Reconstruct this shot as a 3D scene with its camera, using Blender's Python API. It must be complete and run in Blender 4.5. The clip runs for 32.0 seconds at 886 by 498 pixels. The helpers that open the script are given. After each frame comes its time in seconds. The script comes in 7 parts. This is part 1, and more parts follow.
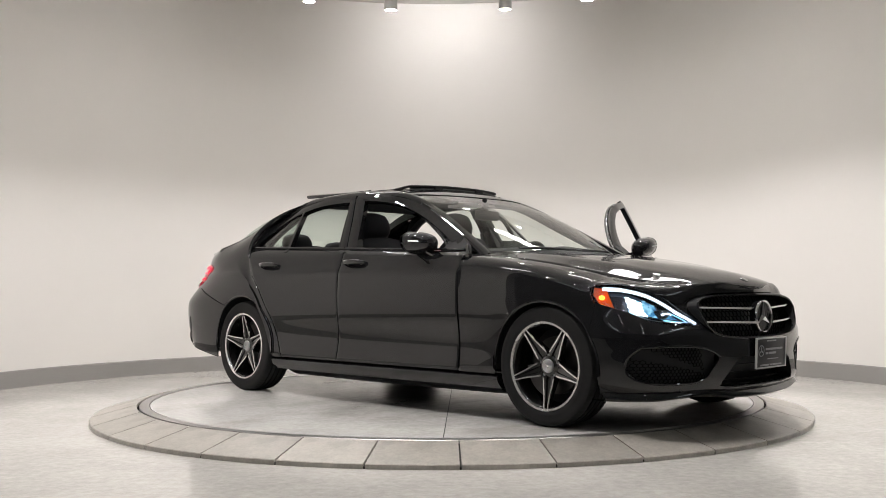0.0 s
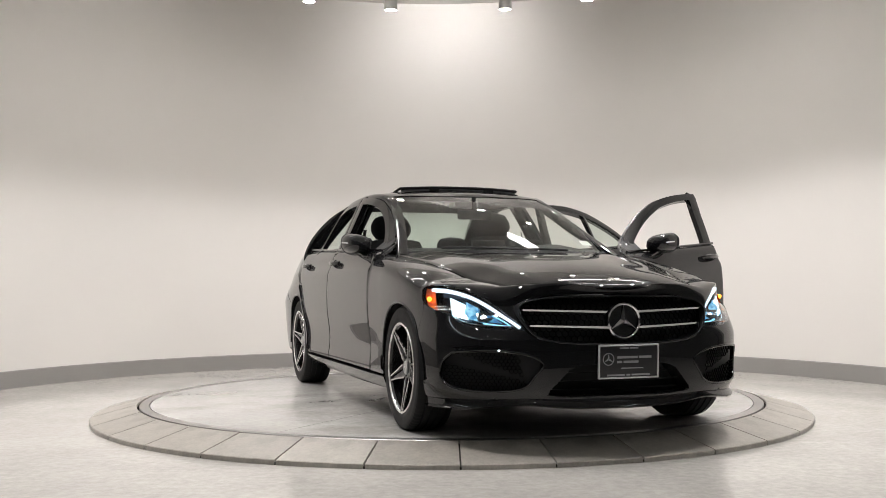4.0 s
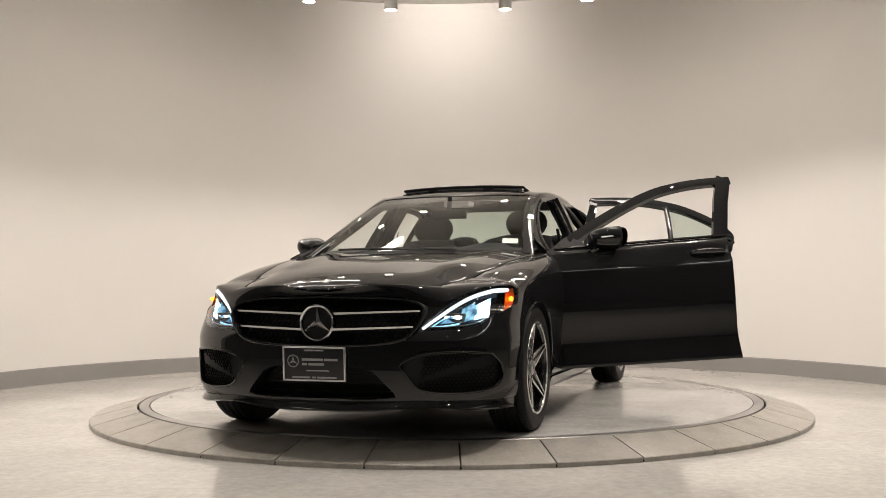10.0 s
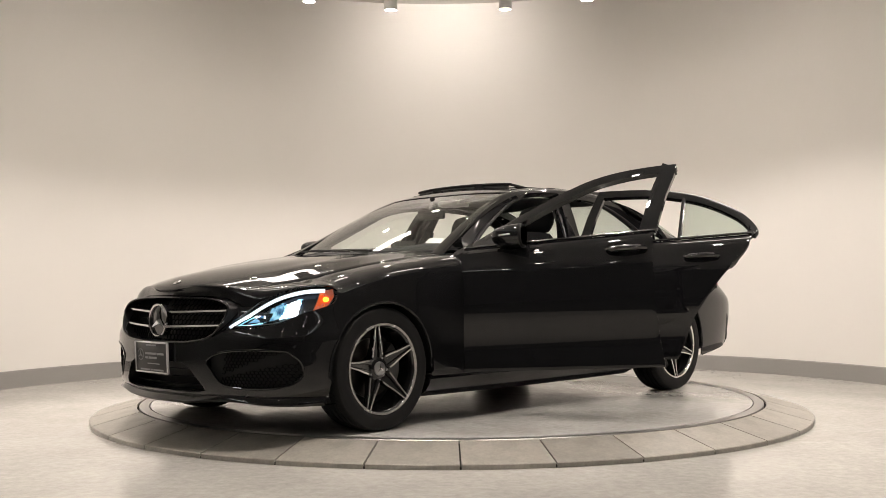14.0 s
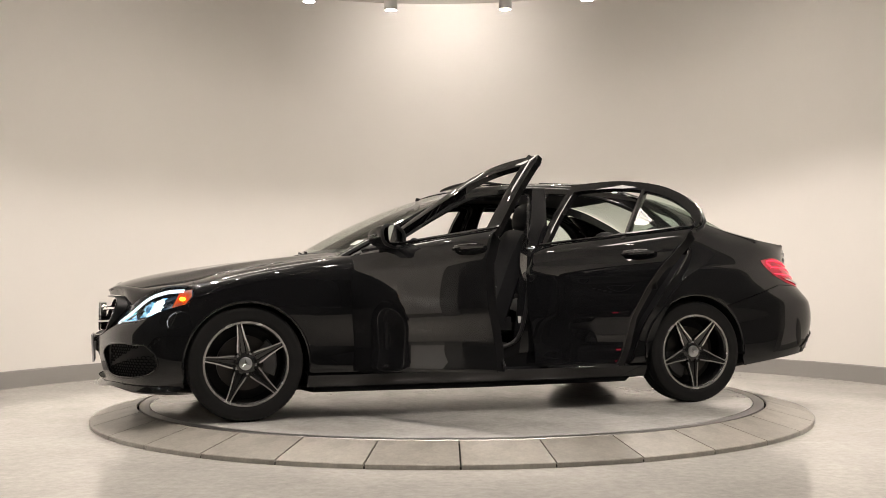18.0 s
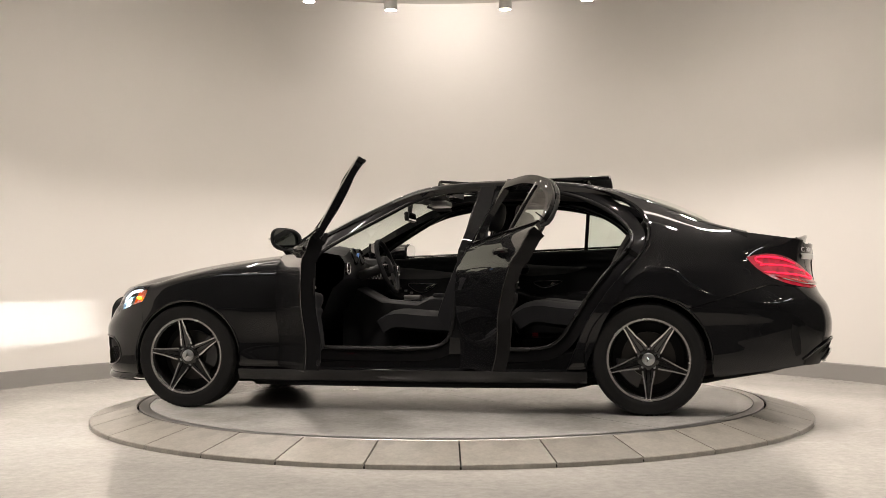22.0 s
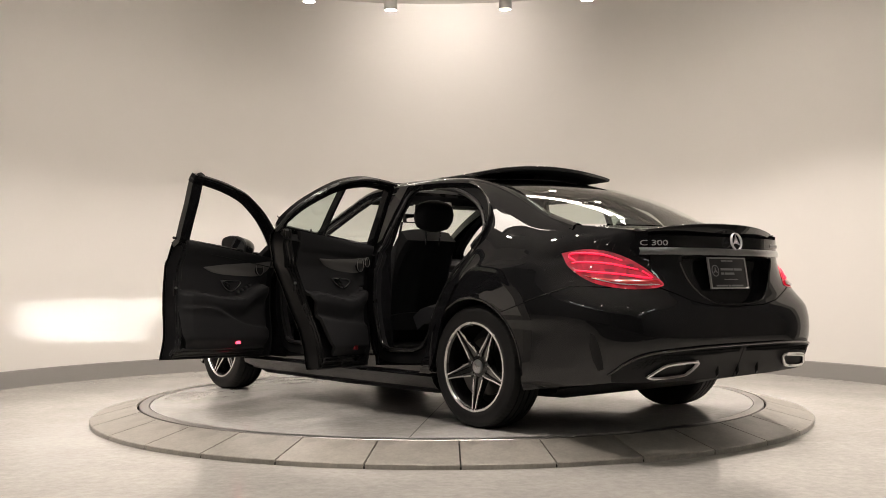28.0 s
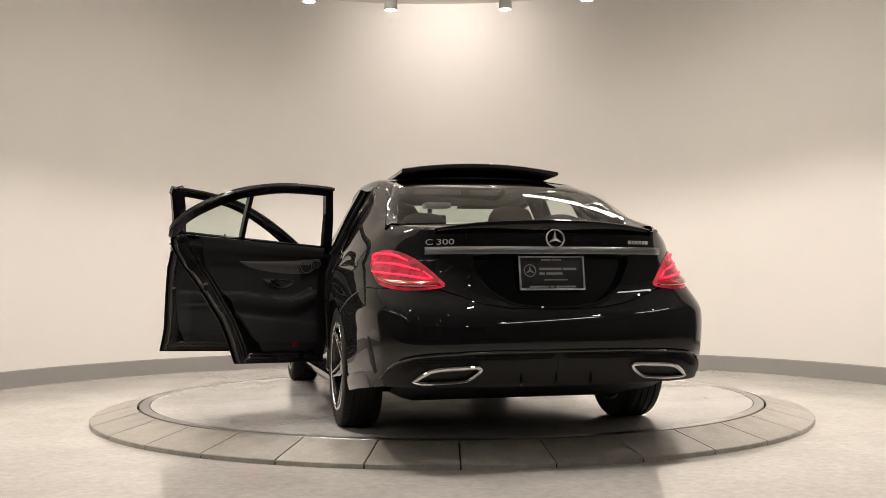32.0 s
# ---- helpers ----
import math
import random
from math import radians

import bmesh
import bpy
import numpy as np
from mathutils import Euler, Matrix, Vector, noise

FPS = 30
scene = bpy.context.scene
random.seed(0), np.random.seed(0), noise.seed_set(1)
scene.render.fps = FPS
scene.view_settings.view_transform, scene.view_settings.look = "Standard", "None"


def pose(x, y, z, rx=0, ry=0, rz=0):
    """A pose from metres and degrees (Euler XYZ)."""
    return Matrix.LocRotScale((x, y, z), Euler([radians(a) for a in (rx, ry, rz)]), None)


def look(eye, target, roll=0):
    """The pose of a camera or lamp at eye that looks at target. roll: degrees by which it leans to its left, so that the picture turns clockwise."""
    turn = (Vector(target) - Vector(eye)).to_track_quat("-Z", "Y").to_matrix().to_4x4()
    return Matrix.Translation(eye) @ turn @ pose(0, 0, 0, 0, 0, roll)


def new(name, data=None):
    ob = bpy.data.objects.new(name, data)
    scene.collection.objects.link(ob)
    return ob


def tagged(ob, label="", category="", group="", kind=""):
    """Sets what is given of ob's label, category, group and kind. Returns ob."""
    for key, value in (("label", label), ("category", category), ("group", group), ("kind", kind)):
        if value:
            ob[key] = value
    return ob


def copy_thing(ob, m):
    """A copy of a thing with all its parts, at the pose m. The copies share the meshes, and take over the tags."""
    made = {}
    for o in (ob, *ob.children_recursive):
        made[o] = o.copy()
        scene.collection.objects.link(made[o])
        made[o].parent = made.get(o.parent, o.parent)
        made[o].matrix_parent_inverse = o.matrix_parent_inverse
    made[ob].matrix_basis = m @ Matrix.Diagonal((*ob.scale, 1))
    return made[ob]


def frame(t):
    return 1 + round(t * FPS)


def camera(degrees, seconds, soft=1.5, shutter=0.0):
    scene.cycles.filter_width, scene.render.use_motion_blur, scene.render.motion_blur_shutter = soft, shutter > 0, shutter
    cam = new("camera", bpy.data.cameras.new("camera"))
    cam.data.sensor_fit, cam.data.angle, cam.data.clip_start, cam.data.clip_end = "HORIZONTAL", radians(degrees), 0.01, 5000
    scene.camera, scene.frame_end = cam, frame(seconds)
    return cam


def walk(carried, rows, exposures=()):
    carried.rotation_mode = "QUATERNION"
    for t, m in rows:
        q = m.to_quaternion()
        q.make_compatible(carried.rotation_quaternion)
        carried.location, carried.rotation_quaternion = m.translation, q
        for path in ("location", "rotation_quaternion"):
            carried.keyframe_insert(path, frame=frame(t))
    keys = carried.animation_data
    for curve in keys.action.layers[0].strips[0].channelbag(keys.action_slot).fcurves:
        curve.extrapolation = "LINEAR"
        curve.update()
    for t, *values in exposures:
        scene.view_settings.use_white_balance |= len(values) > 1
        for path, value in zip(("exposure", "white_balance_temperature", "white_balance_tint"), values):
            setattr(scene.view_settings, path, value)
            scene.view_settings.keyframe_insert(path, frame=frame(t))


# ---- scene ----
# ---------------------------------------------------------------- camera
cam = camera(47.16, 32.0, soft=0.85)
EYE = pose(-0.019, -7.035, 0.751, 92.083, 0.306, 0.254)
walk(cam, [(0.0, EYE), (32.0, EYE)],
     exposures=[(0.0, -0.02, 6500, 10), (3.0, 0.0, 6500, 10), (6.0, -0.08, 6500, 10), (7.9, -0.08, 6500, 10), (8.8, -0.11, 7100, 12), (9.6, -0.09, 7200, 12), (11.0, -0.05, 7210, 12), (13.0, 0.0, 7220, 12), (20.0, -0.02, 7250, 12), (25.0, -0.05, 7270, 13), (28.0, -0.05, 7280, 13), (32.0, 0.0, 7300, 13)])

# ---------------------------------------------------------------- world and large lights
world = bpy.data.worlds.new("world")
scene.world = world
world.use_nodes = True
world.node_tree.nodes["Background"].inputs[0].default_value = (0.8, 0.85, 1.0, 1)
world.node_tree.nodes["Background"].inputs[1].default_value = 0.0

FLOOR = -0.092          # floor level; the turning disc's top is 0
CEIL = 3.85
WALL_R, WALL_C = 3.905, (-0.053, 0.12)
RING_R = 2.36           # ring of ceiling downlights, over the platform's rim
LAMP_Z = 3.31
LAMP_ANGLES = [90 + a for a in (-32, -13, 13, 32)] + [90 + a for a in (52, 74, 96, 118, 140, 162, 184, 206, 228, 250, 272, 294, 308)]


def spot(name, m, power, size, blend, colour, radius):
    data = bpy.data.lights.new(name, "SPOT")
    data.energy, data.spot_size, data.spot_blend, data.shadow_soft_size = power, radians(size), blend, radius
    data.color = colour
    ob = new(name, data)
    ob.matrix_world = m
    return ob


WARM = (1.0, 0.955, 0.955)
for a in LAMP_ANGLES:
    x, y = RING_R * math.cos(radians(a)), RING_R * math.sin(radians(a))
    share = 0.95 if y < -1.4 else 1.0      # the lamps towards the showroom are dimmed
    spot("downlight_beam", look((x, y, LAMP_Z - 0.02), (x * 1.02, y * 1.02, 0)), 76 * share, 102, 0.42, WARM, 0.04)
spot("wall_spot_beam", look((0.0, 2.9, 3.76), (0.0, 3.97, 3.20)), 50, 155, 1.0, WARM, 0.05)


# ---------------------------------------------------------------- materials
def nodes_of(name):
    m = bpy.data.materials.new(name)
    m.use_nodes = True
    return m, m.node_tree.nodes, m.node_tree.links, m.node_tree.nodes["Principled BSDF"]


def noise_at(nt, coord, scale, detail=4.0, rough=0.55, stretch=None):
    """A noise field on the object's own space, stretched if asked."""
    n, l = nt.nodes, nt.links
    tex = n.new("ShaderNodeTexNoise")
    tex.inputs["Scale"].default_value, tex.inputs["Detail"].default_value, tex.inputs["Roughness"].default_value = scale, detail, rough
    if stretch:
        mp = n.new("ShaderNodeMapping")
        mp.inputs["Scale"].default_value = stretch
        l.new(coord, mp.inputs["Vector"])
        coord = mp.outputs["Vector"]
    l.new(coord, tex.inputs["Vector"])
    return tex.outputs["Fac"]


def ramp(nt, fac, stops):
    r = nt.nodes.new("ShaderNodeValToRGB")
    while len(r.color_ramp.elements) < len(stops):
        r.color_ramp.elements.new(0.5)
    for e, (p, c) in zip(r.color_ramp.elements, stops):
        e.position, e.color = p, (*c, 1) if len(c) == 3 else c
    nt.links.new(fac, r.inputs["Fac"])
    return r.outputs["Color"]


def surface(name, colour, rough=0.5, metal=0.0, spread=0.12, big=2.0, fine=60.0, bump=0.0, rough_spread=0.1,
            coat=0.0, coat_rough=0.03, coat_ior=1.5, specular=0.5, stretch=None, vary=0.0):
    """A procedural surface: base colour varied at two scales, gloss varied with it, fine relief."""
    m, n, l, b = nodes_of(name)
    nt = m.node_tree
    co = n.new("ShaderNodeTexCoord").outputs["Object"]
    f1, f2 = noise_at(nt, co, big, 5, 0.6, stretch), noise_at(nt, co, fine, 3, 0.6, stretch)
    mix = n.new("ShaderNodeMath")
    mix.operation = "MULTIPLY_ADD"
    mix.inputs[1].default_value = 0.35
    l.new(f2, mix.inputs[0])
    l.new(f1, mix.inputs[2])
    lo = tuple(max(0.0, c * (1 - spread)) for c in colour)
    hi = tuple(min(1.0, c * (1 + spread)) for c in colour)
    col = ramp(nt, mix.outputs[0], [(0.35, lo), (1.0, hi)])
    if vary:
        info, hsv, mr = n.new("ShaderNodeObjectInfo"), n.new("ShaderNodeHueSaturation"), n.new("ShaderNodeMapRange")
        mr.inputs["To Min"].default_value, mr.inputs["To Max"].default_value = 1 - vary, 1 + vary
        l.new(info.outputs["Random"], mr.inputs["Value"])
        l.new(mr.outputs[0], hsv.inputs["Value"])
        l.new(col, hsv.inputs["Color"])
        col = hsv.outputs["Color"]
    l.new(col, b.inputs["Base Color"])
    rr = n.new("ShaderNodeMapRange")
    rr.inputs["From Min"].default_value, rr.inputs["From Max"].default_value = 0.3, 0.75
    rr.inputs["To Min"].default_value, rr.inputs["To Max"].default_value = max(0.02, rough - rough_spread * rough), min(1, rough + rough_spread * rough)
    l.new(f1, rr.inputs["Value"])
    l.new(rr.outputs[0], b.inputs["Roughness"])
    b.inputs["Metallic"].default_value = metal
    b.inputs["Specular IOR Level"].default_value = specular
    b.inputs["Coat Weight"].default_value, b.inputs["Coat Roughness"].default_value, b.inputs["Coat IOR"].default_value = coat, coat_rough, coat_ior
    if bump:
        bp = n.new("ShaderNodeBump")
        bp.inputs["Strength"].default_value, bp.inputs["Distance"].default_value = 0.6, bump
        l.new(mix.outputs[0], bp.inputs["Height"])
        l.new(bp.outputs[0], b.inputs["Normal"])
    return m


def glow(name, colour, strength):
    m, n, l, b = nodes_of(name)
    b.inputs["Base Color"].default_value = (*colour, 1)
    b.inputs["Emission Color"].default_value = (*colour, 1)
    b.inputs["Emission Strength"].default_value = strength
    b.inputs["Roughness"].default_value = 0.4
    return m


def glass(name, tint, opacity, rough=0.0):
    """Thin tinted pane: mostly clear, a mirror at grazing angles."""
    m, n, l, b = nodes_of(name)
    n.remove(b)
    out = n["Material Output"]
    tr, gl, mx, lw = n.new("ShaderNodeBsdfTransparent"), n.new("ShaderNodeBsdfGlossy"), n.new("ShaderNodeMixShader"), n.new("ShaderNodeLayerWeight")
    tr.inputs["Color"].default_value = (*(c * (1 - opacity) for c in tint), 1)
    gl.inputs["Roughness"].default_value = rough
    gl.inputs["Color"].default_value = (1, 1, 1, 1)
    lw.inputs["Blend"].default_value = 0.5
    pw, ma = n.new("ShaderNodeMath"), n.new("ShaderNodeMath")
    pw.operation, ma.operation = "POWER", "MULTIPLY_ADD"
    pw.inputs[1].default_value, ma.inputs[1].default_value, ma.inputs[2].default_value = 4.0, 0.85, 0.06
    l.new(lw.outputs["Facing"], pw.inputs[0])
    l.new(pw.outputs[0], ma.inputs[0])
    l.new(ma.outputs[0], mx.inputs[0])
    l.new(tr.outputs[0], mx.inputs[1])
    l.new(gl.outputs[0], mx.inputs[2])
    l.new(mx.outputs[0], out.inputs["Surface"])
    return m


def worn(name, colour, stain, rough, stain_rough, big=1.2, fine=30.0, amount=0.5, vary=0.0, bump=0.0006, streak=(1, 1, 1)):
    """A trodden surface: mottled base, darker smudges with their own gloss, thin pale scuffs, fine grain."""
    m, n, l, b = nodes_of(name)
    nt = m.node_tree
    co = n.new("ShaderNodeTexCoord").outputs["Object"]
    f1, f2, f3 = noise_at(nt, co, big * 3, 6, 0.65), noise_at(nt, co, big, 9, 0.68, streak), noise_at(nt, co, fine, 4, 0.7)
    f4 = noise_at(nt, co, big * 7, 5, 0.6, (0.25, 3.0, 1))
    base = ramp(nt, f1, [(0.3, tuple(c * 0.86 for c in colour)), (0.7, tuple(c * 1.1 for c in colour))])
    mask = ramp(nt, f2, [(0.62 - 0.25 * amount, (0, 0, 0)), (0.80 - 0.2 * amount, (1, 1, 1))])
    scuff = ramp(nt, f4, [(0.66, (0, 0, 0)), (0.74, (1, 1, 1))])

    def blend(fac, a, c, share):
        mx, k = n.new("ShaderNodeMix"), n.new("ShaderNodeMath")
        mx.data_type, k.operation = "RGBA", "MULTIPLY"
        k.inputs[1].default_value = share
        l.new(fac, k.inputs[0])
        l.new(k.outputs[0], mx.inputs["Factor"])
        l.new(a, mx.inputs["A"])
        mx.inputs["B"].default_value = (*c, 1)
        return mx.outputs["Result"]
    col = blend(mask, base, stain, 0.8)
    col = blend(scuff, col, tuple(min(1, c * 1.5) for c in colour), 0.22)
    grain = n.new("ShaderNodeMix")
    grain.data_type, grain.blend_type = "RGBA", "MULTIPLY"
    grain.inputs["Factor"].default_value = 1.0
    l.new(col, grain.inputs["A"])
    l.new(ramp(nt, f3, [(0.3, (0.84, 0.84, 0.84)), (0.7, (1.08, 1.08, 1.08))]), grain.inputs["B"])
    col = grain.outputs["Result"]
    if vary:
        info, hsv, mr = n.new("ShaderNodeObjectInfo"), n.new("ShaderNodeHueSaturation"), n.new("ShaderNodeMapRange")
        mr.inputs["To Min"].default_value, mr.inputs["To Max"].default_value = 1 - vary, 1 + vary
        l.new(info.outputs["Random"], mr.inputs["Value"])
        l.new(mr.outputs[0], hsv.inputs["Value"])
        l.new(col, hsv.inputs["Color"])
        col = hsv.outputs["Color"]
    l.new(col, b.inputs["Base Color"])
    rr = n.new("ShaderNodeMapRange")
    rr.inputs["To Min"].default_value, rr.inputs["To Max"].default_value = rough, stain_rough
    l.new(mask, rr.inputs["Value"])
    l.new(rr.outputs[0], b.inputs["Roughness"])
    bp = n.new("ShaderNodeBump")
    bp.inputs["Strength"].default_value, bp.inputs["Distance"].default_value = 0.5, bump
    l.new(f3, bp.inputs["Height"])
    l.new(bp.outputs[0], b.inputs["Normal"])
    return m


M_WALL = surface("wall_paint", (0.74, 0.72, 0.69), 0.7, spread=0.025, big=0.7, fine=90, bump=0.0006)
M_FLOOR = worn("polished_concrete", (0.57, 0.55, 0.515), (0.51, 0.49, 0.455), 0.12, 0.19, 0.55, 22, 0.3, bump=0.0002)
M_DARKFLOOR = worn("dark_showroom_floor", (0.10, 0.10, 0.104), (0.07, 0.07, 0.073), 0.25, 0.32, 0.55, 22, 0.3, bump=0.0002)
M_DISC = worn("grey_disc_coating", (0.50, 0.488, 0.465), (0.28, 0.266, 0.245), 0.19, 0.12, 0.9, 26, 0.5, bump=0.0003, streak=(1.0, 0.6, 1))
M_RIM_TILE = worn("rim_stone", (0.37, 0.348, 0.308), (0.22, 0.202, 0.174), 0.30, 0.33, 4.0, 45, 0.55, 0.18, 0.0008)
M_RIM_TILE.node_tree.nodes["Principled BSDF"].inputs["Specular IOR Level"].default_value = 0.9
M_GROUT = surface("dark_joint", (0.03, 0.028, 0.025), 0.8)
M_STEEL = surface("brushed_steel", (0.42, 0.41, 0.40), 0.35, 1.0, spread=0.1, big=5, fine=80)
M_BASE = surface("baseboard_grey", (0.27, 0.26, 0.25), 0.55, spread=0.06, big=2, fine=50)
M_CEIL = surface("ceiling_paint", (0.6, 0.59, 0.56), 0.8, spread=0.04, big=1, fine=60)
M_ROOM = surface("far_room_paint", (0.24, 0.232, 0.22), 0.7, spread=0.08, big=1, fine=40)
M_DARKWALL = surface("dim_back_wall", (0.17, 0.165, 0.16), 0.7, spread=0.1, big=1, fine=40)
M_LAMP = surface("lamp_housing", (0.55, 0.54, 0.52), 0.45, spread=0.03)
M_LENS = glow("lamp_lens", (1.0, 0.96, 0.92), 120)
# added fill for the unseen showroom, tinted cool like daylight
M_FILL_STRIP = glow("strip_light", (0.86, 0.95, 1.0), 13)
M_PANEL = glow("panel_light", (1.0, 0.965, 0.935), 14)


# ---------------------------------------------------------------- building helpers
def mesh_of(name, bm, mats, smooth=True):
    me = bpy.data.meshes.new(name)
    bmesh.ops.recalc_face_normals(bm, faces=bm.faces)
    bm.to_mesh(me)
    bm.free()
    for m in (mats if isinstance(mats, (list, tuple)) else [mats]):
        me.materials.append(m)
    if smooth:
        me.shade_smooth()
    return me


def thing(name, label, category, group="", kind="", at=(0, 0, 0)):
    ob = new(name)
    ob.location = at
    ob.empty_display_size = 0.1
    return tagged(ob, label, category, group, kind)


def part(name, bm, mats, parent, label="", smooth=True, sharp=35):
    """Links a bmesh as one mesh object under a thing or a part; its vertices are in the thing's space."""
    me = mesh_of(name, bm, mats, smooth)
    if smooth and sharp:
        me.set_sharp_from_angle(angle=radians(sharp))
    ob = new(name, me)
    if parent:
        ob.parent = parent
    return tagged(ob, label) if label else ob


def lone(name, bm, mats, label, category, kind="", group="", smooth=True, sharp=35):
    return tagged(part(name, bm, mats, None, "", smooth, sharp), label, category, group, kind)


def box(bm, x0, x1, y0, y1, z0, z1, bevel=0.0, seg=2):
    r = bmesh.ops.create_cube(bm, size=1.0)
    vs = r["verts"]
    bmesh.ops.transform(bm, verts=vs, matrix=Matrix.Translation(((x0 + x1) / 2, (y0 + y1) / 2, (z0 + z1) / 2)) @ Matrix.Diagonal((abs(x1 - x0), abs(y1 - y0), abs(z1 - z0), 1)))
    if bevel:
        es = list({e for v in vs for e in v.link_edges})
        bmesh.ops.bevel(bm, geom=es, offset=bevel, segments=seg, profile=0.6, affect="EDGES")
    return bm


def lathe(bm, profile, n=48, m=None, close=False, a0=0.0, a1=360.0):
    """Spins (radius, height) points about z. close joins the last point to the first."""
    m = m or Matrix()
    full = abs(a1 - a0) >= 359.9
    cols = n if full else n + 1
    rows = [[bm.verts.new(m @ Vector((r * math.cos(radians(a0 + (a1 - a0) * i / n)), r * math.sin(radians(a0 + (a1 - a0) * i / n)), h))) for r, h in profile] for i in range(cols)]
    k = len(profile)
    for i in range(n):
        p, q = rows[i], rows[(i + 1) % cols]
        for j in range(k if close else k - 1):
            bm.faces.new((p[j], q[j], q[(j + 1) % k], p[(j + 1) % k]))
    return bm


def grid(bm, pts, close_u=False, close_v=False):
    """Faces over a grid of points pts[u][v]."""
    vs = [[bm.verts.new(p) for p in row] for row in pts]
    nu, nv = len(vs), len(vs[0])
    for i in range(nu if close_u else nu - 1):
        for j in range(nv if close_v else nv - 1):
            a, b, c, d = vs[i][j], vs[(i + 1) % nu][j], vs[(i + 1) % nu][(j + 1) % nv], vs[i][(j + 1) % nv]
            try:
                bm.faces.new((a, b, c, d))
            except ValueError:
                pass
    return vs


def tube(bm, pts, r, n=8, caps=True, flat=1.0):
    """A round (or flattened) bar along points."""
    pts = [Vector(p) for p in pts]
    rings = []
    up = Vector((0, 0, 1))
    for i, p in enumerate(pts):
        t = (pts[min(i + 1, len(pts) - 1)] - pts[max(i - 1, 0)]).normalized()
        s = t.cross(up)
        s = s.normalized() if s.length > 1e-3 else Vector((1, 0, 0))
        w = s.cross(t)
        rad = r[i] if isinstance(r, (list, tuple)) else r
        rings.append([p + s * math.cos(2 * math.pi * k / n) * rad + w * math.sin(2 * math.pi * k / n) * rad * flat for k in range(n)])
    vs = grid(bm, rings, close_v=True)
    if caps:
        for row in (vs[0], vs[-1]):
            try:
                bm.faces.new(row)
            except ValueError:
                pass
    return bm


def spline(pts, n):
    """n + 1 points on a smooth curve through the given ones."""
    P = [Vector(p) for p in pts]
    if len(P) == 2:
        return [P[0].lerp(P[1], i / n) for i in range(n + 1)]
    P = [2 * P[0] - P[1]] + P + [2 * P[-1] - P[-2]]
    d = [0.0]
    for a, b in zip(P[1:-2], P[2:-1]):
        d.append(d[-1] + max(1e-6, (b - a).length))
    out = []
    for i in range(n + 1):
        s = d[-1] * i / n
        k = max(j for j in range(len(d) - 1) if d[j] <= s + 1e-9)
        u = min(1.0, (s - d[k]) / (d[k + 1] - d[k]))
        a, b, c, e = P[k], P[k + 1], P[k + 2], P[k + 3]
        out.append(0.5 * (2 * b + (c - a) * u + (2 * a - 5 * b + 4 * c - e) * u * u + (3 * b - a - 3 * c + e) * u ** 3))
    return out


def curve_at(table, x):
    """Smooth value at x from a short table of (x, value)."""
    xs = [p[0] for p in table]
    if x <= xs[0]:
        return table[0][1]
    if x >= xs[-1]:
        return table[-1][1]
    k = max(j for j in range(len(xs) - 1) if xs[j] <= x)
    (x0, y0), (x1, y1) = table[k], table[k + 1]
    m0 = (table[k + 1][1] - table[k - 1][1]) / (xs[k + 1] - xs[k - 1]) if k > 0 else (y1 - y0) / (x1 - x0)
    m1 = (table[k + 2][1] - table[k][1]) / (xs[k + 2] - xs[k]) if k + 2 < len(xs) else (y1 - y0) / (x1 - x0)
    h = x1 - x0
    u = (x - x0) / h
    return (2 * u ** 3 - 3 * u ** 2 + 1) * y0 + (u ** 3 - 2 * u ** 2 + u) * h * m0 + (-2 * u ** 3 + 3 * u ** 2) * y1 + (u ** 3 - u ** 2) * h * m1


# ---------------------------------------------------------------- the round room
bm = bmesh.new()
box(bm, -8.4, 8.4, -4.6, 4.6, FLOOR - 0.2, FLOOR)
lone("floor", bm, M_FLOOR, "pale polished concrete floor with faint stains", "floor", "structure", smooth=False)
# unseen floor, darkened so that the car's lower panels reflect little light
bm = bmesh.new()
box(bm, -8.4, 8.4, -14.2, -4.6, FLOOR - 0.2, FLOOR)
lone("floor_showroom", bm, M_DARKFLOOR, "dark grey showroom floor, out of view, darkened for the car's reflections", "floor", "structure", smooth=False)

A0, A1 = -14.0, 208.0
bm = bmesh.new()
mc = Matrix.Translation((*WALL_C, 0))
lathe(bm, [(WALL_R, FLOOR), (WALL_R, CEIL), (WALL_R + 0.15, CEIL), (WALL_R + 0.15, FLOOR)], 120, mc, True, A0, A1)
lone("wall_round", bm, M_WALL, "smooth curved wall painted warm white", "wall", "structure")
bm = bmesh.new()
lathe(bm, [(WALL_R - 0.016, FLOOR), (WALL_R - 0.016, 0.047), (WALL_R - 0.010, 0.055), (WALL_R - 0.001, 0.055), (WALL_R - 0.001, FLOOR)], 120, mc, True, A0, A1)
lone("baseboard", bm, M_BASE, "grey skirting board along the curved wall", "baseboard", "structure")

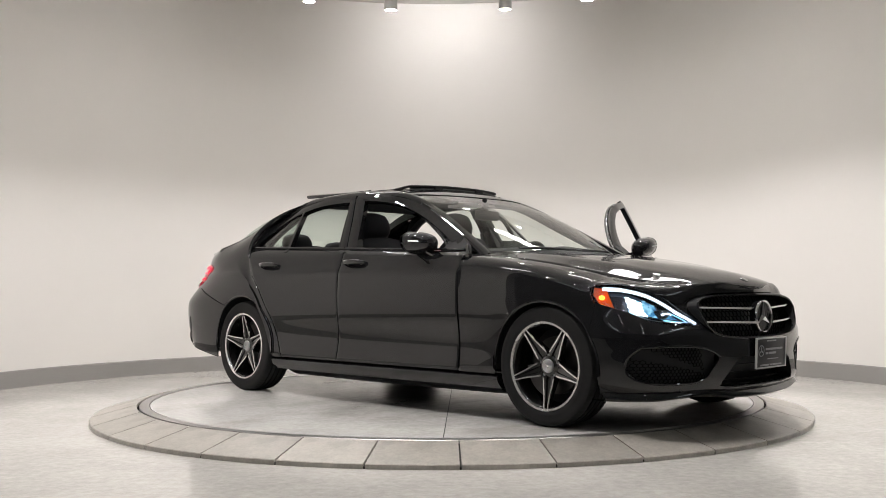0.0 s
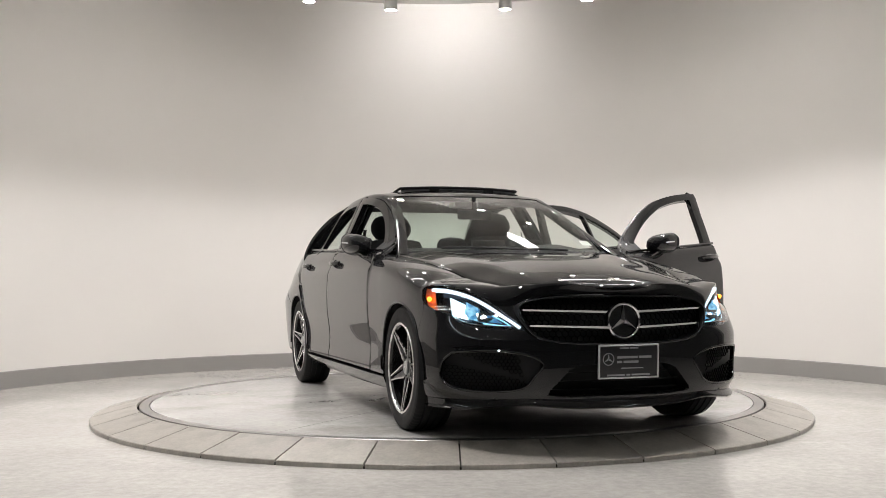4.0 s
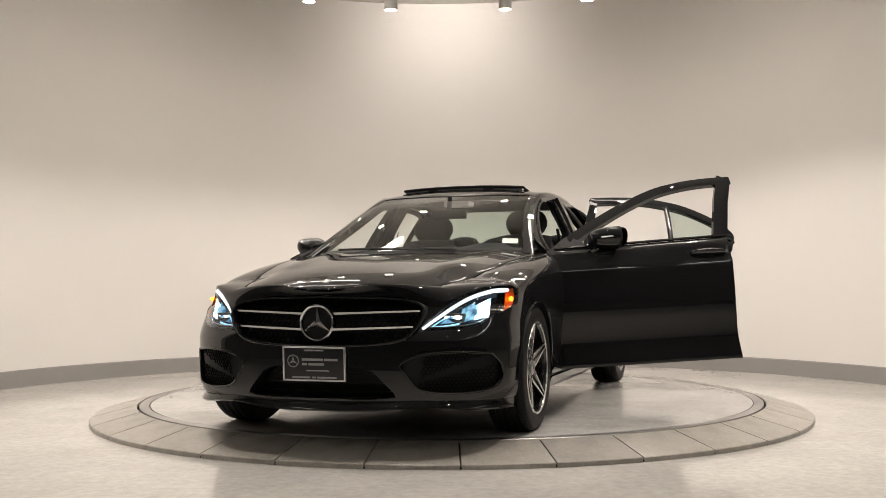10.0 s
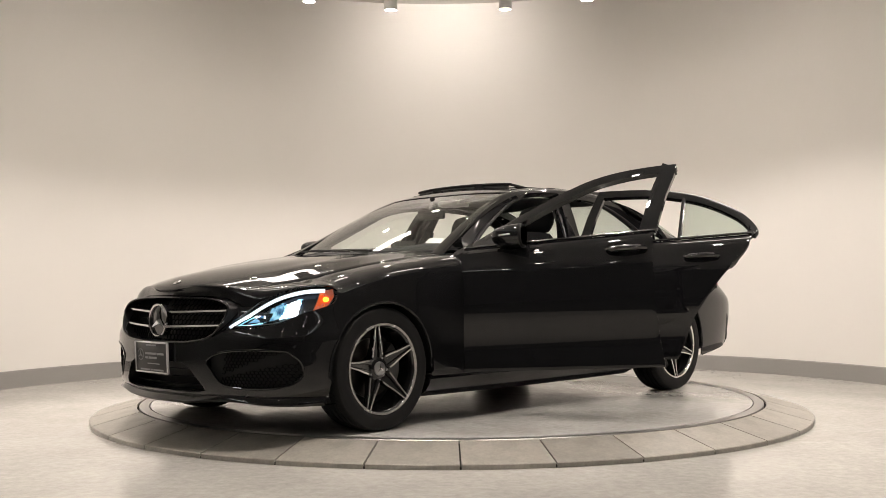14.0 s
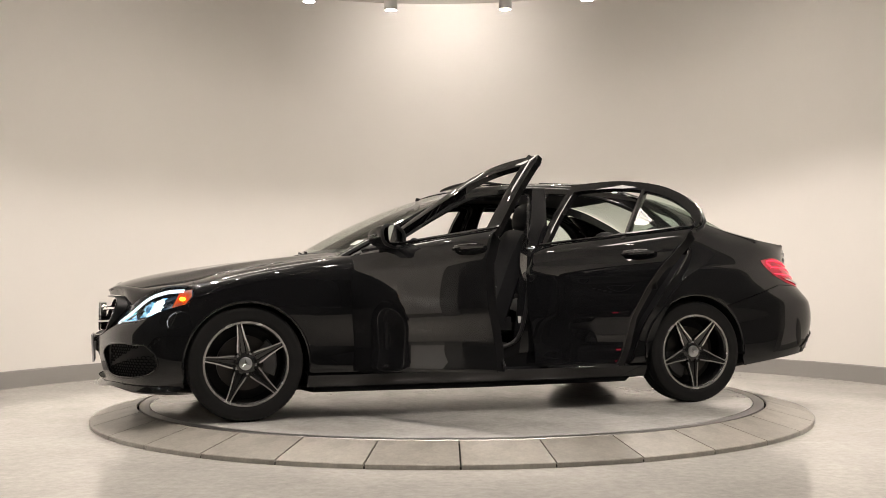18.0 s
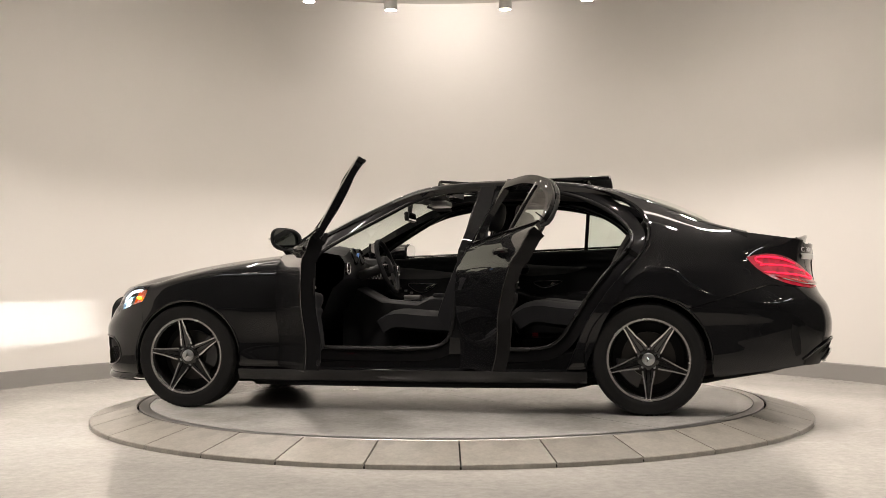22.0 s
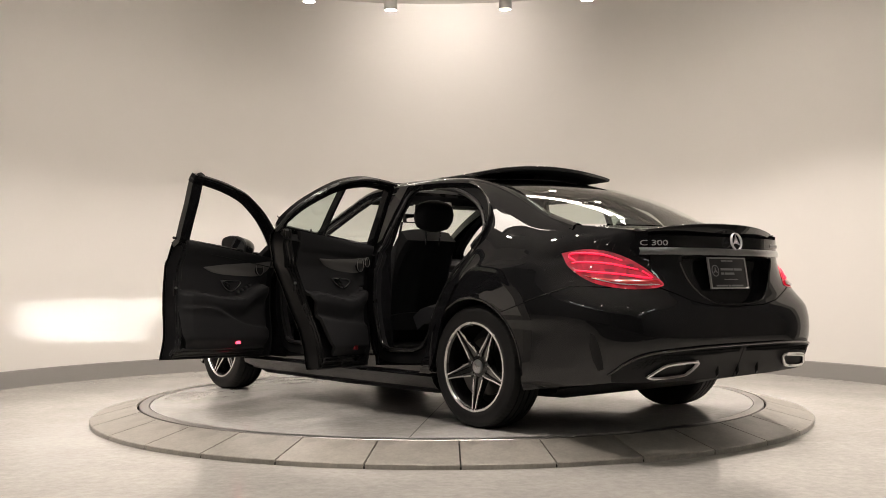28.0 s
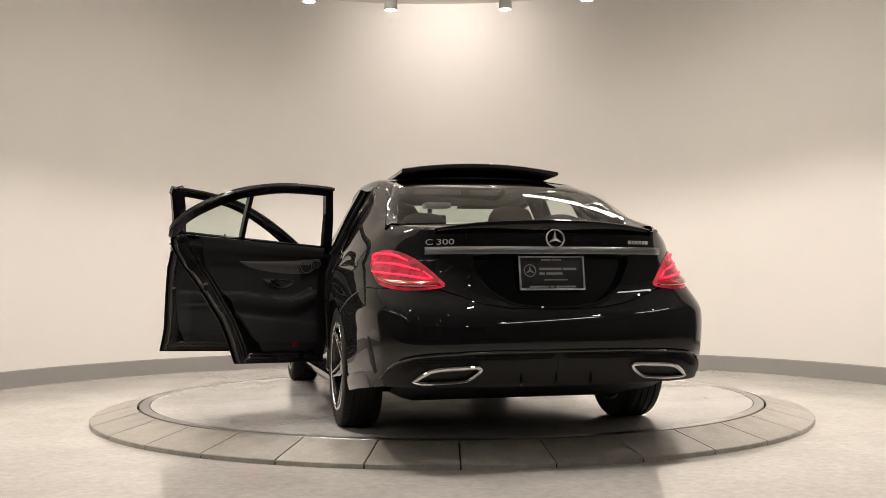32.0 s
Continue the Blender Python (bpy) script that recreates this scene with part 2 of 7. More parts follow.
# the showroom in front of the turntable, behind the camera: unseen walls, darkened for reflections
ex0, ey0 = WALL_C[0] + WALL_R * math.cos(radians(A1)), WALL_C[1] + WALL_R * math.sin(radians(A1))
ex1, ey1 = WALL_C[0] + WALL_R * math.cos(radians(A0)), WALL_C[1] + WALL_R * math.sin(radians(A0))
for nm, (x0, x1, y0, y1) in {"wall_west": (-5.6, -5.4, -12.2, ey0), "wall_east": (5.4, 5.6, -12.2, ey1), "wall_south": (-5.4, 5.4, -12.2, -12.0),
                             "wall_northwest": (-5.4, ex0, ey0 - 0.15, ey0), "wall_northeast": (ex1, 5.4, ey1 - 0.15, ey1)}.items():
    bm = bmesh.new()
    box(bm, x0, x1, y0, y1, FLOOR, CEIL)
    lone(nm, bm, M_DARKWALL if nm == "wall_south" else M_ROOM, "plain grey showroom back wall, out of view, darkest for reflections" if nm == "wall_south" else "plain showroom wall, out of view, darkened for reflections", "wall", "structure", smooth=False)
bm = bmesh.new()
box(bm, -8.4, 8.4, -14.2, 4.6, CEIL, CEIL + 0.2)
lone("ceiling", bm, M_CEIL, "flat grey painted ceiling", "ceiling", "structure", smooth=False)

# long strip lights of the showroom ceiling, unseen; the four side strips are added fill
STRIPS = [(x, y, w, d, M_PANEL) for y in (1.45, -0.7) for x, w, d in ((-1.75, 1.5, 0.24), (1.75, 1.5, 0.24))]
STRIPS += [(x, y, 0.12, 2.4, M_FILL_STRIP) for y in (-4.5, -8.0) for x in (-4.4, 4.4)]
for x, y, w, d, mt in STRIPS:
    st = thing("strip_light", "long slim white ceiling strip light, out of view", "ceiling light", "showroom strip lights", at=(x, y, CEIL))
    bm = bmesh.new()
    box(bm, -w / 2 - 0.02, w / 2 + 0.02, -d / 2 - 0.02, d / 2 + 0.02, -0.05, 0.0, 0.006)
    part("housing", bm, M_LAMP, st)
    bm = bmesh.new()
    box(bm, -w / 2, w / 2, -d / 2, d / 2, -0.056, -0.045)
    part("diffuser", bm, mt, st, "glowing white diffuser")

# cylinder downlights in a ring over the platform
first = None
for a in LAMP_ANGLES:
    m = pose(RING_R * math.cos(radians(a)), RING_R * math.sin(radians(a)), CEIL)
    if first is None:
        first = thing("downlight", "white cylindrical ceiling downlight, switched on", "downlight", "ring of downlights")
        bm = bmesh.new()
        h = CEIL - LAMP_Z
        lathe(bm, [(0.0, 0), (0.06, 0), (0.06, -h + 0.004), (0.057, -h), (0.052, -h), (0.050, -h + 0.02), (0.0, -h + 0.02)], 32)
        part("housing", bm, M_LAMP, first)
        bm = bmesh.new()
        lathe(bm, [(0.0, -h + 0.004), (0.050, -h + 0.006)], 32)
        part("lens", bm, M_LENS, first, "bright round lens")
        first.matrix_basis = m
    else:
        copy_thing(first, m)
# further downlights over the showroom floor
for x in (-3.6, -1.2, 1.2, 3.6):
    for y in (-4.0, -5.8, -7.8, -9.8):
        copy_thing(first, pose(x, y, CEIL))
ws = thing("wall_spotlight", "small white spotlight aimed at the curved wall", "spotlight", at=(0.0, 2.62, CEIL))
bm = bmesh.new()
lathe(bm, [(0.0, 0), (0.02, 0), (0.02, -0.12), (0.0, -0.12)], 16)
part("stem", bm, M_LAMP, ws)
bm = bmesh.new()
lathe(bm, [(0.0, -0.12), (0.05, -0.12), (0.055, 0.0), (0.048, 0.0), (0.044, -0.03), (0.0, -0.03)], 24, pose(0, 0.08, -0.2, -80))
part("head", bm, M_LAMP, ws)

# ---------------------------------------------------------------- the turntable
RI, RO, ZO = 2.06, 2.356, -0.068
NT = 33
bm = bmesh.new()
lathe(bm, [(RI + 0.012, FLOOR), (RI + 0.012, -0.014), (RO - 0.004, ZO - 0.012), (RO - 0.004, FLOOR)], 132, None, True)
rim = lone("platform_rim", bm, M_GROUT, "sloping ring of grey stone slabs round the turntable", "turntable rim", "structure")
step = 360.0 / NT
for i in range(NT):
    bm = bmesh.new()
    g = 0.11
    a0, a1 = -step / 2 + g, step / 2 - g
    prof = [(RI + 0.014, -0.016), (RI + 0.014, -0.002), (RI + 0.020, 0.0), (RO - 0.004, ZO + 0.001), (RO, ZO - 0.003), (RO, FLOOR)]
    n = 6
    vs = [[bm.verts.new((r * math.cos(radians(a0 + (a1 - a0) * k / n)), r * math.sin(radians(a0 + (a1 - a0) * k / n)), h)) for r, h in prof] for k in range(n + 1)]
    for k in range(n):
        for j in range(len(prof) - 1):
            bm.faces.new((vs[k][j], vs[k + 1][j], vs[k + 1][j + 1], vs[k][j + 1]))
    for row in (vs[0], vs[-1]):
        bm.faces.new(row)
    if i == 0:
        tile_mesh = mesh_of("slab", bm, M_RIM_TILE, True)
        tile_mesh.set_sharp_from_angle(angle=radians(25))
    else:
        bm.free()
    ob = new("slab", tile_mesh)
    ob.parent = rim
    ob.rotation_euler = (0, 0, radians(-89.1 + step / 2 + step * i))

turntable = thing("turntable", "round grey turntable disc carrying the car", "turntable", kind="structure")
# two half plates, with a joint along a diameter
JOINT = -46.1
for k in (0, 1):
    bm = bmesh.new()
    a = JOINT + 180 * k
    sh = Matrix.Translation((0.0025 * math.cos(radians(a + 90)), 0.0025 * math.sin(radians(a + 90)), 0))
    lathe(bm, [(0.0, -0.05), (RI - 0.069, -0.05), (RI - 0.069, -0.001), (RI - 0.072, 0.0), (0.9, 0.0), (0.0, 0.0)], 90, sh, False, a, a + 180)
    part("plate", bm, M_DISC, turntable)
bm = bmesh.new()
lathe(bm, [(0.0, -0.03), (RI - 0.07, -0.03)], 64)
part("joint_bed", bm, M_GROUT, turntable)
bm = bmesh.new()
lathe(bm, [(RI - 0.062, -0.05), (RI - 0.062, -0.002), (RI - 0.059, 0.001), (RI - 0.003, 0.001), (RI, -0.002), (RI, -0.05)], 160, None, True)
part("edge_band", bm, M_STEEL, turntable, "dull grey metal edge band")


# ---------------------------------------------------------------- the turn of the disc and the car
TURN = [(0, -45.17), (1, -51.54), (2, -57.97), (3, -64.46), (6, -83.73), (7, -89.88), (9, -102.01), (10, -108.27), (11, -114.61), (12, -120.95), (13, -127.38), (14, -134.14), (17, -155.25), (19, -169.43), (21, -183.75), (23, -197.99), (25, -211.49), (28, -230.09), (29, -236.44), (30, -242.93), (31, -249.56), (32, -256.17)]


# ---------------------------------------------------------------- car materials
M_PAINT = surface("black_car_paint", (0.0075, 0.0077, 0.0086), 0.4, spread=0.15, big=3, fine=300, coat=1.0, coat_rough=0.006, coat_ior=1.5, rough_spread=0.15, specular=0.02)
M_JAMB = surface("black_jamb_paint", (0.009, 0.009, 0.0098), 0.45, spread=0.15, big=5, fine=200, coat=0.2, coat_rough=0.06, coat_ior=1.4, specular=0.06)
M_GLOSS = surface("black_gloss_plastic", (0.010, 0.010, 0.011), 0.14, spread=0.1, big=6, fine=120, coat=0.5, coat_rough=0.05)
M_MATT = surface("black_matt_plastic", (0.010, 0.010, 0.0105), 0.55, spread=0.2, big=10, fine=260, bump=0.0003, specular=0.25)
M_MESH = surface("black_honeycomb", (0.005, 0.005, 0.0052), 0.7, spread=0.2, big=10, fine=200, specular=0.05)
M_RUBBER = surface("tyre_rubber", (0.012, 0.012, 0.012), 0.62, spread=0.25, big=14, fine=160, bump=0.0004, specular=0.2)
M_SEAL = surface("rubber_seal", (0.012, 0.012, 0.0125), 0.28, spread=0.2, specular=0.3)
M_CHROME = surface("polished_chrome", (0.62, 0.62, 0.63), 0.1, 1.0, spread=0.04, big=6, fine=90)
M_LETTER = surface("bright_chrome_letters", (0.85, 0.85, 0.86), 0.25, 0.55, spread=0.04)
M_SATIN = surface("satin_aluminium", (0.52, 0.52, 0.53), 0.3, 1.0, spread=0.05, big=8, fine=220)
M_RIMSILVER = surface("machined_alloy", (0.72, 0.71, 0.70), 0.26, 0.9, spread=0.05, big=8, fine=300)
M_RIMBLACK = surface("gloss_black_alloy", (0.010, 0.010, 0.010), 0.2, spread=0.15, big=8, fine=90, coat=0.6)
M_DISCBRAKE = surface("brake_iron", (0.07, 0.066, 0.063), 0.38, 1.0, spread=0.15, big=10, fine=150)
M_CALIPER = surface("grey_caliper", (0.11, 0.11, 0.11), 0.45, 0.5, spread=0.1)
M_LEATHER = surface("black_leather", (0.014, 0.0143, 0.0155), 0.55, spread=0.2, big=6, fine=240, bump=0.0006, specular=0.06)
M_SOFT = surface("dark_dashboard_vinyl", (0.020, 0.0204, 0.0218), 0.55, spread=0.15, big=6, fine=320, bump=0.0004, specular=0.12)
M_CARPET = surface("black_carpet", (0.018, 0.0183, 0.0195), 0.9, spread=0.3, big=8, fine=400, bump=0.001, specular=0.15)
M_LINER = surface("dark_headliner", (0.034, 0.034, 0.035), 0.85, spread=0.08, big=4, fine=300)
M_TRIMGREY = surface("grey_door_trim", (0.20, 0.198, 0.195), 0.38, 0.5, spread=0.14, big=5, fine=140, stretch=(1, 8, 8))
M_GLASS = glass("clear_windscreen", (0.90, 0.97, 0.93), 0.02)
M_TINT = glass("green_tinted_glass", (0.80, 0.90, 0.84), 0.14)
M_LENSCLEAR = glass("headlamp_cover", (0.97, 0.98, 1.0), 0.03)
M_MIRROR = surface("mirror_glass", (0.72, 0.73, 0.74), 0.02, 1.0, spread=0.0, rough_spread=0.0)
M_CYAN = glow("headlamp_reflector_lit", (0.22, 0.55, 0.80), 1.1)
M_BEAM = glow("headlamp_beam", (0.86, 0.94, 1.0), 330000)
M_DAY = glow("day_light_strip", (0.74, 0.88, 1.0), 1.5)


def optic(name, stops, strength, scale):
    """A lit lamp interior: cut facets of different glow."""
    m, n, l, b = nodes_of(name)
    nt = m.node_tree
    co = n.new("ShaderNodeTexCoord").outputs["Object"]
    vo = n.new("ShaderNodeTexVoronoi")
    vo.inputs["Scale"].default_value = scale
    l.new(co, vo.inputs["Vector"])
    mix = n.new("ShaderNodeMath")
    mix.operation = "MULTIPLY_ADD"
    mix.inputs[1].default_value = 0.45
    l.new(vo.outputs["Color"], mix.inputs[0])
    l.new(noise_at(nt, co, scale * 0.45, 3, 0.6), mix.inputs[2])
    col = ramp(nt, mix.outputs[0], stops)
    l.new(col, b.inputs["Emission Color"])
    b.inputs["Base Color"].default_value = (0.05, 0.05, 0.06, 1)
    b.inputs["Emission Strength"].default_value = strength
    b.inputs["Roughness"].default_value = 0.1
    return m


M_HEADOPTIC = optic("headlamp_main_optic", [(0.42, (0.05, 0.22, 0.55)), (0.60, (0.30, 0.72, 1.0)), (0.78, (0.85, 0.97, 1.0))], 3.8, 34)
M_SIDEOPTIC = optic("headlamp_side_optic", [(0.45, (0.004, 0.03, 0.10)), (0.70, (0.04, 0.26, 0.50)), (0.95, (0.35, 0.75, 0.95))], 1.1, 40)
M_TAILOPTIC = optic("tail_lamp_optic", [(0.40, (0.10, 0.0005, 0.004)), (0.70, (0.42, 0.002, 0.016)), (0.95, (0.8, 0.012, 0.05))], 0.7, 22)
M_DIM = surface("lamp_inner_black", (0.02, 0.025, 0.035), 0.12, 0.6, spread=0.2, big=20, fine=120)
M_AMBERLIT = glow("amber_bulb", (1.0, 0.30, 0.02), 5)
M_AMBER = surface("amber_lens", (0.72, 0.10, 0.008), 0.15, coat=0.6, spread=0.08, big=20, fine=90)
M_REDLENS = surface("red_tail_lens", (0.36, 0.006, 0.012), 0.14, coat=1.0, spread=0.15, big=16, fine=120)
M_REDLIT = glow("red_tail_strip", (1.0, 0.016, 0.058), 1.6)
M_PLATE = surface("black_plate", (0.012, 0.012, 0.014), 0.35, spread=0.1, big=20, fine=150)
M_INK = surface("pale_print", (0.30, 0.305, 0.315), 0.5, spread=0.05)
M_SCREEN = glow("dash_screen", (0.10, 0.22, 0.5), 0.5)
M_PAPER = surface("white_sticker", (0.75, 0.75, 0.73), 0.6, spread=0.04)
M_REDMARK = glow("red_door_lamp", (1.0, 0.06, 0.12), 4.0)
M_REDDIM = surface("red_door_reflector", (0.12, 0.004, 0.008), 0.3, spread=0.1)

# ---------------------------------------------------------------- body form
# half width by height, nose and tail reach by height
Y_BY_Z = [(0.16, 0.835), (0.22, 0.874), (0.275, 0.887), (0.33, 0.881), (0.40, 0.878), (0.48, 0.885), (0.55, 0.896), (0.62, 0.902), (0.70, 0.903), (0.79, 0.900), (0.845, 0.895), (0.862, 0.887), (0.88, 0.876), (0.93, 0.860), (1.00, 0.832), (1.08, 0.79)]
Y_PLAIN = [(0.16, 0.835), (0.22, 0.874), (0.30, 0.884), (0.42, 0.888), (0.52, 0.893), (0.62, 0.902), (0.70, 0.903), (0.79, 0.900), (0.845, 0.895), (0.862, 0.887), (0.88, 0.876), (0.93, 0.860), (1.00, 0.832), (1.08, 0.79)]
NOSE_BY_Z = [(0.16, 2.17), (0.22, 2.215), (0.30, 2.232), (0.45, 2.238), (0.56, 2.228), (0.64, 2.20), (0.70, 2.165), (0.76, 2.09), (0.82, 1.98), (0.95, 1.9)]
TAIL_BY_Z = [(0.18, 2.31), (0.26, 2.385), (0.32, 2.425), (0.38, 2.455), (0.46, 2.482), (0.54, 2.486), (0.62, 2.468), (0.70, 2.432), (0.80, 2.412), (0.90, 2.415), (0.98, 2.425), (1.06, 2.44)]
XF0, XR0 = 0.7, 0.9


def bow(p, a, b, n=600, start=0.0):
    """A rounded corner, after a straight start, by even steps of its length: forward share, side share, and the length."""
    f = [math.pi / 2 * i / n for i in range(n + 1)]
    X = np.array([0.0] + [start + (1 - start) * math.sin(t) ** (2 / p) for t in f])
    Y = np.array([1.0] + [max(0.0, math.cos(t)) ** (2 / p) for t in f])
    d = np.concatenate([[0], np.cumsum(np.hypot(np.diff(X) * a, np.diff(Y) * b))])
    e = np.linspace(0, d[-1], n + 1)
    return np.interp(e, d, X), np.interp(e, d, Y), d[-1]


FA, FB, RA = bow(4.6, 1.52, 0.9), bow(3.0, 1.52, 0.9, 600, 0.52), bow(3.6, 1.56, 0.9)
RB = bow(6.5, 1.56, 0.9)
UF, UR = np.linspace(0, FA[2], 601), np.linspace(0, RA[2], 601)


def tail_bow(z):
    """The tail is fuller at the bumper than at the boot lid."""
    w = min(1.0, max(0.0, (0.88 - z) / 0.26))
    w = w * w * (3 - 2 * w)
    return RA[0] * (1 - w) + RB[0] * w, RA[1] * (1 - w) + RB[1] * w


def nose_bow(z):
    """The nose is rounder at lamp height than at the bumper."""
    w = min(1.0, max(0.0, (0.64 - z) / 0.16))
    w = w * w * (3 - 2 * w)
    X, Y = FA[0] * (1 - w) + FB[0] * w, FA[1] * (1 - w) + FB[1] * w
    return X - (0.20 * (1 - w) + 0.07 * w) * X ** 6 * Y * Y / (Y + 0.16), Y


def half_width(u, z):
    """The doors are hollowed above the sill; towards the ends that fades out."""
    w = min(1.0, max(0.0, u / 0.45))
    return curve_at(Y_BY_Z, z) * (1 - w) + curve_at(Y_PLAIN, z) * w


def front_at(u, z):
    """Body surface at distance u round the nose from x = XF0, at height z (left side)."""
    y = half_width(u, z)
    if u <= 0:
        return Vector((XF0 + u, y, z))
    X, Y = nose_bow(z)
    return Vector((XF0 + float(np.interp(u, UF, X)) * (curve_at(NOSE_BY_Z, z) - XF0), y * float(np.interp(u, UF, Y)), z))


def rear_at(u, z):
    y = half_width(u, z)
    if u <= 0:
        return Vector((-XR0 - u, y, z))
    X, Y = tail_bow(z)
    return Vector((-XR0 - float(np.interp(u, UR, X)) * (curve_at(TAIL_BY_Z, z) - XR0), y * float(np.interp(u, UR, Y)), z))


def fx(x, z):
    if x <= XF0:
        return Vector((x - XF0, z))
    return Vector((float(np.interp((x - XF0) / (curve_at(NOSE_BY_Z, z) - XF0), nose_bow(z)[0], UF)), z))


def fy(y, z):
    return Vector((float(np.interp(1 - y / curve_at(Y_PLAIN, z), 1 - nose_bow(z)[1], UF)), z))


def rx(x, z):
    if x >= -XR0:
        return Vector((-XR0 - x, z))
    return Vector((float(np.interp((-x - XR0) / (curve_at(TAIL_BY_Z, z) - XR0), tail_bow(z)[0], UR)), z))


def ry(y, z):
    return Vector((float(np.interp(1 - y / curve_at(Y_PLAIN, z), 1 - tail_bow(z)[1], UR)), z))


# upper cabin: belt line and roof rail
RAIL = [(-1.98, 0.70, 1.056), (-1.73, 0.655, 1.130), (-1.53, 0.612, 1.220), (-1.35, 0.580, 1.292), (-1.22, 0.566, 1.332), (-1.05, 0.568, 1.368), (-0.80, 0.578, 1.388), (-0.40, 0.585, 1.392), (-0.10, 0.575, 1.372), (0.06, 0.565, 1.335), (0.33, 0.592, 1.215), (0.60, 0.65, 1.075), (0.86, 0.72, 0.935)]
RAIL_Y, RAIL_Z = [(p[0], p[1]) for p in RAIL], [(p[0], p[2]) for p in RAIL]


def belt_z(x):
    return 0.985 - 0.035 * x


def side_at(x, z):
    """Door and cabin side surface (left), also above the belt."""
    zb = belt_z(x) - 0.02
    low = curve_at(Y_BY_Z, min(z, zb))
    if z <= zb:
        return Vector((x, low, z))
    zr, yr = curve_at(RAIL_Z, x), curve_at(RAIL_Y, x) + 0.018
    yb = low - 0.022
    if zr - zb < 0.08:
        zr = zb + 0.08
    t = (z - zb) / (zr - zb)
    s = min(1.0, t / 0.06)
    return Vector((x, low + (yb - low) * s * (2 - s) + (yr - yb) * (0.88 * t + 0.12 * t * t), z))


def resample(poly, n):
    P = [Vector(p) for p in poly]
    d = [0.0]
    for a, b in zip(P, P[1:]):
        d.append(d[-1] + (b - a).length)
    out, k = [], 0
    for i in range(n + 1):
        s = d[-1] * i / n
        while k < len(P) - 2 and d[k + 1] < s:
            k += 1
        w = (s - d[k]) / max(1e-9, d[k + 1] - d[k])
        out.append(P[k].lerp(P[k + 1], min(1, max(0, w))))
    return out


def coons(bottom, top, left, right, nu, nv):
    B, T, L, R = resample(bottom, nu), resample(top, nu), resample(left, nv), resample(right, nv)
    g = []
    for i in range(nu + 1):
        u = i / nu
        col = []
        for j in range(nv + 1):
            v = j / nv
            col.append((1 - v) * B[i] + v * T[i] + (1 - u) * L[j] + u * R[j] - (1 - u) * (1 - v) * B[0] - u * (1 - v) * B[nu] - (1 - u) * v * T[0] - u * v * T[nu])
        g.append(col)
    return g


def normals(P, centre):
    nu, nv = len(P), len(P[0])
    N = []
    for i in range(nu):
        row = []
        for j in range(nv):
            a = P[min(i + 1, nu - 1)][j] - P[max(i - 1, 0)][j]
            b = P[i][min(j + 1, nv - 1)] - P[i][max(j - 1, 0)]
            c = a.cross(b)
            if c.length < 1e-10:
                c = Vector((P[i][j] - centre))
            c.normalize()
            row.append(c)
        N.append(row)
    mi, mj = nu // 2, nv // 2
    if N[mi][mj].dot(P[mi][mj] - centre) < 0:
        N = [[-c for c in r] for r in N]
    return N


INSIDE = Vector((0, 0, 0.6))


def sheet(bm, P, thick=0.012, lift=0.0, centre=INSIDE, lip=0.003):
    """A closed panel over a grid of points, with thickness inward and rolled edges."""
    if lip and min(len(P), len(P[0])) > 5:
        # a row close to each border keeps the roll narrow
        def edged(rows):
            return [rows[0], [a.lerp(b, 0.18) for a, b in zip(rows[0], rows[1])]] + rows[1:-1] + [[a.lerp(b, 0.18) for a, b in zip(rows[-1], rows[-2])], rows[-1]]
        P = edged([list(r) for r in P])
        P = [list(r) for r in zip(*edged([list(c) for c in zip(*P)]))]
    nu, nv = len(P), len(P[0])
    N = normals(P, centre)
    out = [[P[i][j] + N[i][j] * lift for j in range(nv)] for i in range(nu)]
    for i in range(nu):
        for j in range(nv):
            if lip and (i in (0, nu - 1) or j in (0, nv - 1)):
                out[i][j] = out[i][j] - N[i][j] * lip
    vo = grid(bm, out)
    vi = grid(bm, [[out[i][j] - N[i][j] * thick for j in range(nv)] for i in range(nu)])
    for i in range(nu - 1):
        bm.faces.new((vo[i][0], vo[i + 1][0], vi[i + 1][0], vi[i][0]))
        bm.faces.new((vo[i][nv - 1], vo[i + 1][nv - 1], vi[i + 1][nv - 1], vi[i][nv - 1]))
    for j in range(nv - 1):
        bm.faces.new((vo[0][j], vo[0][j + 1], vi[0][j + 1], vi[0][j]))
        bm.faces.new((vo[nu - 1][j], vo[nu - 1][j + 1], vi[nu - 1][j + 1], vi[nu - 1][j]))
    return bm


def relaxed(g, rounds, first=1):
    """Evens out a grid of points inside its borders, from row number first upwards."""
    for _ in range(rounds):
        h = [[p.copy() for p in col] for col in g]
        for i in range(1, len(g) - 1):
            for j in range(max(1, first), len(g[0]) - 1):
                h[i][j] = g[i][j] * 0.5 + (g[i - 1][j] + g[i + 1][j] + g[i][j - 1] + g[i][j + 1]) * 0.125
        g = h
    return g


def mapped(g, fn):
    return [[fn(p[0], p[1]) for p in col] for col in g]


def ribbon(bm, path, width, fn, thick=0.03, n=40, side=1, lift=0.0, centre=INSIDE):
    """A bar of given width beside a path in a surface's own plane."""
    P = resample(path, n)
    cols = []
    for i, p in enumerate(P):
        t = P[min(i + 1, n)] - P[max(i - 1, 0)]
        t.normalize()
        q = Vector((-t[1], t[0])) * side
        w = width[0] + (width[1] - width[0]) * i / n if isinstance(width, (list, tuple)) else width
        cols.append([fn(*(p + q * (w * k / 3))) for k in range(4)])
    return sheet(bm, cols, thick, lift, centre, 0.002)


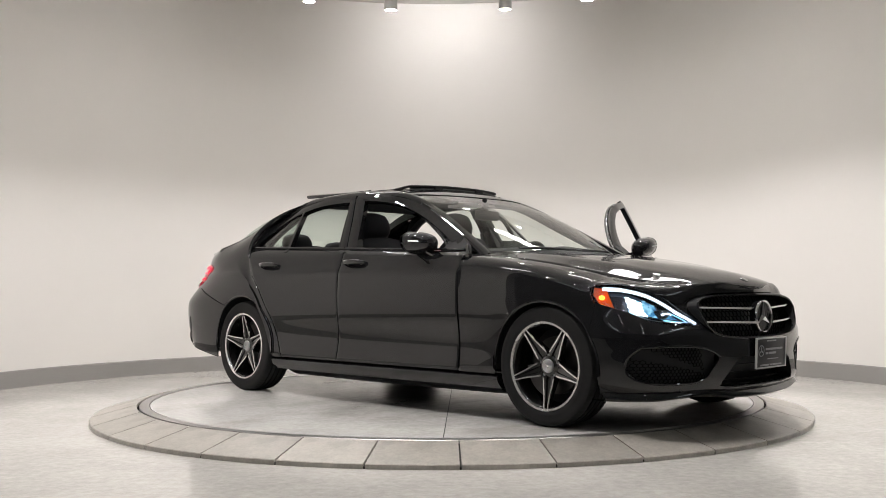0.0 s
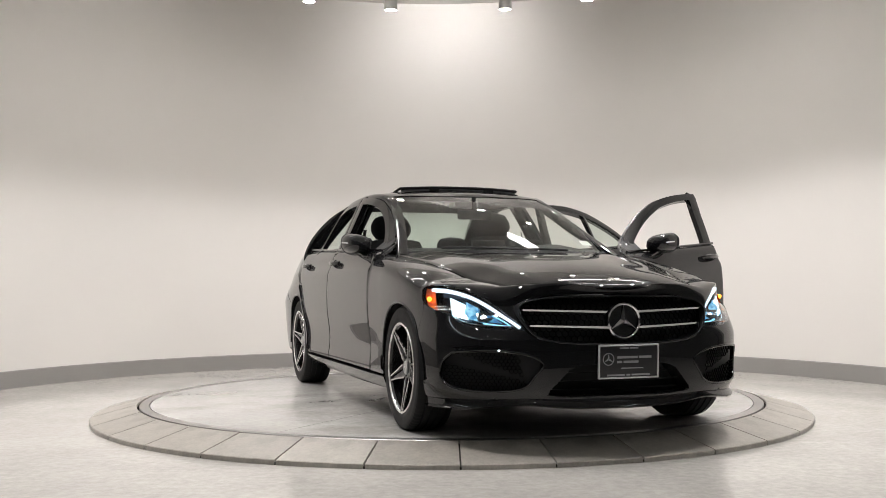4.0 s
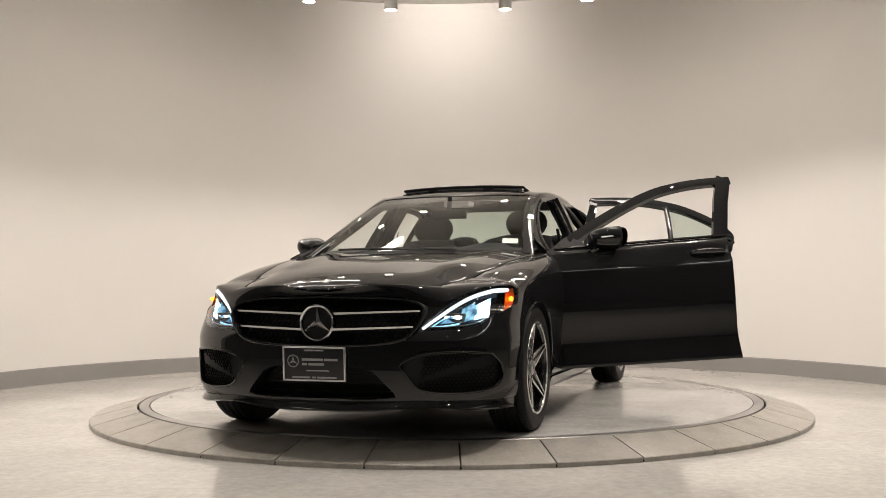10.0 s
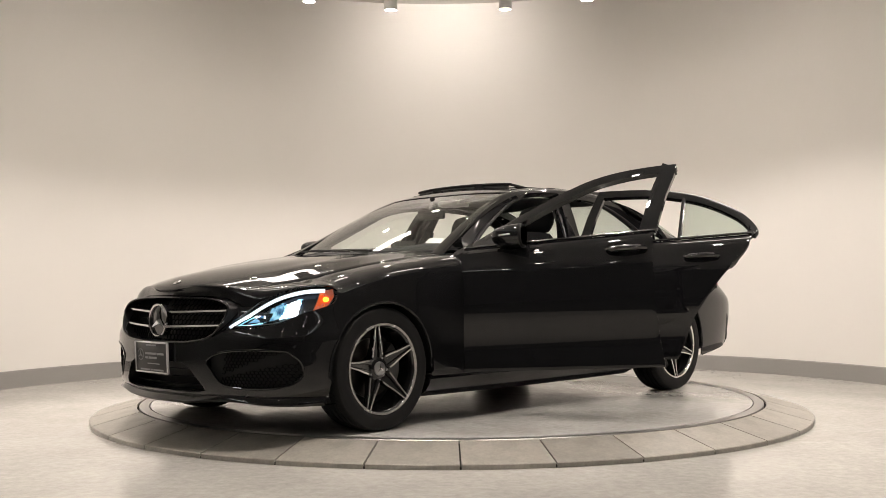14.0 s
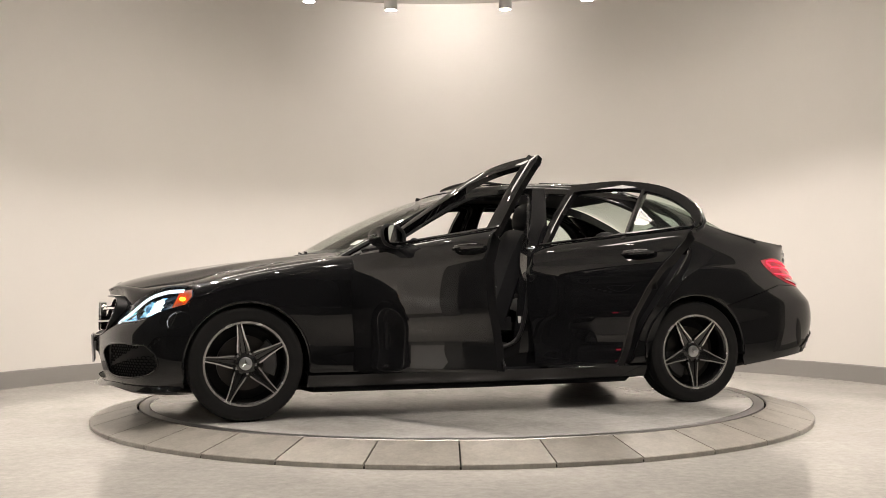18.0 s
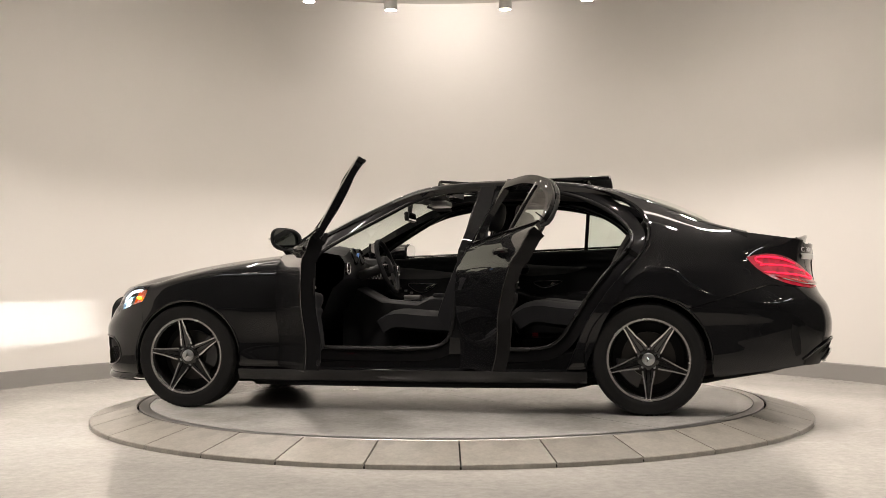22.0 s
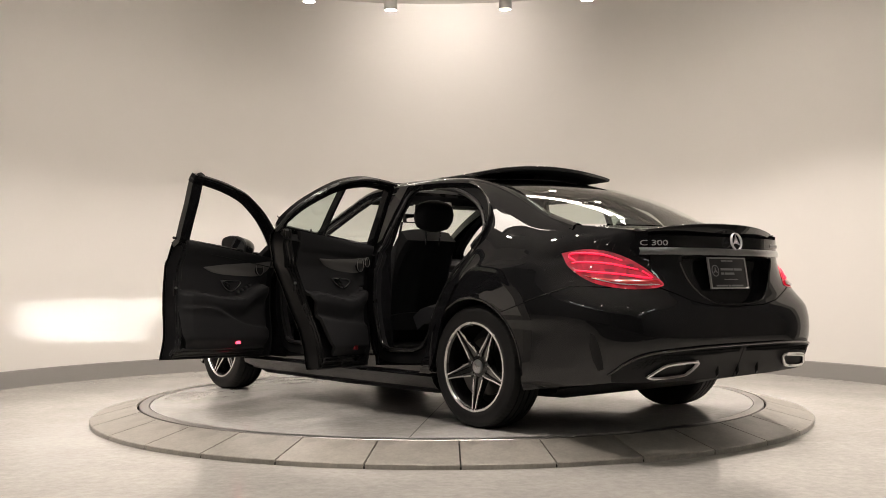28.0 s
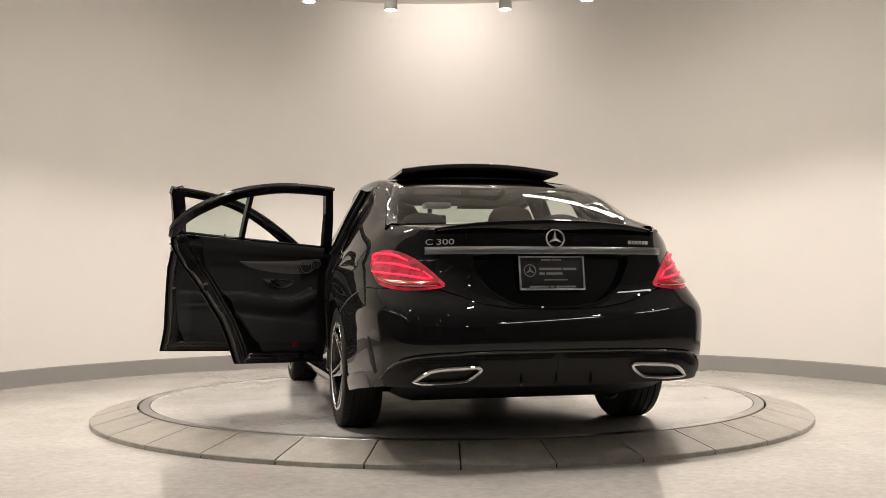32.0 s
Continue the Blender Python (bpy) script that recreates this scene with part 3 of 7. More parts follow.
def mirrored(me):
    m2 = me.copy()
    m2.transform(Matrix.Diagonal((1, -1, 1, 1)))
    m2.flip_normals()
    return m2


def both(name, bm, mats, parent, label="", sharp=35):
    """A part on the left and its mirror twin on the right."""
    l = part(name, bm, mats, parent, label, True, sharp)
    r = new(name, mirrored(l.data))
    r.parent = parent
    if label:
        tagged(r, label)
    return l, r


def arc(cx, cz, r, a0, a1, n=24):
    return [(cx + r * math.cos(radians(a0 + (a1 - a0) * i / n)), cz + r * math.sin(radians(a0 + (a1 - a0) * i / n))) for i in range(n + 1)]


car = thing("car", "glossy black four-door saloon, driver's side doors open, on the turntable", "car")

# ---- front wings
ARCH_F, ARCH_R = (1.412, 0.318, 0.350), (-1.418, 0.328, 0.359)
HOOD_Z = [(0.72, 0.965), (0.85, 0.962), (1.07, 0.944), (1.46, 0.901), (1.75, 0.860), (1.92, 0.828), (2.05, 0.794), (2.13, 0.762), (2.18, 0.722)]
HOOD_Y = [(0.72, 0.745), (1.0, 0.725), (1.3, 0.69), (1.6, 0.635), (1.8, 0.585), (1.95, 0.535), (2.08, 0.48), (2.18, 0.42)]
WING_Z = [(0.72, 0.945), (1.0, 0.918), (1.3, 0.876), (1.55, 0.828), (1.72, 0.785), (1.9, 0.758), (2.05, 0.728), (2.18, 0.69)]


def hood_at(x, y):
    """Bonnet surface: crowned, with two soft ridges."""
    e, c, w = curve_at(WING_Z, x), curve_at(HOOD_Z, x), curve_at(HOOD_Y, x)
    t = abs(y) / w
    r = 0.010 * math.exp(-((t - 0.72) / 0.13) ** 2) * min(1, max(0, (2.1 - x) / 0.5))
    return Vector((x, y, c - (c - e) * t ** 2.4 + r))


def wing_side_top(x):
    return curve_at(WING_Z, x) - 0.055


ax, az, ar = ARCH_F
bottom = [(0.785, 0.262), (1.06, 0.262)] + arc(ax, az, ar, 189, 33)
bottom = [fx(x, z) for x, z in bottom]
TIP_X = 1.70
right = [bottom[-1], fx(1.732, 0.60), fx(1.738, 0.655), fx(1.712, 0.69), fx(TIP_X, wing_side_top(TIP_X))]
top_xs = [0.785 + (TIP_X - 0.785) * i / 20 for i in range(21)]
top = [fx(x, wing_side_top(x)) for x in top_xs]
left = [fx(0.785, 0.262), fx(0.785, wing_side_top(0.785))]
bm = bmesh.new()
g = mapped(coons(bottom, top, left, right, 56, 14), front_at)
# roll the top over to the bonnet line
for col in g:
    p = col[-1].copy()
    x = p.x
    q = Vector((x, curve_at(HOOD_Y, x) + 0.004, curve_at(WING_Z, x)))
    for k in range(1, 7):
        a = math.pi / 2 * k / 6
        col.append(Vector((x, q.y + (p.y - q.y) * math.cos(a), p.z + (q.z - p.z) * math.sin(a))))
sheet(bm, relaxed(g, 8, 9), 0.01)
both("front_wing", bm, M_PAINT, car)

# ---- bonnet
bm = bmesh.new()
P = []
for i in range(41):
    t = -1 + i / 20
    col = []
    for j in range(31):
        s = j / 30
        xe = 2.165 - 0.20 * abs(t) ** 2.2            # front edge, swept back at the sides
        x = 0.80 + (xe - 0.80) * (1 - (1 - s) ** 1.15)
        col.append(hood_at(x, t * (curve_at(HOOD_Y, x) - 0.003)))
    P.append(col)
sheet(bm, P, 0.01, centre=Vector((1.4, 0, 0)))
part("bonnet", bm, M_PAINT, car)
# nose panel: rolls from the bonnet's outline down to the lamps and the grille
EDGE = [fx(TIP_X, 0.732), fx(1.73, 0.752), fx(1.79, 0.757), fy(0.76, 0.754), fy(0.70, 0.732), fy(0.635, 0.694), fy(0.58, 0.655), fy(0.53, 0.650), fy(0.47, 0.672), fy(0.41, 0.694), fy(0.30, 0.706), fy(0.0, 0.710)]
CUT = 6
side_line = [Vector((x, curve_at(HOOD_Y, x) + 0.003, curve_at(WING_Z, x))) for x in [TIP_X + (P[0][-1].x - TIP_X) * k / 24 for k in range(25)]]
front_line = [Vector((c[-1].x, abs(c[-1].y), c[-1].z)) for c in P[:21]]
low = [front_at(*p) for p in resample(EDGE[:CUT], 24)] + [front_at(*p) for p in resample(EDGE[CUT - 1:], 20)][1:]
high = side_line + front_line[1:]
Q = []
for a, f in zip(high, low):
    Q.append([Vector((a.x + (f.x - a.x) * math.sin(w), a.y + (f.y - a.y) * math.sin(w), f.z + (a.z - f.z) * math.cos(w))) for w in [math.pi / 2 * k / 9 for k in range(10)]])
bm = bmesh.new()
sheet(bm, Q, 0.006, centre=Vector((1.0, 0, 0.4)), lip=0.0)
both("nose_panel", bm, M_PAINT, car)
# narrow bodywork between grille and lamp
IN_Y, OUT_Y = [(0.50, 0.44), (0.52, 0.448), (0.585, 0.492), (0.645, 0.502), (0.675, 0.47)], [(0.50, 0.47), (0.53, 0.474), (0.55, 0.480), (0.618, 0.546), (0.66, 0.588), (0.675, 0.60)]
bm = bmesh.new()
sheet(bm, [[front_at(*fy(curve_at(IN_Y, z) - 0.006 + (curve_at(OUT_Y, z) - curve_at(IN_Y, z) + 0.010) * k / 4, z)) for z in [0.50 + 0.0175 * j for j in range(11)]] for k in range(5)], 0.006, -0.002, lip=0.0)
both("nose_cheek", bm, M_PAINT, car)
bm = bmesh.new()
lathe(bm, [(0.0, 0.004), (0.018, 0.003), (0.022, 0.0)], 24, Matrix.Translation(hood_at(2.1, 0) + Vector((0, 0, 0.002))) @ pose(0, 0, 0, 0, 28))
part("bonnet_badge", bm, M_CHROME, car, "small round chrome badge")

# ---- front bumper
GR_T, GR_B = 0.70, 0.465
bot_y = [fx(1.755, 0.20)] + [fy(0.8 - 0.8 * i / 12, 0.195) for i in range(1, 13)]
top_line = [fx(1.738, 0.66), fy(0.79, 0.612), fy(0.745, 0.571), fy(0.70, 0.557), fy(0.605, 0.546), fy(0.53, 0.542), fy(0.478, 0.536), fy(0.455, 0.505), fy(0.36, 0.478), fy(0.2, 0.466), fy(0.0, 0.463)]
left = [fx(1.755, 0.20)] + [fx(x, z) for x, z in arc(ax, az, ar, -14, 33, 10)][1:] + [fx(1.738, 0.66)]
right = [fy(0, 0.195), fy(0, 0.463)]
FOG = [(0.79, 0.432), (0.66, 0.442), (0.52, 0.432), (0.445, 0.410), (0.405, 0.378), (0.445, 0.325), (0.485, 0.276), (0.56, 0.255), (0.70, 0.252), (0.79, 0.268), (0.826, 0.315), (0.822, 0.385)]
INTAKE = [(0.0, 0.375), (0.23, 0.372), (0.285, 0.350), (0.375, 0.255), (0.385, 0.230), (0.28, 0.222), (0.0, 0.222)]


def inside(poly, y, z):
    r = False
    for (a, b), (c, e) in zip(poly, poly[1:] + poly[:1]):
        if (b > z) != (e > z) and y < (c - a) * (z - b) / (e - b) + a:
            r = not r
    return r


def shell_with_holes(P, holes, thick, depth_axis):
    """One half's grid as faces, leaving out those inside the openings; returns a bmesh with both halves."""
    b = bmesh.new()
    N = normals(P, INSIDE)
    nu, nv = len(P), len(P[0])
    for off in (0.0, thick):
        vs = [[b.verts.new(P[i][j] - N[i][j] * off) for j in range(nv)] for i in range(nu)]
        for i in range(nu - 1):
            for j in range(nv - 1):
                c = (P[i][j] + P[i + 1][j + 1] + P[i + 1][j] + P[i][j + 1]) / 4
                if any(inside(h, c.y, c.z) for h in holes):
                    continue
                b.faces.new((vs[i][j], vs[i + 1][j], vs[i + 1][j + 1], vs[i][j + 1]))
    loose = [v for v in b.verts if not v.link_faces]
    bmesh.ops.delete(b, geom=loose, context="VERTS")
    geom = b.verts[:] + b.edges[:] + b.faces[:]
    d = bmesh.ops.duplicate(b, geom=geom)["geom"]
    dv = [v for v in d if isinstance(v, bmesh.types.BMVert)]
    for v in dv:
        v.co.y = -v.co.y
    bmesh.ops.reverse_faces(b, faces=[f for f in d if isinstance(f, bmesh.types.BMFace)])
    bmesh.ops.remove_doubles(b, verts=b.verts, dist=0.0004)
    return b


P = mapped(coons(bot_y, top_line, left, right, 190, 76), front_at)
bm = shell_with_holes(P, [FOG, INTAKE], 0.008, "x")
part("front_bumper", bm, M_PAINT, car, "", True, 50)


def loop_of(poly, fn, n=64, inset=0.0, smooth=True):
    """A closed ring of points on the body round an opening."""
    c = sum((Vector(p) for p in poly), Vector((0, 0))) / len(poly)
    pts = [Vector(p) + (c - Vector(p)).normalized() * inset for p in poly]
    ring = resample(spline(pts + [pts[0]], n), n)[:-1] if smooth else resample(pts + [pts[0]], n)[:-1]
    return [fn(p[0], p[1]) for p in ring]


def nose(y, z):
    return front_at(fy(max(0.0, y), z)[0], z)


def tail(y, z):
    return rear_at(ry(max(0.0, y), z)[0], z)


def ring_bar(bm, pts, r, n=8, flat=1.0):
    """A closed round bar through a ring of points."""
    k = len(pts)
    rings = []
    c = sum(pts, Vector()) / k
    for i, p in enumerate(pts):
        t = (pts[(i + 1) % k] - pts[i - 1]).normalized()
        o = (p - c)
        o = (o - t * o.dot(t)).normalized()
        w = t.cross(o)
        rings.append([p + o * math.cos(2 * math.pi * j / n) * r + w * math.sin(2 * math.pi * j / n) * r * flat for j in range(n)])
    grid(bm, rings, True, True)
    return bm


def back_wall(bm, pts, shift):
    """Fills a ring of points moved by shift, with side walls reaching it."""
    a = [bm.verts.new(p) for p in pts]
    b = [bm.verts.new(p + shift) for p in pts]
    k = len(pts)
    for i in range(k):
        bm.faces.new((a[i], a[(i + 1) % k], b[(i + 1) % k], b[i]))
    bm.faces.new(b)
    return bm


# side air intakes with honeycomb
fog_ring = loop_of(FOG, nose)
bm = bmesh.new()
ring_bar(bm, fog_ring, 0.006, 8, 0.8)
l, r = both("intake_frame", bm, M_PAINT, car)
bm = bmesh.new()
back_wall(bm, [p + Vector((-0.010, -0.004, 0)) for p in loop_of(FOG, nose, 64, -0.022)], Vector((-0.06, -0.03, 0)))
both("intake_box", bm, M_MATT, car)


def honeycomb(bm, poly, fn, cell=0.021, r=0.0022, shift=Vector((-0.016, 0, 0)), zs=1.0):
    """A lattice of slim bars filling a region of the surface."""
    ys, zz = [p[0] for p in poly], [p[1] for p in poly]
    z = min(zz)
    row = 0
    dz = cell * 0.75 * zs
    while z < max(zz):
        y = min(ys) + (cell * 0.433 if row % 2 else 0)
        while y < max(ys):
            for a, b in ((( 0, cell * 0.25), (cell * 0.433, cell * 0.5)), ((cell * 0.433, cell * 0.5), (cell * 0.866, cell * 0.25)), ((cell * 0.866, cell * 0.25), (cell * 0.866, -cell * 0.25))):
                p, q = (y + a[0], z + a[1] * zs), (y + b[0], z + b[1] * zs)
                if inside(poly, *p) and inside(poly, *q):
                    A, B = fn(*p) + shift, fn(*q) + shift
                    t = (B - A).normalized()
                    s = Vector((0, -t.z, t.y)).normalized() if abs(t.x) < 0.95 else Vector((0, 1, 0))
                    n = t.cross(s)
                    vs = [bm.verts.new(c + s * k * r + n * m * 0.005) for c in (A, B) for k, m in ((-1, 0), (0, 1), (1, 0))]
                    bm.faces.new((vs[0], vs[1], vs[4], vs[3]))
                    bm.faces.new((vs[1], vs[2], vs[5], vs[4]))
            y += cell * 0.866
        z += dz
        row += 1
    return bm


bm = bmesh.new()
sheet(bm, [[nose(0.42 + 0.42 * i / 20, 0.24 + 0.205 * j / 8) for j in range(9)] for i in range(21)], 0.004, -0.022, lip=0.0)
both("intake_backing", bm, M_MATT, car)
bm = bmesh.new()
honeycomb(bm, [(y, z) for y, z in FOG if y > 0.45] + [(0.47, 0.3)], nose, shift=Vector((-0.010, -0.006, 0)))
both("honeycomb_grille", bm, M_MESH, car)
bm = bmesh.new()
half = resample(spline(INTAKE, 60), 60)
ring = [nose(p[0], p[1]) for p in half]
full = ring + [Vector((p.x, -p.y, p.z)) for p in ring[-2:0:-1]]
back_wall(bm, [p + Vector((-0.004, 0, 0)) for p in full], Vector((-0.12, 0, 0)))
part("lower_intake", bm, M_MATT, car, "deep matt black lower air intake")
bm = bmesh.new()
for k in range(3):
    z = 0.25 + 0.04 * k
    pts = [nose(abs(y), z) * Vector((1, 0, 1)).length * 0 + Vector((nose(abs(y), z).x - 0.07, y, z)) for y in [-0.40 + 0.04 * i for i in range(21)]]
    tube(bm, pts, 0.007, 6, True, 0.6)
part("intake_slats", bm, M_MATT, car)
# front lip with its raised ends
bm = bmesh.new()
P = []
for i in range(81):
    y = -0.86 + 1.72 * i / 80
    p = nose(min(abs(y), 0.80), 0.20)
    if abs(y) > 0.80:
        p = front_at(fx(1.95 - (abs(y) - 0.80) * 3.0, 0.2)[0], 0.2)
        yy = math.copysign(p.y, y)
    else:
        yy = y
    o = Vector((0.020, 0, 0)) if abs(y) < 0.6 else Vector((0.016, math.copysign(0.010, y), 0))
    up = 0.022 * math.exp(-((abs(y) - 0.50) / 0.16) ** 2)
    b = Vector((p.x, yy, 0.0))
    P.append([b + o * 0.2 + Vector((-0.03, 0, 0.225 + up)), b + o + Vector((0, 0, 0.184 + up)), b + o + Vector((0.006, 0, 0.172 + up)), b + o + Vector((-0.01, 0, 0.162 + up)), b + Vector((-0.12, 0, 0.165))])
grid(bm, P)
part("front_lip", bm, M_PAINT, car)

# ---- radiator grille
GRILLE = [(0.0, 0.700), (0.30, 0.694), (0.45, 0.676), (0.505, 0.645), (0.495, 0.585), (0.45, 0.520), (0.36, 0.486), (0.2, 0.472), (0.0, 0.468)]
half = resample(spline(GRILLE, 70), 70)


def grille_at(y, z):
    """The grille stands proud of the swept nose towards its ends."""
    return nose(y, z) + Vector((0.24 * y * y * min(1.0, max(0.0, (z - 0.50) / 0.12)), 0, 0))


ring = [grille_at(p[0], p[1]) for p in half]
full = ring + [Vector((p.x, -p.y, p.z)) for p in ring[-2:0:-1]]
bm = bmesh.new()
back_wall(bm, full, Vector((-0.09, 0, 0)))
part("grille_recess", bm, M_MATT, car)
bm = bmesh.new()
ring_bar(bm, full, 0.005, 8, 0.7)
part("grille_frame", bm, M_PAINT, car)
bm = bmesh.new()
gp = [(p[0], p[1]) for p in half]
honeycomb(bm, gp, grille_at, 0.034, 0.003, Vector((-0.055, 0, 0)))
both("grille_mesh", bm, M_MESH, car)
for z0, y1 in ((0.622, 0.485), (0.548, 0.46)):
    bm = bmesh.new()
    P = []
    for i in range(25):
        y = 0.075 + (y1 - 0.075) * i / 24
        p = grille_at(y, z0) + Vector((-0.006 - 0.015 * (i / 24) ** 3, 0, 0.012 * i / 24))
        h = 0.011 * (1 - 0.25 * i / 24)
        P.append([p + Vector((-0.02, 0, -h)), p + Vector((0.004, 0, -h * 0.5)), p + Vector((0.006, 0, h * 0.5)), p + Vector((-0.02, 0, h))])
    grid(bm, P)
    both("grille_bar", bm, M_CHROME, car, "slim chrome grille bar")


def round_badge(parent, m, r, name, mat=None):
    """A chrome ring with three tapering arms."""
    b = bmesh.new()
    lathe(b, [(r, 0), (r * 0.99, 0.008), (r * 0.93, 0.012), (r * 0.87, 0.008), (r * 0.86, 0)], 48, m, True)
    mat = mat or M_CHROME
    ring_ob = part(name, b, mat, parent, "round chrome emblem")
    for k in range(3):
        b = bmesh.new()
        a = radians(90 + 120 * k)
        d, s = Vector((math.cos(a), math.sin(a), 0)), Vector((-math.sin(a), math.cos(a), 0))
        c, tip = Vector((0, 0, 0.014)), d * r * 0.9 + Vector((0, 0, 0.004))
        l0, r0 = s * r * 0.17 + d * r * 0.1, -s * r * 0.17 + d * r * 0.1
        vs = [b.verts.new(m @ v) for v in (c, l0, tip, r0)]
        b.faces.new((vs[0], vs[1], vs[2]))
        b.faces.new((vs[0], vs[2], vs[3]))
        part("arm", b, mat, ring_ob, "", False)
    return ring_ob


FACE_FRONT = Matrix(((0, 0, 1, 0), (1, 0, 0, 0), (0, 1, 0, 0), (0, 0, 0, 1)))     # local z to the front, x to the left side, y up
FACE_REAR = Matrix(((0, 0, -1, 0), (-1, 0, 0, 0), (0, 1, 0, 0), (0, 0, 0, 1)))
bm = bmesh.new()
lathe(bm, [(0.0, 0.0), (0.083, 0.0), (0.083, -0.03)], 40, Matrix.Translation((2.205, 0, 0.578)) @ FACE_FRONT)
part("badge_base", bm, M_GLOSS, car)
round_badge(car, Matrix.Translation((2.208, 0, 0.578)) @ FACE_FRONT, 0.089, "grille_badge")


def plate(parent, m, w, h, name):
    """Dealer plate: black sheet in a pale frame; its print is plain bars."""
    b = bmesh.new()
    box(b, -w / 2, w / 2, -h / 2, h / 2, -0.004, 0.004, 0.003)
    bmesh.ops.transform(b, verts=b.verts, matrix=m)
    p = part(name, b, M_PLATE, parent, "black show plate in a pale metal frame")
    b = bmesh.new()
    for x0, x1, y0, y1 in ((-w / 2 - 0.004, w / 2 + 0.004, h / 2 - 0.004, h / 2 + 0.004), (-w / 2 - 0.004, w / 2 + 0.004, -h / 2 - 0.004, -h / 2 + 0.004), (-w / 2 - 0.004, -w / 2 + 0.004, -h / 2 - 0.004, h / 2 + 0.004), (w / 2 - 0.004, w / 2 + 0.004, -h / 2 - 0.004, h / 2 + 0.004)):
        box(b, x0, x1, y0, y1, -0.003, 0.009, 0.002)
    bmesh.ops.transform(b, verts=b.verts, matrix=m)
    part("plate_frame", b, M_LETTER, p, "pale metal plate frame")
    for x0, x1, y0, y1 in ((-0.062, 0.048, 0.014, 0.025), (0.054, 0.122, 0.014, 0.025), (-0.062, -0.036, -0.008, 0.003), (-0.028, 0.052, -0.008, 0.003), (-0.040, 0.078, -0.035, -0.030), (-0.05, 0.0, h / 2 - 0.018, h / 2 - 0.011), (0.006, 0.05, h / 2 - 0.018, h / 2 - 0.011), (-0.115, -0.02, -h / 2 + 0.009, -h / 2 + 0.017), (-0.012, 0.008, -h / 2 + 0.009, -h / 2 + 0.017), (0.016, 0.115, -h / 2 + 0.009, -h / 2 + 0.017)):
        b = bmesh.new()
        box(b, x0, x1, y0, y1, 0.0045, 0.0055)
        bmesh.ops.transform(b, verts=b.verts, matrix=m)
        part("print_bar", b, M_INK, p)
    b = bmesh.new()
    lathe(b, [(0.030, 0.0045), (0.030, 0.006), (0.026, 0.006), (0.026, 0.0045)], 32, m @ Matrix.Translation((-0.108, 0.012, 0)), True)
    part("print_ring", b, M_INK, p)
    b = bmesh.new()
    for k in range(3):
        a = radians(90 + 120 * k)
        d, e = Vector((math.cos(a), math.sin(a), 0)), Vector((-math.sin(a), math.cos(a), 0))
        b.faces.new([b.verts.new(m @ (Vector((-0.108, 0.012, 0.0055)) + v)) for v in (Vector((0, 0, 0)), d * 0.005 + e * 0.005, d * 0.027, d * 0.005 - e * 0.005)])
    part("print_star", b, M_INK, p, "", False)
    return p


plate(car, Matrix.Translation((2.246, 0.003, 0.388)) @ FACE_FRONT @ pose(0, 0, 0, 3), 0.315, 0.155, "front_plate")
for k in (-1, 1):
    bm = bmesh.new()
    box(bm, 2.225, 2.243, 0.09 * k - 0.012, 0.09 * k + 0.012, 0.43, 0.455, 0.003)
    part("plate_bracket", bm, M_MATT, car)

# ---- headlamps
HL = [fx(1.706, 0.738), fx(1.735, 0.754), fx(1.79, 0.756), fy(0.76, 0.752), fy(0.70, 0.730), fy(0.62, 0.684), fy(0.545, 0.620), fy(0.478, 0.548), fy(0.53, 0.538), fy(0.605, 0.541), fy(0.70, 0.552), fy(0.745, 0.566), fy(0.79, 0.607), fx(1.742, 0.658), fx(1.710, 0.70)]


def lamp_y(y, z):
    return front_at(fy(y, z)[0], z)


def lamp_x(x, z):
    return front_at(fx(x, z)[0], z)


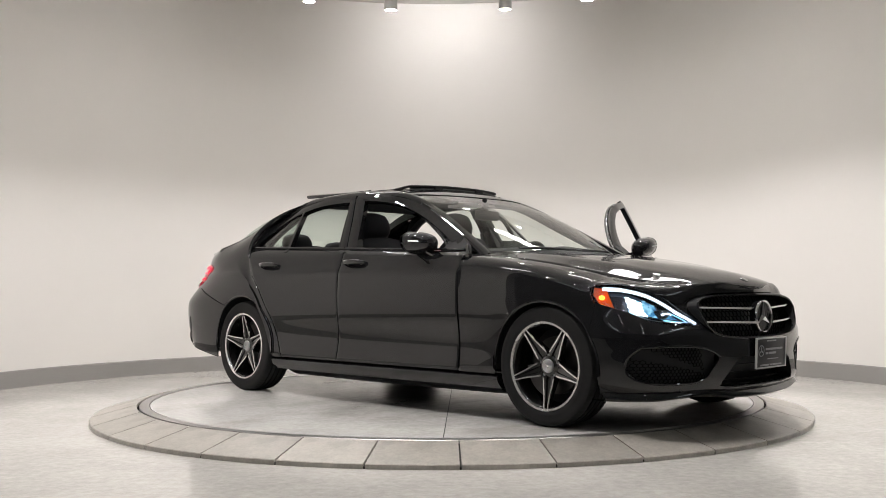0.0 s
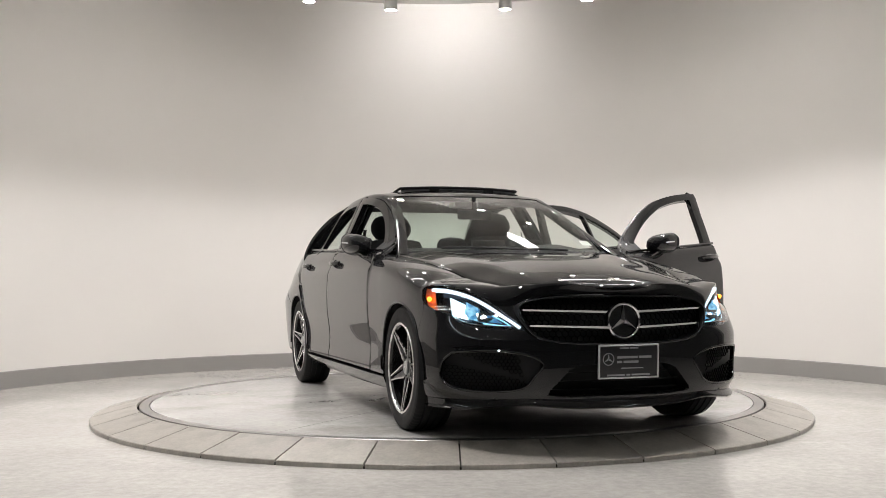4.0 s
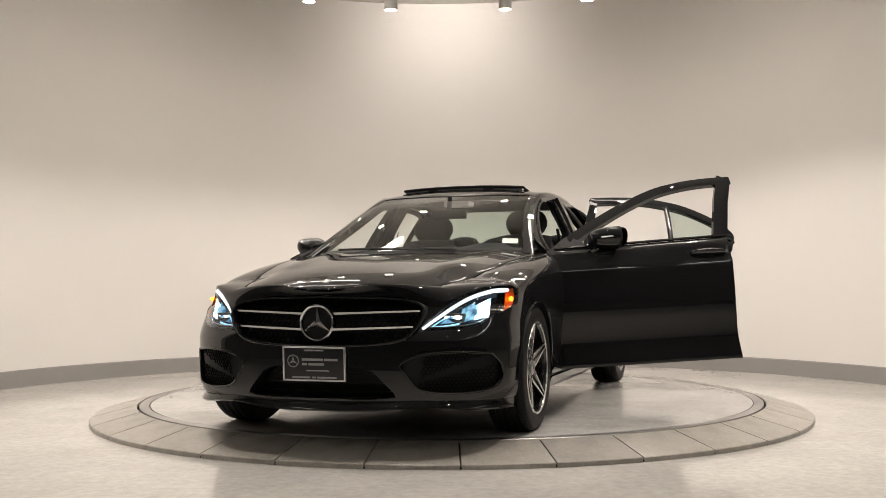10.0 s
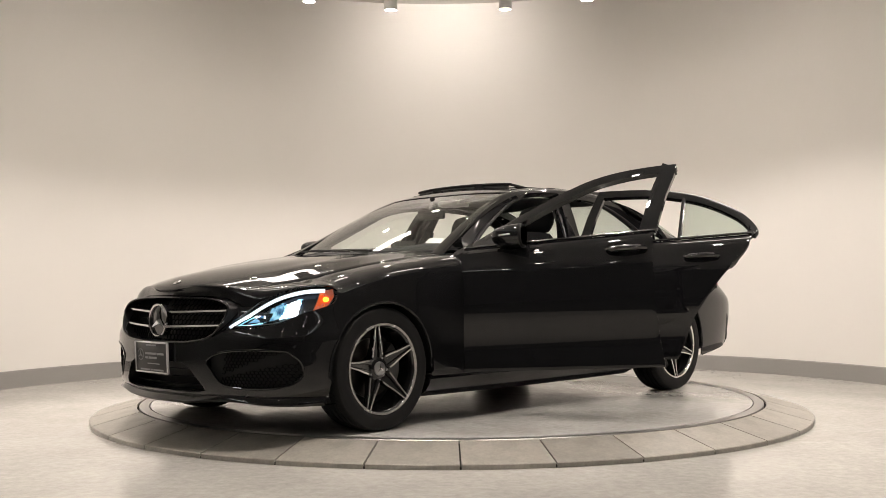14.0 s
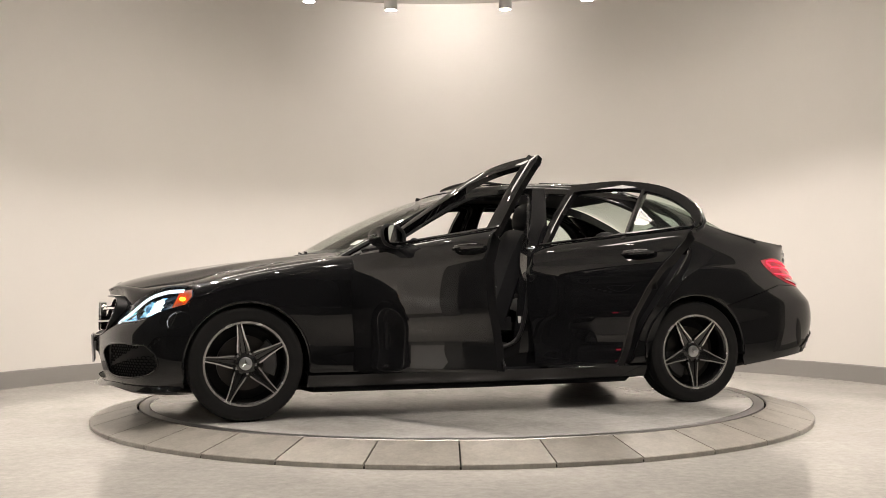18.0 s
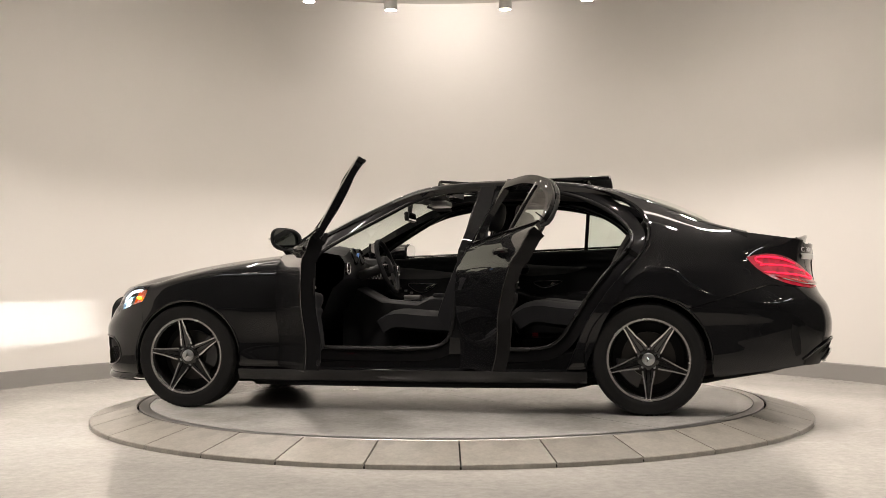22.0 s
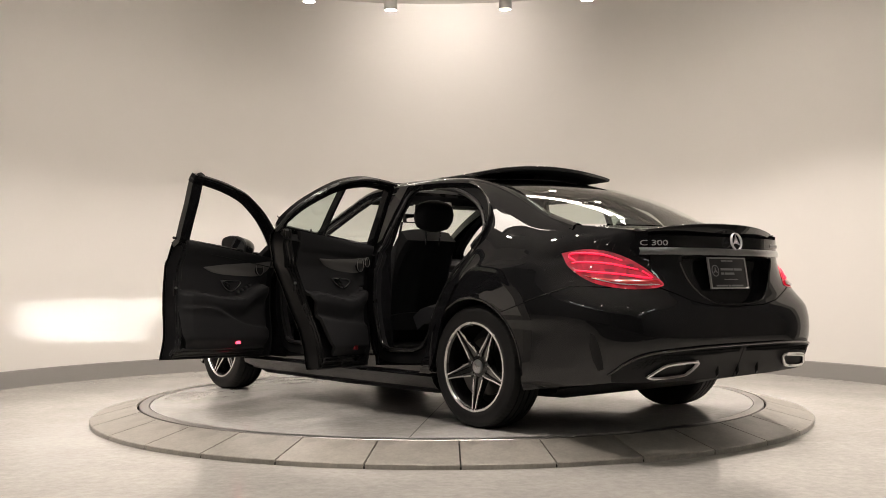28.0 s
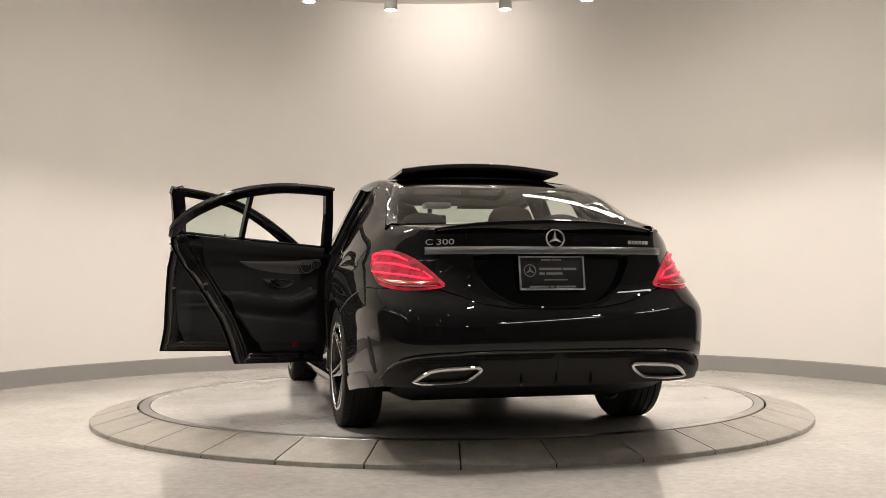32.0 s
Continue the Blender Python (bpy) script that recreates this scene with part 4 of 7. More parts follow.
hl_ring = [front_at(*p) for p in resample(spline(HL + [HL[0]], 72), 72)[:-1]]
bm = bmesh.new()
back_wall(bm, [p + Vector((-0.003, -0.003, 0)) for p in hl_ring], Vector((-0.13, -0.07, 0.0)))
hb = both("headlamp", bm, M_GLOSS, car, "lit headlamp with a blue-white glow")
top_edge = spline([fx(1.775, 0.733), fy(0.775, 0.728), fy(0.70, 0.702), fy(0.62, 0.652), fy(0.55, 0.594), fy(0.505, 0.553)], 40)
DAY = [front_at(*p) + Vector((-0.022, -0.012, -0.004)) for p in top_edge]
C_HL = lamp_y(0.67, 0.645)
for side_i, hob in enumerate(hb):
    sg = 1 if side_i == 0 else -1
    S = Matrix.Diagonal((1, sg, 1, 1))

    def sub(name, b, mats, label=""):
        bmesh.ops.transform(b, verts=b.verts, matrix=S)
        return part(name, b, mats, hob, label)

    b = bmesh.new()
    tube(b, DAY, [0.0105 * (1 - 0.3 * i / 40) for i in range(41)], 8)
    sub("daylight_strip", b, M_DAY, "glowing white light strip")
    # the lit cluster: upright facets of a stepped reflector round a projector
    for y0, y1, z0, z1, mt, lab in ((0.718, 0.776, 0.585, 0.690, M_HEADOPTIC, "bright blue-white main beam"), (0.662, 0.716, 0.572, 0.672, M_SIDEOPTIC, "pale blue lit reflector")):
        b = bmesh.new()
        nu, nv = 9, 7
        rows = []
        for i in range(nu + 1):
            k = i / nu
            lo_, hi_ = z0 + 0.018 * k, z1 - 0.035 * (1 - k)
            rows.append([lamp_y(y0 + (y1 - y0) * k, lo_ + (hi_ - lo_) * j / nv) + Vector((-0.042 + 0.010 * ((i + j) % 2) + 0.006 * (i % 3), -0.02, 0)) for j in range(nv + 1)])
        grid(b, rows)
        sub("lit_cluster", b, mt, lab)
    b = bmesh.new()
    c = lamp_y(0.705, 0.622) + Vector((-0.03, -0.02, 0))
    lathe(b, [(0.0, 0.016), (0.016, 0.013), (0.026, 0.003), (0.03, -0.008)], 24, Matrix.Translation(c) @ Vector((0.93, 0.36, 0)).to_track_quat("Z", "Y").to_matrix().to_4x4())
    sub("projector_lens", b, M_SIDEOPTIC, "pale blue projector lens")
    # beam unit: a tiny bright source deep in a slotted black box, which cuts the beam off level
    ys, zs, ln = 0.615, 0.607, 0.06
    xs = lamp_y(ys, 0.60).x - 0.035 - ln
    b = bmesh.new()
    box(b, xs - 0.002, xs, ys - 0.006, ys + 0.006, zs - 0.002, zs)
    sub("beam_source", b, M_BEAM, "intense white beam source")
    b = bmesh.new()
    box(b, xs - 0.008, xs + ln, ys - 0.046, ys + 0.046, zs, zs + 0.012)
    box(b, xs - 0.008, xs + ln, ys - 0.046, ys + 0.046, zs - 0.030, zs - 0.0125)
    box(b, xs - 0.008, xs - 0.004, ys - 0.046, ys + 0.046, zs - 0.02, zs + 0.006)
    for k in (-1, 1):
        box(b, xs - 0.008, xs + ln, ys + k * 0.0455 - 0.002, ys + k * 0.0455 + 0.002, zs - 0.02, zs + 0.006)
    sub("beam_box", b, M_MATT, "slotted black beam housing")
    for pts_, rad in ((((0.545, 0.556), (0.60, 0.560), (0.66, 0.570)), 0.0045), (((0.545, 0.556), (0.575, 0.582), (0.612, 0.606)), 0.0035)):
        b = bmesh.new()
        tube(b, spline([lamp_y(y, z) + Vector((-0.030, -0.016, 0)) for y, z in pts_], 12), rad, 6)
        sub("light_blade", b, M_CYAN, "slim pale blue light blade")
    b = bmesh.new()
    q = [lamp_y(y, z) + Vector((-0.045, -0.02, 0)) for y, z in ((0.575, 0.568), (0.640, 0.576), (0.630, 0.612), (0.604, 0.596))]
    b.faces.new([b.verts.new(v) for v in q])
    sub("lamp_facet", b, M_SIDEOPTIC, "faint blue lit facet")
    b = bmesh.new()
    P = [[lamp_y(yy, z) + Vector((-0.075 - 0.01 * j, -0.04, 0)) for j, z in enumerate((0.57 + (yy - 0.52) * 0.6, 0.56 + (yy - 0.52) * 0.42, 0.545 + (yy - 0.52) * 0.15))] for yy in [0.80 - 0.03 * i for i in range(10)]]
    grid(b, P)
    sub("reflector", b, M_DIM, "dark glossy lamp reflector")
    b = bmesh.new()
    low = [lamp_y(y, z) + Vector((-0.03, -0.015, 0.012)) for y, z in ((0.775, 0.588), (0.72, 0.558), (0.62, 0.546), (0.53, 0.544))]
    tube(b, spline(low, 20), 0.003, 8)
    sub("lower_blade", b, M_CHROME)
    b = bmesh.new()
    am = [lamp_x(x, z) + Vector((-0.012, -0.014, 0)) for x, z in ((1.724, 0.738), (1.785, 0.728), (1.815, 0.670), (1.842, 0.618), (1.80, 0.628), (1.758, 0.658), (1.726, 0.70))]
    vs = [b.verts.new(p) for p in am]
    b.faces.new(vs)
    bmesh.ops.inset_region(b, faces=b.faces[:], thickness=0.006, depth=0.004)
    sub("amber_marker", b, M_AMBER, "amber side marker")
    b = bmesh.new()
    bmesh.ops.create_icosphere(b, subdivisions=2, radius=0.015, matrix=Matrix.Translation(lamp_x(1.772, 0.686) + Vector((-0.008, -0.006, 0))) @ Matrix.Diagonal((1.2, 0.7, 0.8, 1)))
    sub("amber_bulb", b, M_AMBERLIT, "lit amber bulb")
    b = bmesh.new()
    vs = [b.verts.new(p) for p in hl_ring]
    cv = b.verts.new(C_HL + Vector((0.004, 0.004, 0)))
    mid = [b.verts.new(p.lerp(lamp_y(0.67, 0.645), 0.5) + (lamp_y(0.67, 0.645) - INSIDE).normalized() * 0.008) for p in hl_ring]
    k = len(vs)
    for i in range(k):
        b.faces.new((vs[i], vs[(i + 1) % k], mid[(i + 1) % k], mid[i]))
        b.faces.new((mid[i], mid[(i + 1) % k], cv))
    cover = sub("lamp_cover", b, M_LENSCLEAR, "clear headlamp cover")
    cover.visible_shadow = False


# ---- rear wings with their pillars
ax, az, ar = ARCH_R
SEAM_R = [(-0.955, 0.262), (-1.0, 0.37), (-1.03, 0.45), (-1.065, 0.53), (-1.13, 0.625), (-1.20, 0.725), (-1.265, 0.80), (-1.325, 0.866), (-1.37, 0.915), (-1.395, 0.945)]
low_r = [rx(x, z) for x, z in [(-0.955, 0.262), (-1.055, 0.262)] + arc(ax, az, ar, -9, 128)]
bottom = low_r + [rx(-1.86, 0.680), rx(-2.08, 0.748), ry(0.76, 0.740), ry(0.55, 0.737)]
top = [rx(x, 0.945) for x in (-1.395, -1.5, -1.65, -1.8, -1.95)] + [ry(0.74, 0.952), ry(0.55, 0.965)]
bm = bmesh.new()
g = mapped(coons(bottom, top, [rx(x, z) for x, z in SEAM_R], [ry(0.55, 0.737), ry(0.55, 0.965)], 90, 16), rear_at)
for col in g:
    p = col[-1].copy()
    if p.x > -1.98:
        f = min(1.0, max(0.0, (-1.395 - p.x) / 0.585))
        xt = -1.0 - 0.98 * f
        q = Vector((xt, curve_at(RAIL_Y, xt), curve_at(RAIL_Z, xt)))
        cx = -1.60 * (1 - f) ** 2 + (1 - (1 - f) ** 2) * (p.x + xt) / 2
    else:
        w = min(1.0, (-1.98 - p.x) / 0.44)
        q = Vector((p.x, min(0.70 - 0.15 * w, p.y - 0.002), 1.056 - 0.056 * w))
        cx = p.x
    dz = q.z - p.z
    c1 = Vector((p.x + (cx - p.x) * 0.66, p.y - 0.30 * 0.40 * dz, p.z + 0.40 * dz))
    c2 = Vector((q.x + (cx - q.x) * 0.66, q.y + (p.y - q.y) * 0.36, q.z - 0.22 * dz))
    for k in range(1, 17):
        s = k / 16
        col.append(p * (1 - s) ** 3 + c1 * 3 * s * (1 - s) ** 2 + c2 * 3 * s * s * (1 - s) + q * s ** 3)
sheet(bm, relaxed(g, 50, 12), 0.01)
both("rear_wing", bm, M_PAINT, car)
bm = bmesh.new()
grid(bm, [[Vector((x + 0.004 * (k > 0), curve_at(Y_BY_Z, z) - 0.012 - 0.045 * k, z)) for k in range(4)] for x, z in resample(SEAM_R, 30)])
both("door_jamb", bm, M_JAMB, car)

# ---- boot lid
bm = bmesh.new()
P = []
for i in range(33):
    t = -1 + i / 16
    col = []
    for j in range(19):
        s = j / 18
        x = -1.93 - 0.11 * (1 - abs(t) ** 2) * (1 - s) * 0 - s * (0.475 - 0.11 * t * t)
        w = 0.695 - 0.145 * s
        z = 1.072 - 0.042 * s - 0.022 * t * t + 0.03 * max(0.0, (s - 0.72) / 0.28) ** 2 * (1 - 0.55 * abs(t) ** 3)
        col.append(Vector((x, t * w, z)))
    e = col[-1]
    col += [e + Vector((-0.010, 0, -0.004)), e + Vector((-0.008, 0, -0.016)), Vector((max(e.x + 0.006, tail(abs(e.y), 0.985).x + 0.0), e.y, 0.995 - 0.012 * t * t))]
    P.append(col)
sheet(bm, P, 0.01, centre=Vector((-2.1, 0, 0.5)))
boot = part("boot_lid", bm, M_PAINT, car)
PLATE_BAY = [(0.0, 0.900), (0.30, 0.898), (0.385, 0.888), (0.375, 0.83), (0.32, 0.74), (0.22, 0.672), (0.10, 0.652), (0.0, 0.650)]
bot = [ry(0.548, 0.740), ry(0.47, 0.712), ry(0.36, 0.672), ry(0.22, 0.648), ry(0.0, 0.642)]
P = mapped(coons(bot, [ry(0.548 * (1 - k / 8), 0.99) for k in range(9)], [bot[0], ry(0.548, 0.99)], [bot[-1], ry(0, 0.99)], 60, 34), rear_at)
bm = shell_with_holes(P, [PLATE_BAY], 0.008, "x")
part("boot_face", bm, M_PAINT, boot)
half = resample(spline(PLATE_BAY, 60), 60)
ring = [tail(p[0], p[1]) for p in half]
full = ring + [Vector((p.x, -p.y, p.z)) for p in ring[-2:0:-1]]
bm = bmesh.new()
back_wall(bm, full, Vector((0.055, 0, 0)))
part("plate_bay", bm, M_PAINT, boot)
bm = bmesh.new()
ring_bar(bm, full, 0.006, 6)
part("bay_edge", bm, M_PAINT, boot)
bm = bmesh.new()
P = []
for i in range(61):
    y = -0.592 + 1.184 * i / 60
    p = tail(abs(y), 0.915)
    b = Vector((p.x, y, 0))
    h = 0.017
    P.append([b + Vector((0.01, 0, 0.915 - h)), b + Vector((-0.008, 0, 0.915 - h)), b + Vector((-0.012, 0, 0.917)), b + Vector((-0.006, 0, 0.915 + h)), b + Vector((0.01, 0, 0.915 + h))])
grid(bm, P)
part("boot_strip", bm, M_SATIN, boot, "wide chrome strip over the rear plate")
plate(boot, Matrix.Translation((-2.392, 0.0, 0.808)) @ FACE_REAR @ pose(0, 0, 0, -9), 0.315, 0.155, "rear_plate")
round_badge(boot, Matrix.Translation((-2.442, 0.0, 0.968)) @ FACE_REAR @ pose(0, 0, 0, -8), 0.046, "boot_badge", M_LETTER)


def lettering(text, size, m, parent, name, mat):
    cu = bpy.data.curves.new(name, "FONT")
    cu.body, cu.size, cu.extrude, cu.align_x = text, size, 0.0015, "CENTER"
    cu.materials.append(mat)
    ob = new(name, cu)
    me = bpy.data.meshes.new_from_object(ob)
    bpy.data.objects.remove(ob)
    ob = new(name, me)
    ob.parent = parent
    ob.matrix_basis = m
    return ob


tx = tail(0.36, 0.955).x - 0.008
for txt, yy in (("C", 0.574), ("300", 0.507)):
    slope = math.degrees(math.atan2(tail(yy + 0.03, 0.955).x - tail(yy - 0.03, 0.955).x, 0.06))
    lettering(txt, 0.047, Matrix.Translation((tail(yy, 0.955).x - 0.010, yy, 0.942)) @ pose(0, 0, 0, 0, 0, -slope) @ FACE_REAR @ pose(0, 0, 0, -4) @ Matrix.Diagonal((1.25, 0.8, 1, 1)), boot, "model_lettering", M_LETTER)
for k in range(6):
    bm = bmesh.new()
    yk = -0.505 + 0.021 * k
    box(bm, tail(-yk, 0.955).x - 0.008, tail(-yk, 0.955).x - 0.003, yk, yk + 0.015, 0.946, 0.963, 0.002)
    part("trim_lettering", bm, M_LETTER, boot)

# ---- rear bumper
left = [rx(-1.785, 0.225)] + [rx(x, z) for x, z in arc(ax, az, ar, 194, 128, 14)][1:]
top = [low_r[-1], rx(-1.86, 0.676), rx(-2.08, 0.744), ry(0.76, 0.736), ry(0.55, 0.733), ry(0.47, 0.708), ry(0.36, 0.668), ry(0.22, 0.644), ry(0.0, 0.638)]
bot = [rx(-1.785, 0.225), rx(-2.05, 0.262), ry(0.78, 0.290), ry(0.6, 0.292), ry(0.3, 0.285), ry(0.0, 0.282)]
bm = shell_with_holes(mapped(coons(bot, top, left, [bot[-1], top[-1]], 100, 34), rear_at), [], 0.008, "x")
part("rear_bumper", bm, M_PAINT, car, "", True, 50)


def raised(bm, bottom, top, nu, nv, fn, thick=0.006, lift=0.006):
    return sheet(bm, mapped(coons(bottom, top, [bottom[0], top[0]], [bottom[-1], top[-1]], nu, nv), fn), thick, lift)


bm = bmesh.new()
DIFF_T = [ry(0.79, 0.335), ry(0.745, 0.390), ry(0.66, 0.425), ry(0.4, 0.440), ry(0.0, 0.443)]
DIFF_B = [ry(0.78, 0.296), ry(0.7, 0.293), ry(0.5, 0.290), ry(0.3, 0.284), ry(0.0, 0.282)]
raised(bm, DIFF_B, DIFF_T, 50, 8, rear_at, 0.006, 0.006)
both("diffuser", bm, M_MATT, car, "matt black rear diffuser")
bm = bmesh.new()
honeycomb(bm, [(0.77, 0.345), (0.735, 0.382), (0.655, 0.418), (0.4, 0.433), (0.02, 0.436), (0.02, 0.408), (0.4, 0.404), (0.62, 0.388), (0.70, 0.36)], tail, 0.022, 0.0022, Vector((-0.010, 0, 0)), 0.8)
both("diffuser_mesh", bm, M_GLOSS, car)
bm = bmesh.new()
tube(bm, [tail(y, z) + Vector((-0.010, 0, 0)) for y, z in [(p[0], p[1]) for p in spline([(0.80, 0.325), (0.755, 0.392), (0.665, 0.430), (0.4, 0.446), (0.0, 0.449)], 40)]], 0.006, 6)
both("diffuser_edge", bm, M_GLOSS, car)
for y in (-0.17, 0.0, 0.17):
    bm = bmesh.new()
    p = tail(abs(y), 0.34)
    vs = [bm.verts.new(Vector((p.x, y, 0)) + Vector(o)) for o in ((0.01, -0.005, 0.375), (-0.010, -0.003, 0.370), (-0.012, -0.003, 0.305), (0.0, -0.005, 0.290), (0.01, 0.005, 0.375), (-0.010, 0.003, 0.370), (-0.012, 0.003, 0.305), (0.0, 0.005, 0.290))]
    for f in ((0, 1, 2, 3), (7, 6, 5, 4), (0, 4, 5, 1), (1, 5, 6, 2), (2, 6, 7, 3), (3, 7, 4, 0)):
        bm.faces.new([vs[i] for i in f])
    part("diffuser_fin", bm, M_GLOSS, car)
EXH = [(0.668, 0.318), (0.625, 0.350), (0.575, 0.371), (0.45, 0.379), (0.372, 0.378), (0.380, 0.356), (0.43, 0.323), (0.50, 0.315), (0.62, 0.311)]
ex_ring = [p + Vector((-0.020, 0, 0)) for p in loop_of(EXH, tail, 48)]
bm = bmesh.new()
ring_bar(bm, ex_ring, 0.010, 8)
ee = both("exhaust_tip", bm, M_CHROME, car, "chrome exhaust tailpipe trim")
for i, o in enumerate(ee):
    bm = bmesh.new()
    back_wall(bm, ex_ring, Vector((0.045, 0, 0)))
    bmesh.ops.transform(bm, verts=bm.verts, matrix=Matrix.Diagonal((1, -1 if i else 1, 1, 1)))
    part("exhaust_mouth", bm, M_MATT, o, "dark exhaust opening")
bm = bmesh.new()
SLIT = [rx(-2.235, 0.345), rx(-2.215, 0.40), rx(-2.205, 0.46), rx(-2.215, 0.525)]
SLIT2 = [rx(-2.262, 0.355), rx(-2.262, 0.41), rx(-2.255, 0.46), rx(-2.235, 0.515)]
raised(bm, SLIT, SLIT2, 12, 3, rear_at, 0.004, 0.004)
both("aero_slit", bm, M_MATT, car, "narrow matt black aero slit")
# ---- tail lamps
TL = [rx(-1.975, 0.908), rx(-2.05, 0.922), ry(0.735, 0.926), ry(0.68, 0.910), ry(0.60, 0.852), ry(0.522, 0.770), ry(0.518, 0.746), ry(0.62, 0.731), ry(0.72, 0.734), ry(0.785, 0.764), rx(-2.04, 0.835)]


def lens_fan(bm, ring, centre, lift, steps=4):
    """A shallow dome over a closed ring in the surface's plane."""
    rows = []
    for k in range(steps):
        f = k / steps
        rows.append([rear_at(*(p.lerp(centre, f))) + (rear_at(*p) - Vector((-1.5, 0, 0.7))).normalized() * (lift * (1 - (1 - f) ** 3) + 0.002) for p in ring])
    vs = grid(bm, rows, False, True)
    c = bm.verts.new(rear_at(*centre) + (rear_at(*centre) - Vector((-1.5, 0, 0.7))).normalized() * (lift + 0.002))
    k = len(vs[-1])
    for i in range(k):
        bm.faces.new((vs[-1][i], vs[-1][(i + 1) % k], c))
    return bm


tl_ring = resample(spline(TL + [TL[0]], 72), 72)[:-1]
tl_c = ry(0.70, 0.83)
bm = bmesh.new()
lens_fan(bm, tl_ring, tl_c, 0.012)
tls = both("tail_lamp", bm, M_TAILOPTIC, car, "lit red tail lamp")
bands = [[rx(-2.055, 0.868), rx(-2.02, 0.890), ry(0.765, 0.906), ry(0.71, 0.898), ry(0.655, 0.868)],
         [rx(-2.045, 0.858), ry(0.765, 0.862), ry(0.70, 0.852), ry(0.612, 0.824)],
         [rx(-2.07, 0.822), ry(0.765, 0.815), ry(0.68, 0.800), ry(0.575, 0.782), ry(0.568, 0.790), ry(0.598, 0.818)]]
for i, o in enumerate(tls):
    S = Matrix.Diagonal((1, -1 if i else 1, 1, 1))
    for bnd in bands:
        bm = bmesh.new()
        pts = [rear_at(*p) + (rear_at(*p) - Vector((-1.5, 0, 0.7))).normalized() * 0.0125 for p in spline(bnd, 24)]
        tube(bm, pts, [0.0062 * (0.55 + 0.45 * math.sin(math.pi * k / 24)) for k in range(25)], 6)
        bmesh.ops.transform(bm, verts=bm.verts, matrix=S)
        part("light_band", bm, M_REDLIT, o, "glowing red light band")
    bm = bmesh.new()
    raised(bm, [ry(0.775, 0.772), ry(0.72, 0.743), ry(0.62, 0.738), ry(0.532, 0.748)], [ry(0.785, 0.792), ry(0.73, 0.775), ry(0.62, 0.766), ry(0.545, 0.770)], 24, 3, rear_at, 0.004, 0.014)
    bmesh.ops.transform(bm, verts=bm.verts, matrix=S)
    part("lower_lens", bm, M_REDLENS, o, "dark red lower lens")
    bm = bmesh.new()
    pts = [rear_at(*p) + (rear_at(*p) - Vector((-1.5, 0, 0.7))).normalized() * 0.018 for p in spline([ry(0.775, 0.783), ry(0.72, 0.757), ry(0.62, 0.750), ry(0.545, 0.752)], 20)]
    tube(bm, pts, 0.0025, 6)
    bmesh.ops.transform(bm, verts=bm.verts, matrix=S)
    part("lens_line", bm, M_SATIN, o, "thin silver lens line")

# ---- roof, pillars and screens
ROOF_HOLE = (-0.62, -0.06, 0.42)


def roof_z(x, y):
    yr = curve_at(RAIL_Y, x)
    return curve_at(RAIL_Z, x) + 0.042 * (1 - min(1.0, abs(y) / yr) ** 2.2)


def roof_grid(drop, shrink):
    b = bmesh.new()
    xs_n, ys_n = 56, 44
    vs = []
    for i in range(xs_n + 1):
        s = i / xs_n
        row = []
        for j in range(ys_n + 1):
            t = -1 + 2 * j / ys_n
            xh, xe = 0.115 - 0.10 * t * t, -1.215 + 0.10 * t * t
            x = xh + (xe - xh) * s
            y = t * (curve_at(RAIL_Y, x) - shrink)
            row.append(b.verts.new((x, y, roof_z(x, y) - drop)))
        vs.append(row)
    for i in range(xs_n):
        for j in range(ys_n):
            c = (vs[i][j].co + vs[i + 1][j + 1].co) / 2
            if ROOF_HOLE[0] < c.x < ROOF_HOLE[1] and abs(c.y) < ROOF_HOLE[2]:
                continue
            b.faces.new((vs[i][j], vs[i + 1][j], vs[i + 1][j + 1], vs[i][j + 1]))
    bmesh.ops.delete(b, geom=[v for v in b.verts if not v.link_faces], context="VERTS")
    return b


roof = part("roof_panel", roof_grid(0.0, 0.0), M_PAINT, car)
part("headliner", roof_grid(0.035, 0.02), M_LINER, car, "dark cloth headliner")
bm = bmesh.new()
hx0, hx1, hy = ROOF_HOLE
hole = [(hx1, -hy), (hx1, hy), (hx0, hy), (hx0, -hy)]
hp = [Vector((x, y, 0)) for x, y in resample(hole + [hole[0]], 60)[:-1]]
grid(bm, [[Vector((p.x, p.y, roof_z(p.x, p.y) + dz)) for dz in (0.004, -0.02, -0.04)] for p in hp], True)
part("sunroof_frame", bm, M_SEAL, car)
for k in (-1, 1):
    bm = bmesh.new()
    P = []
    for i in range(71):
        x = -1.99 + 2.85 * i / 70
        y, z = curve_at(RAIL_Y, x), curve_at(RAIL_Z, x)
        f = 1 - 0.3 * max(0, (x - 0.1) / 0.7)
        P.append([Vector((x, k * (y - 0.045), z + 0.004)), Vector((x, k * (y - 0.012), z + 0.006)), Vector((x, k * (y + 0.012), z - 0.006)), Vector((x, k * (y + 0.022), z - 0.024)),
                  Vector((x, k * (y + 0.010), z - 0.052 * f)), Vector((x, k * (y - 0.05), z - 0.056 * f))])
    grid(bm, P, False, True)
    part("roof_rail", bm, M_PAINT, car)


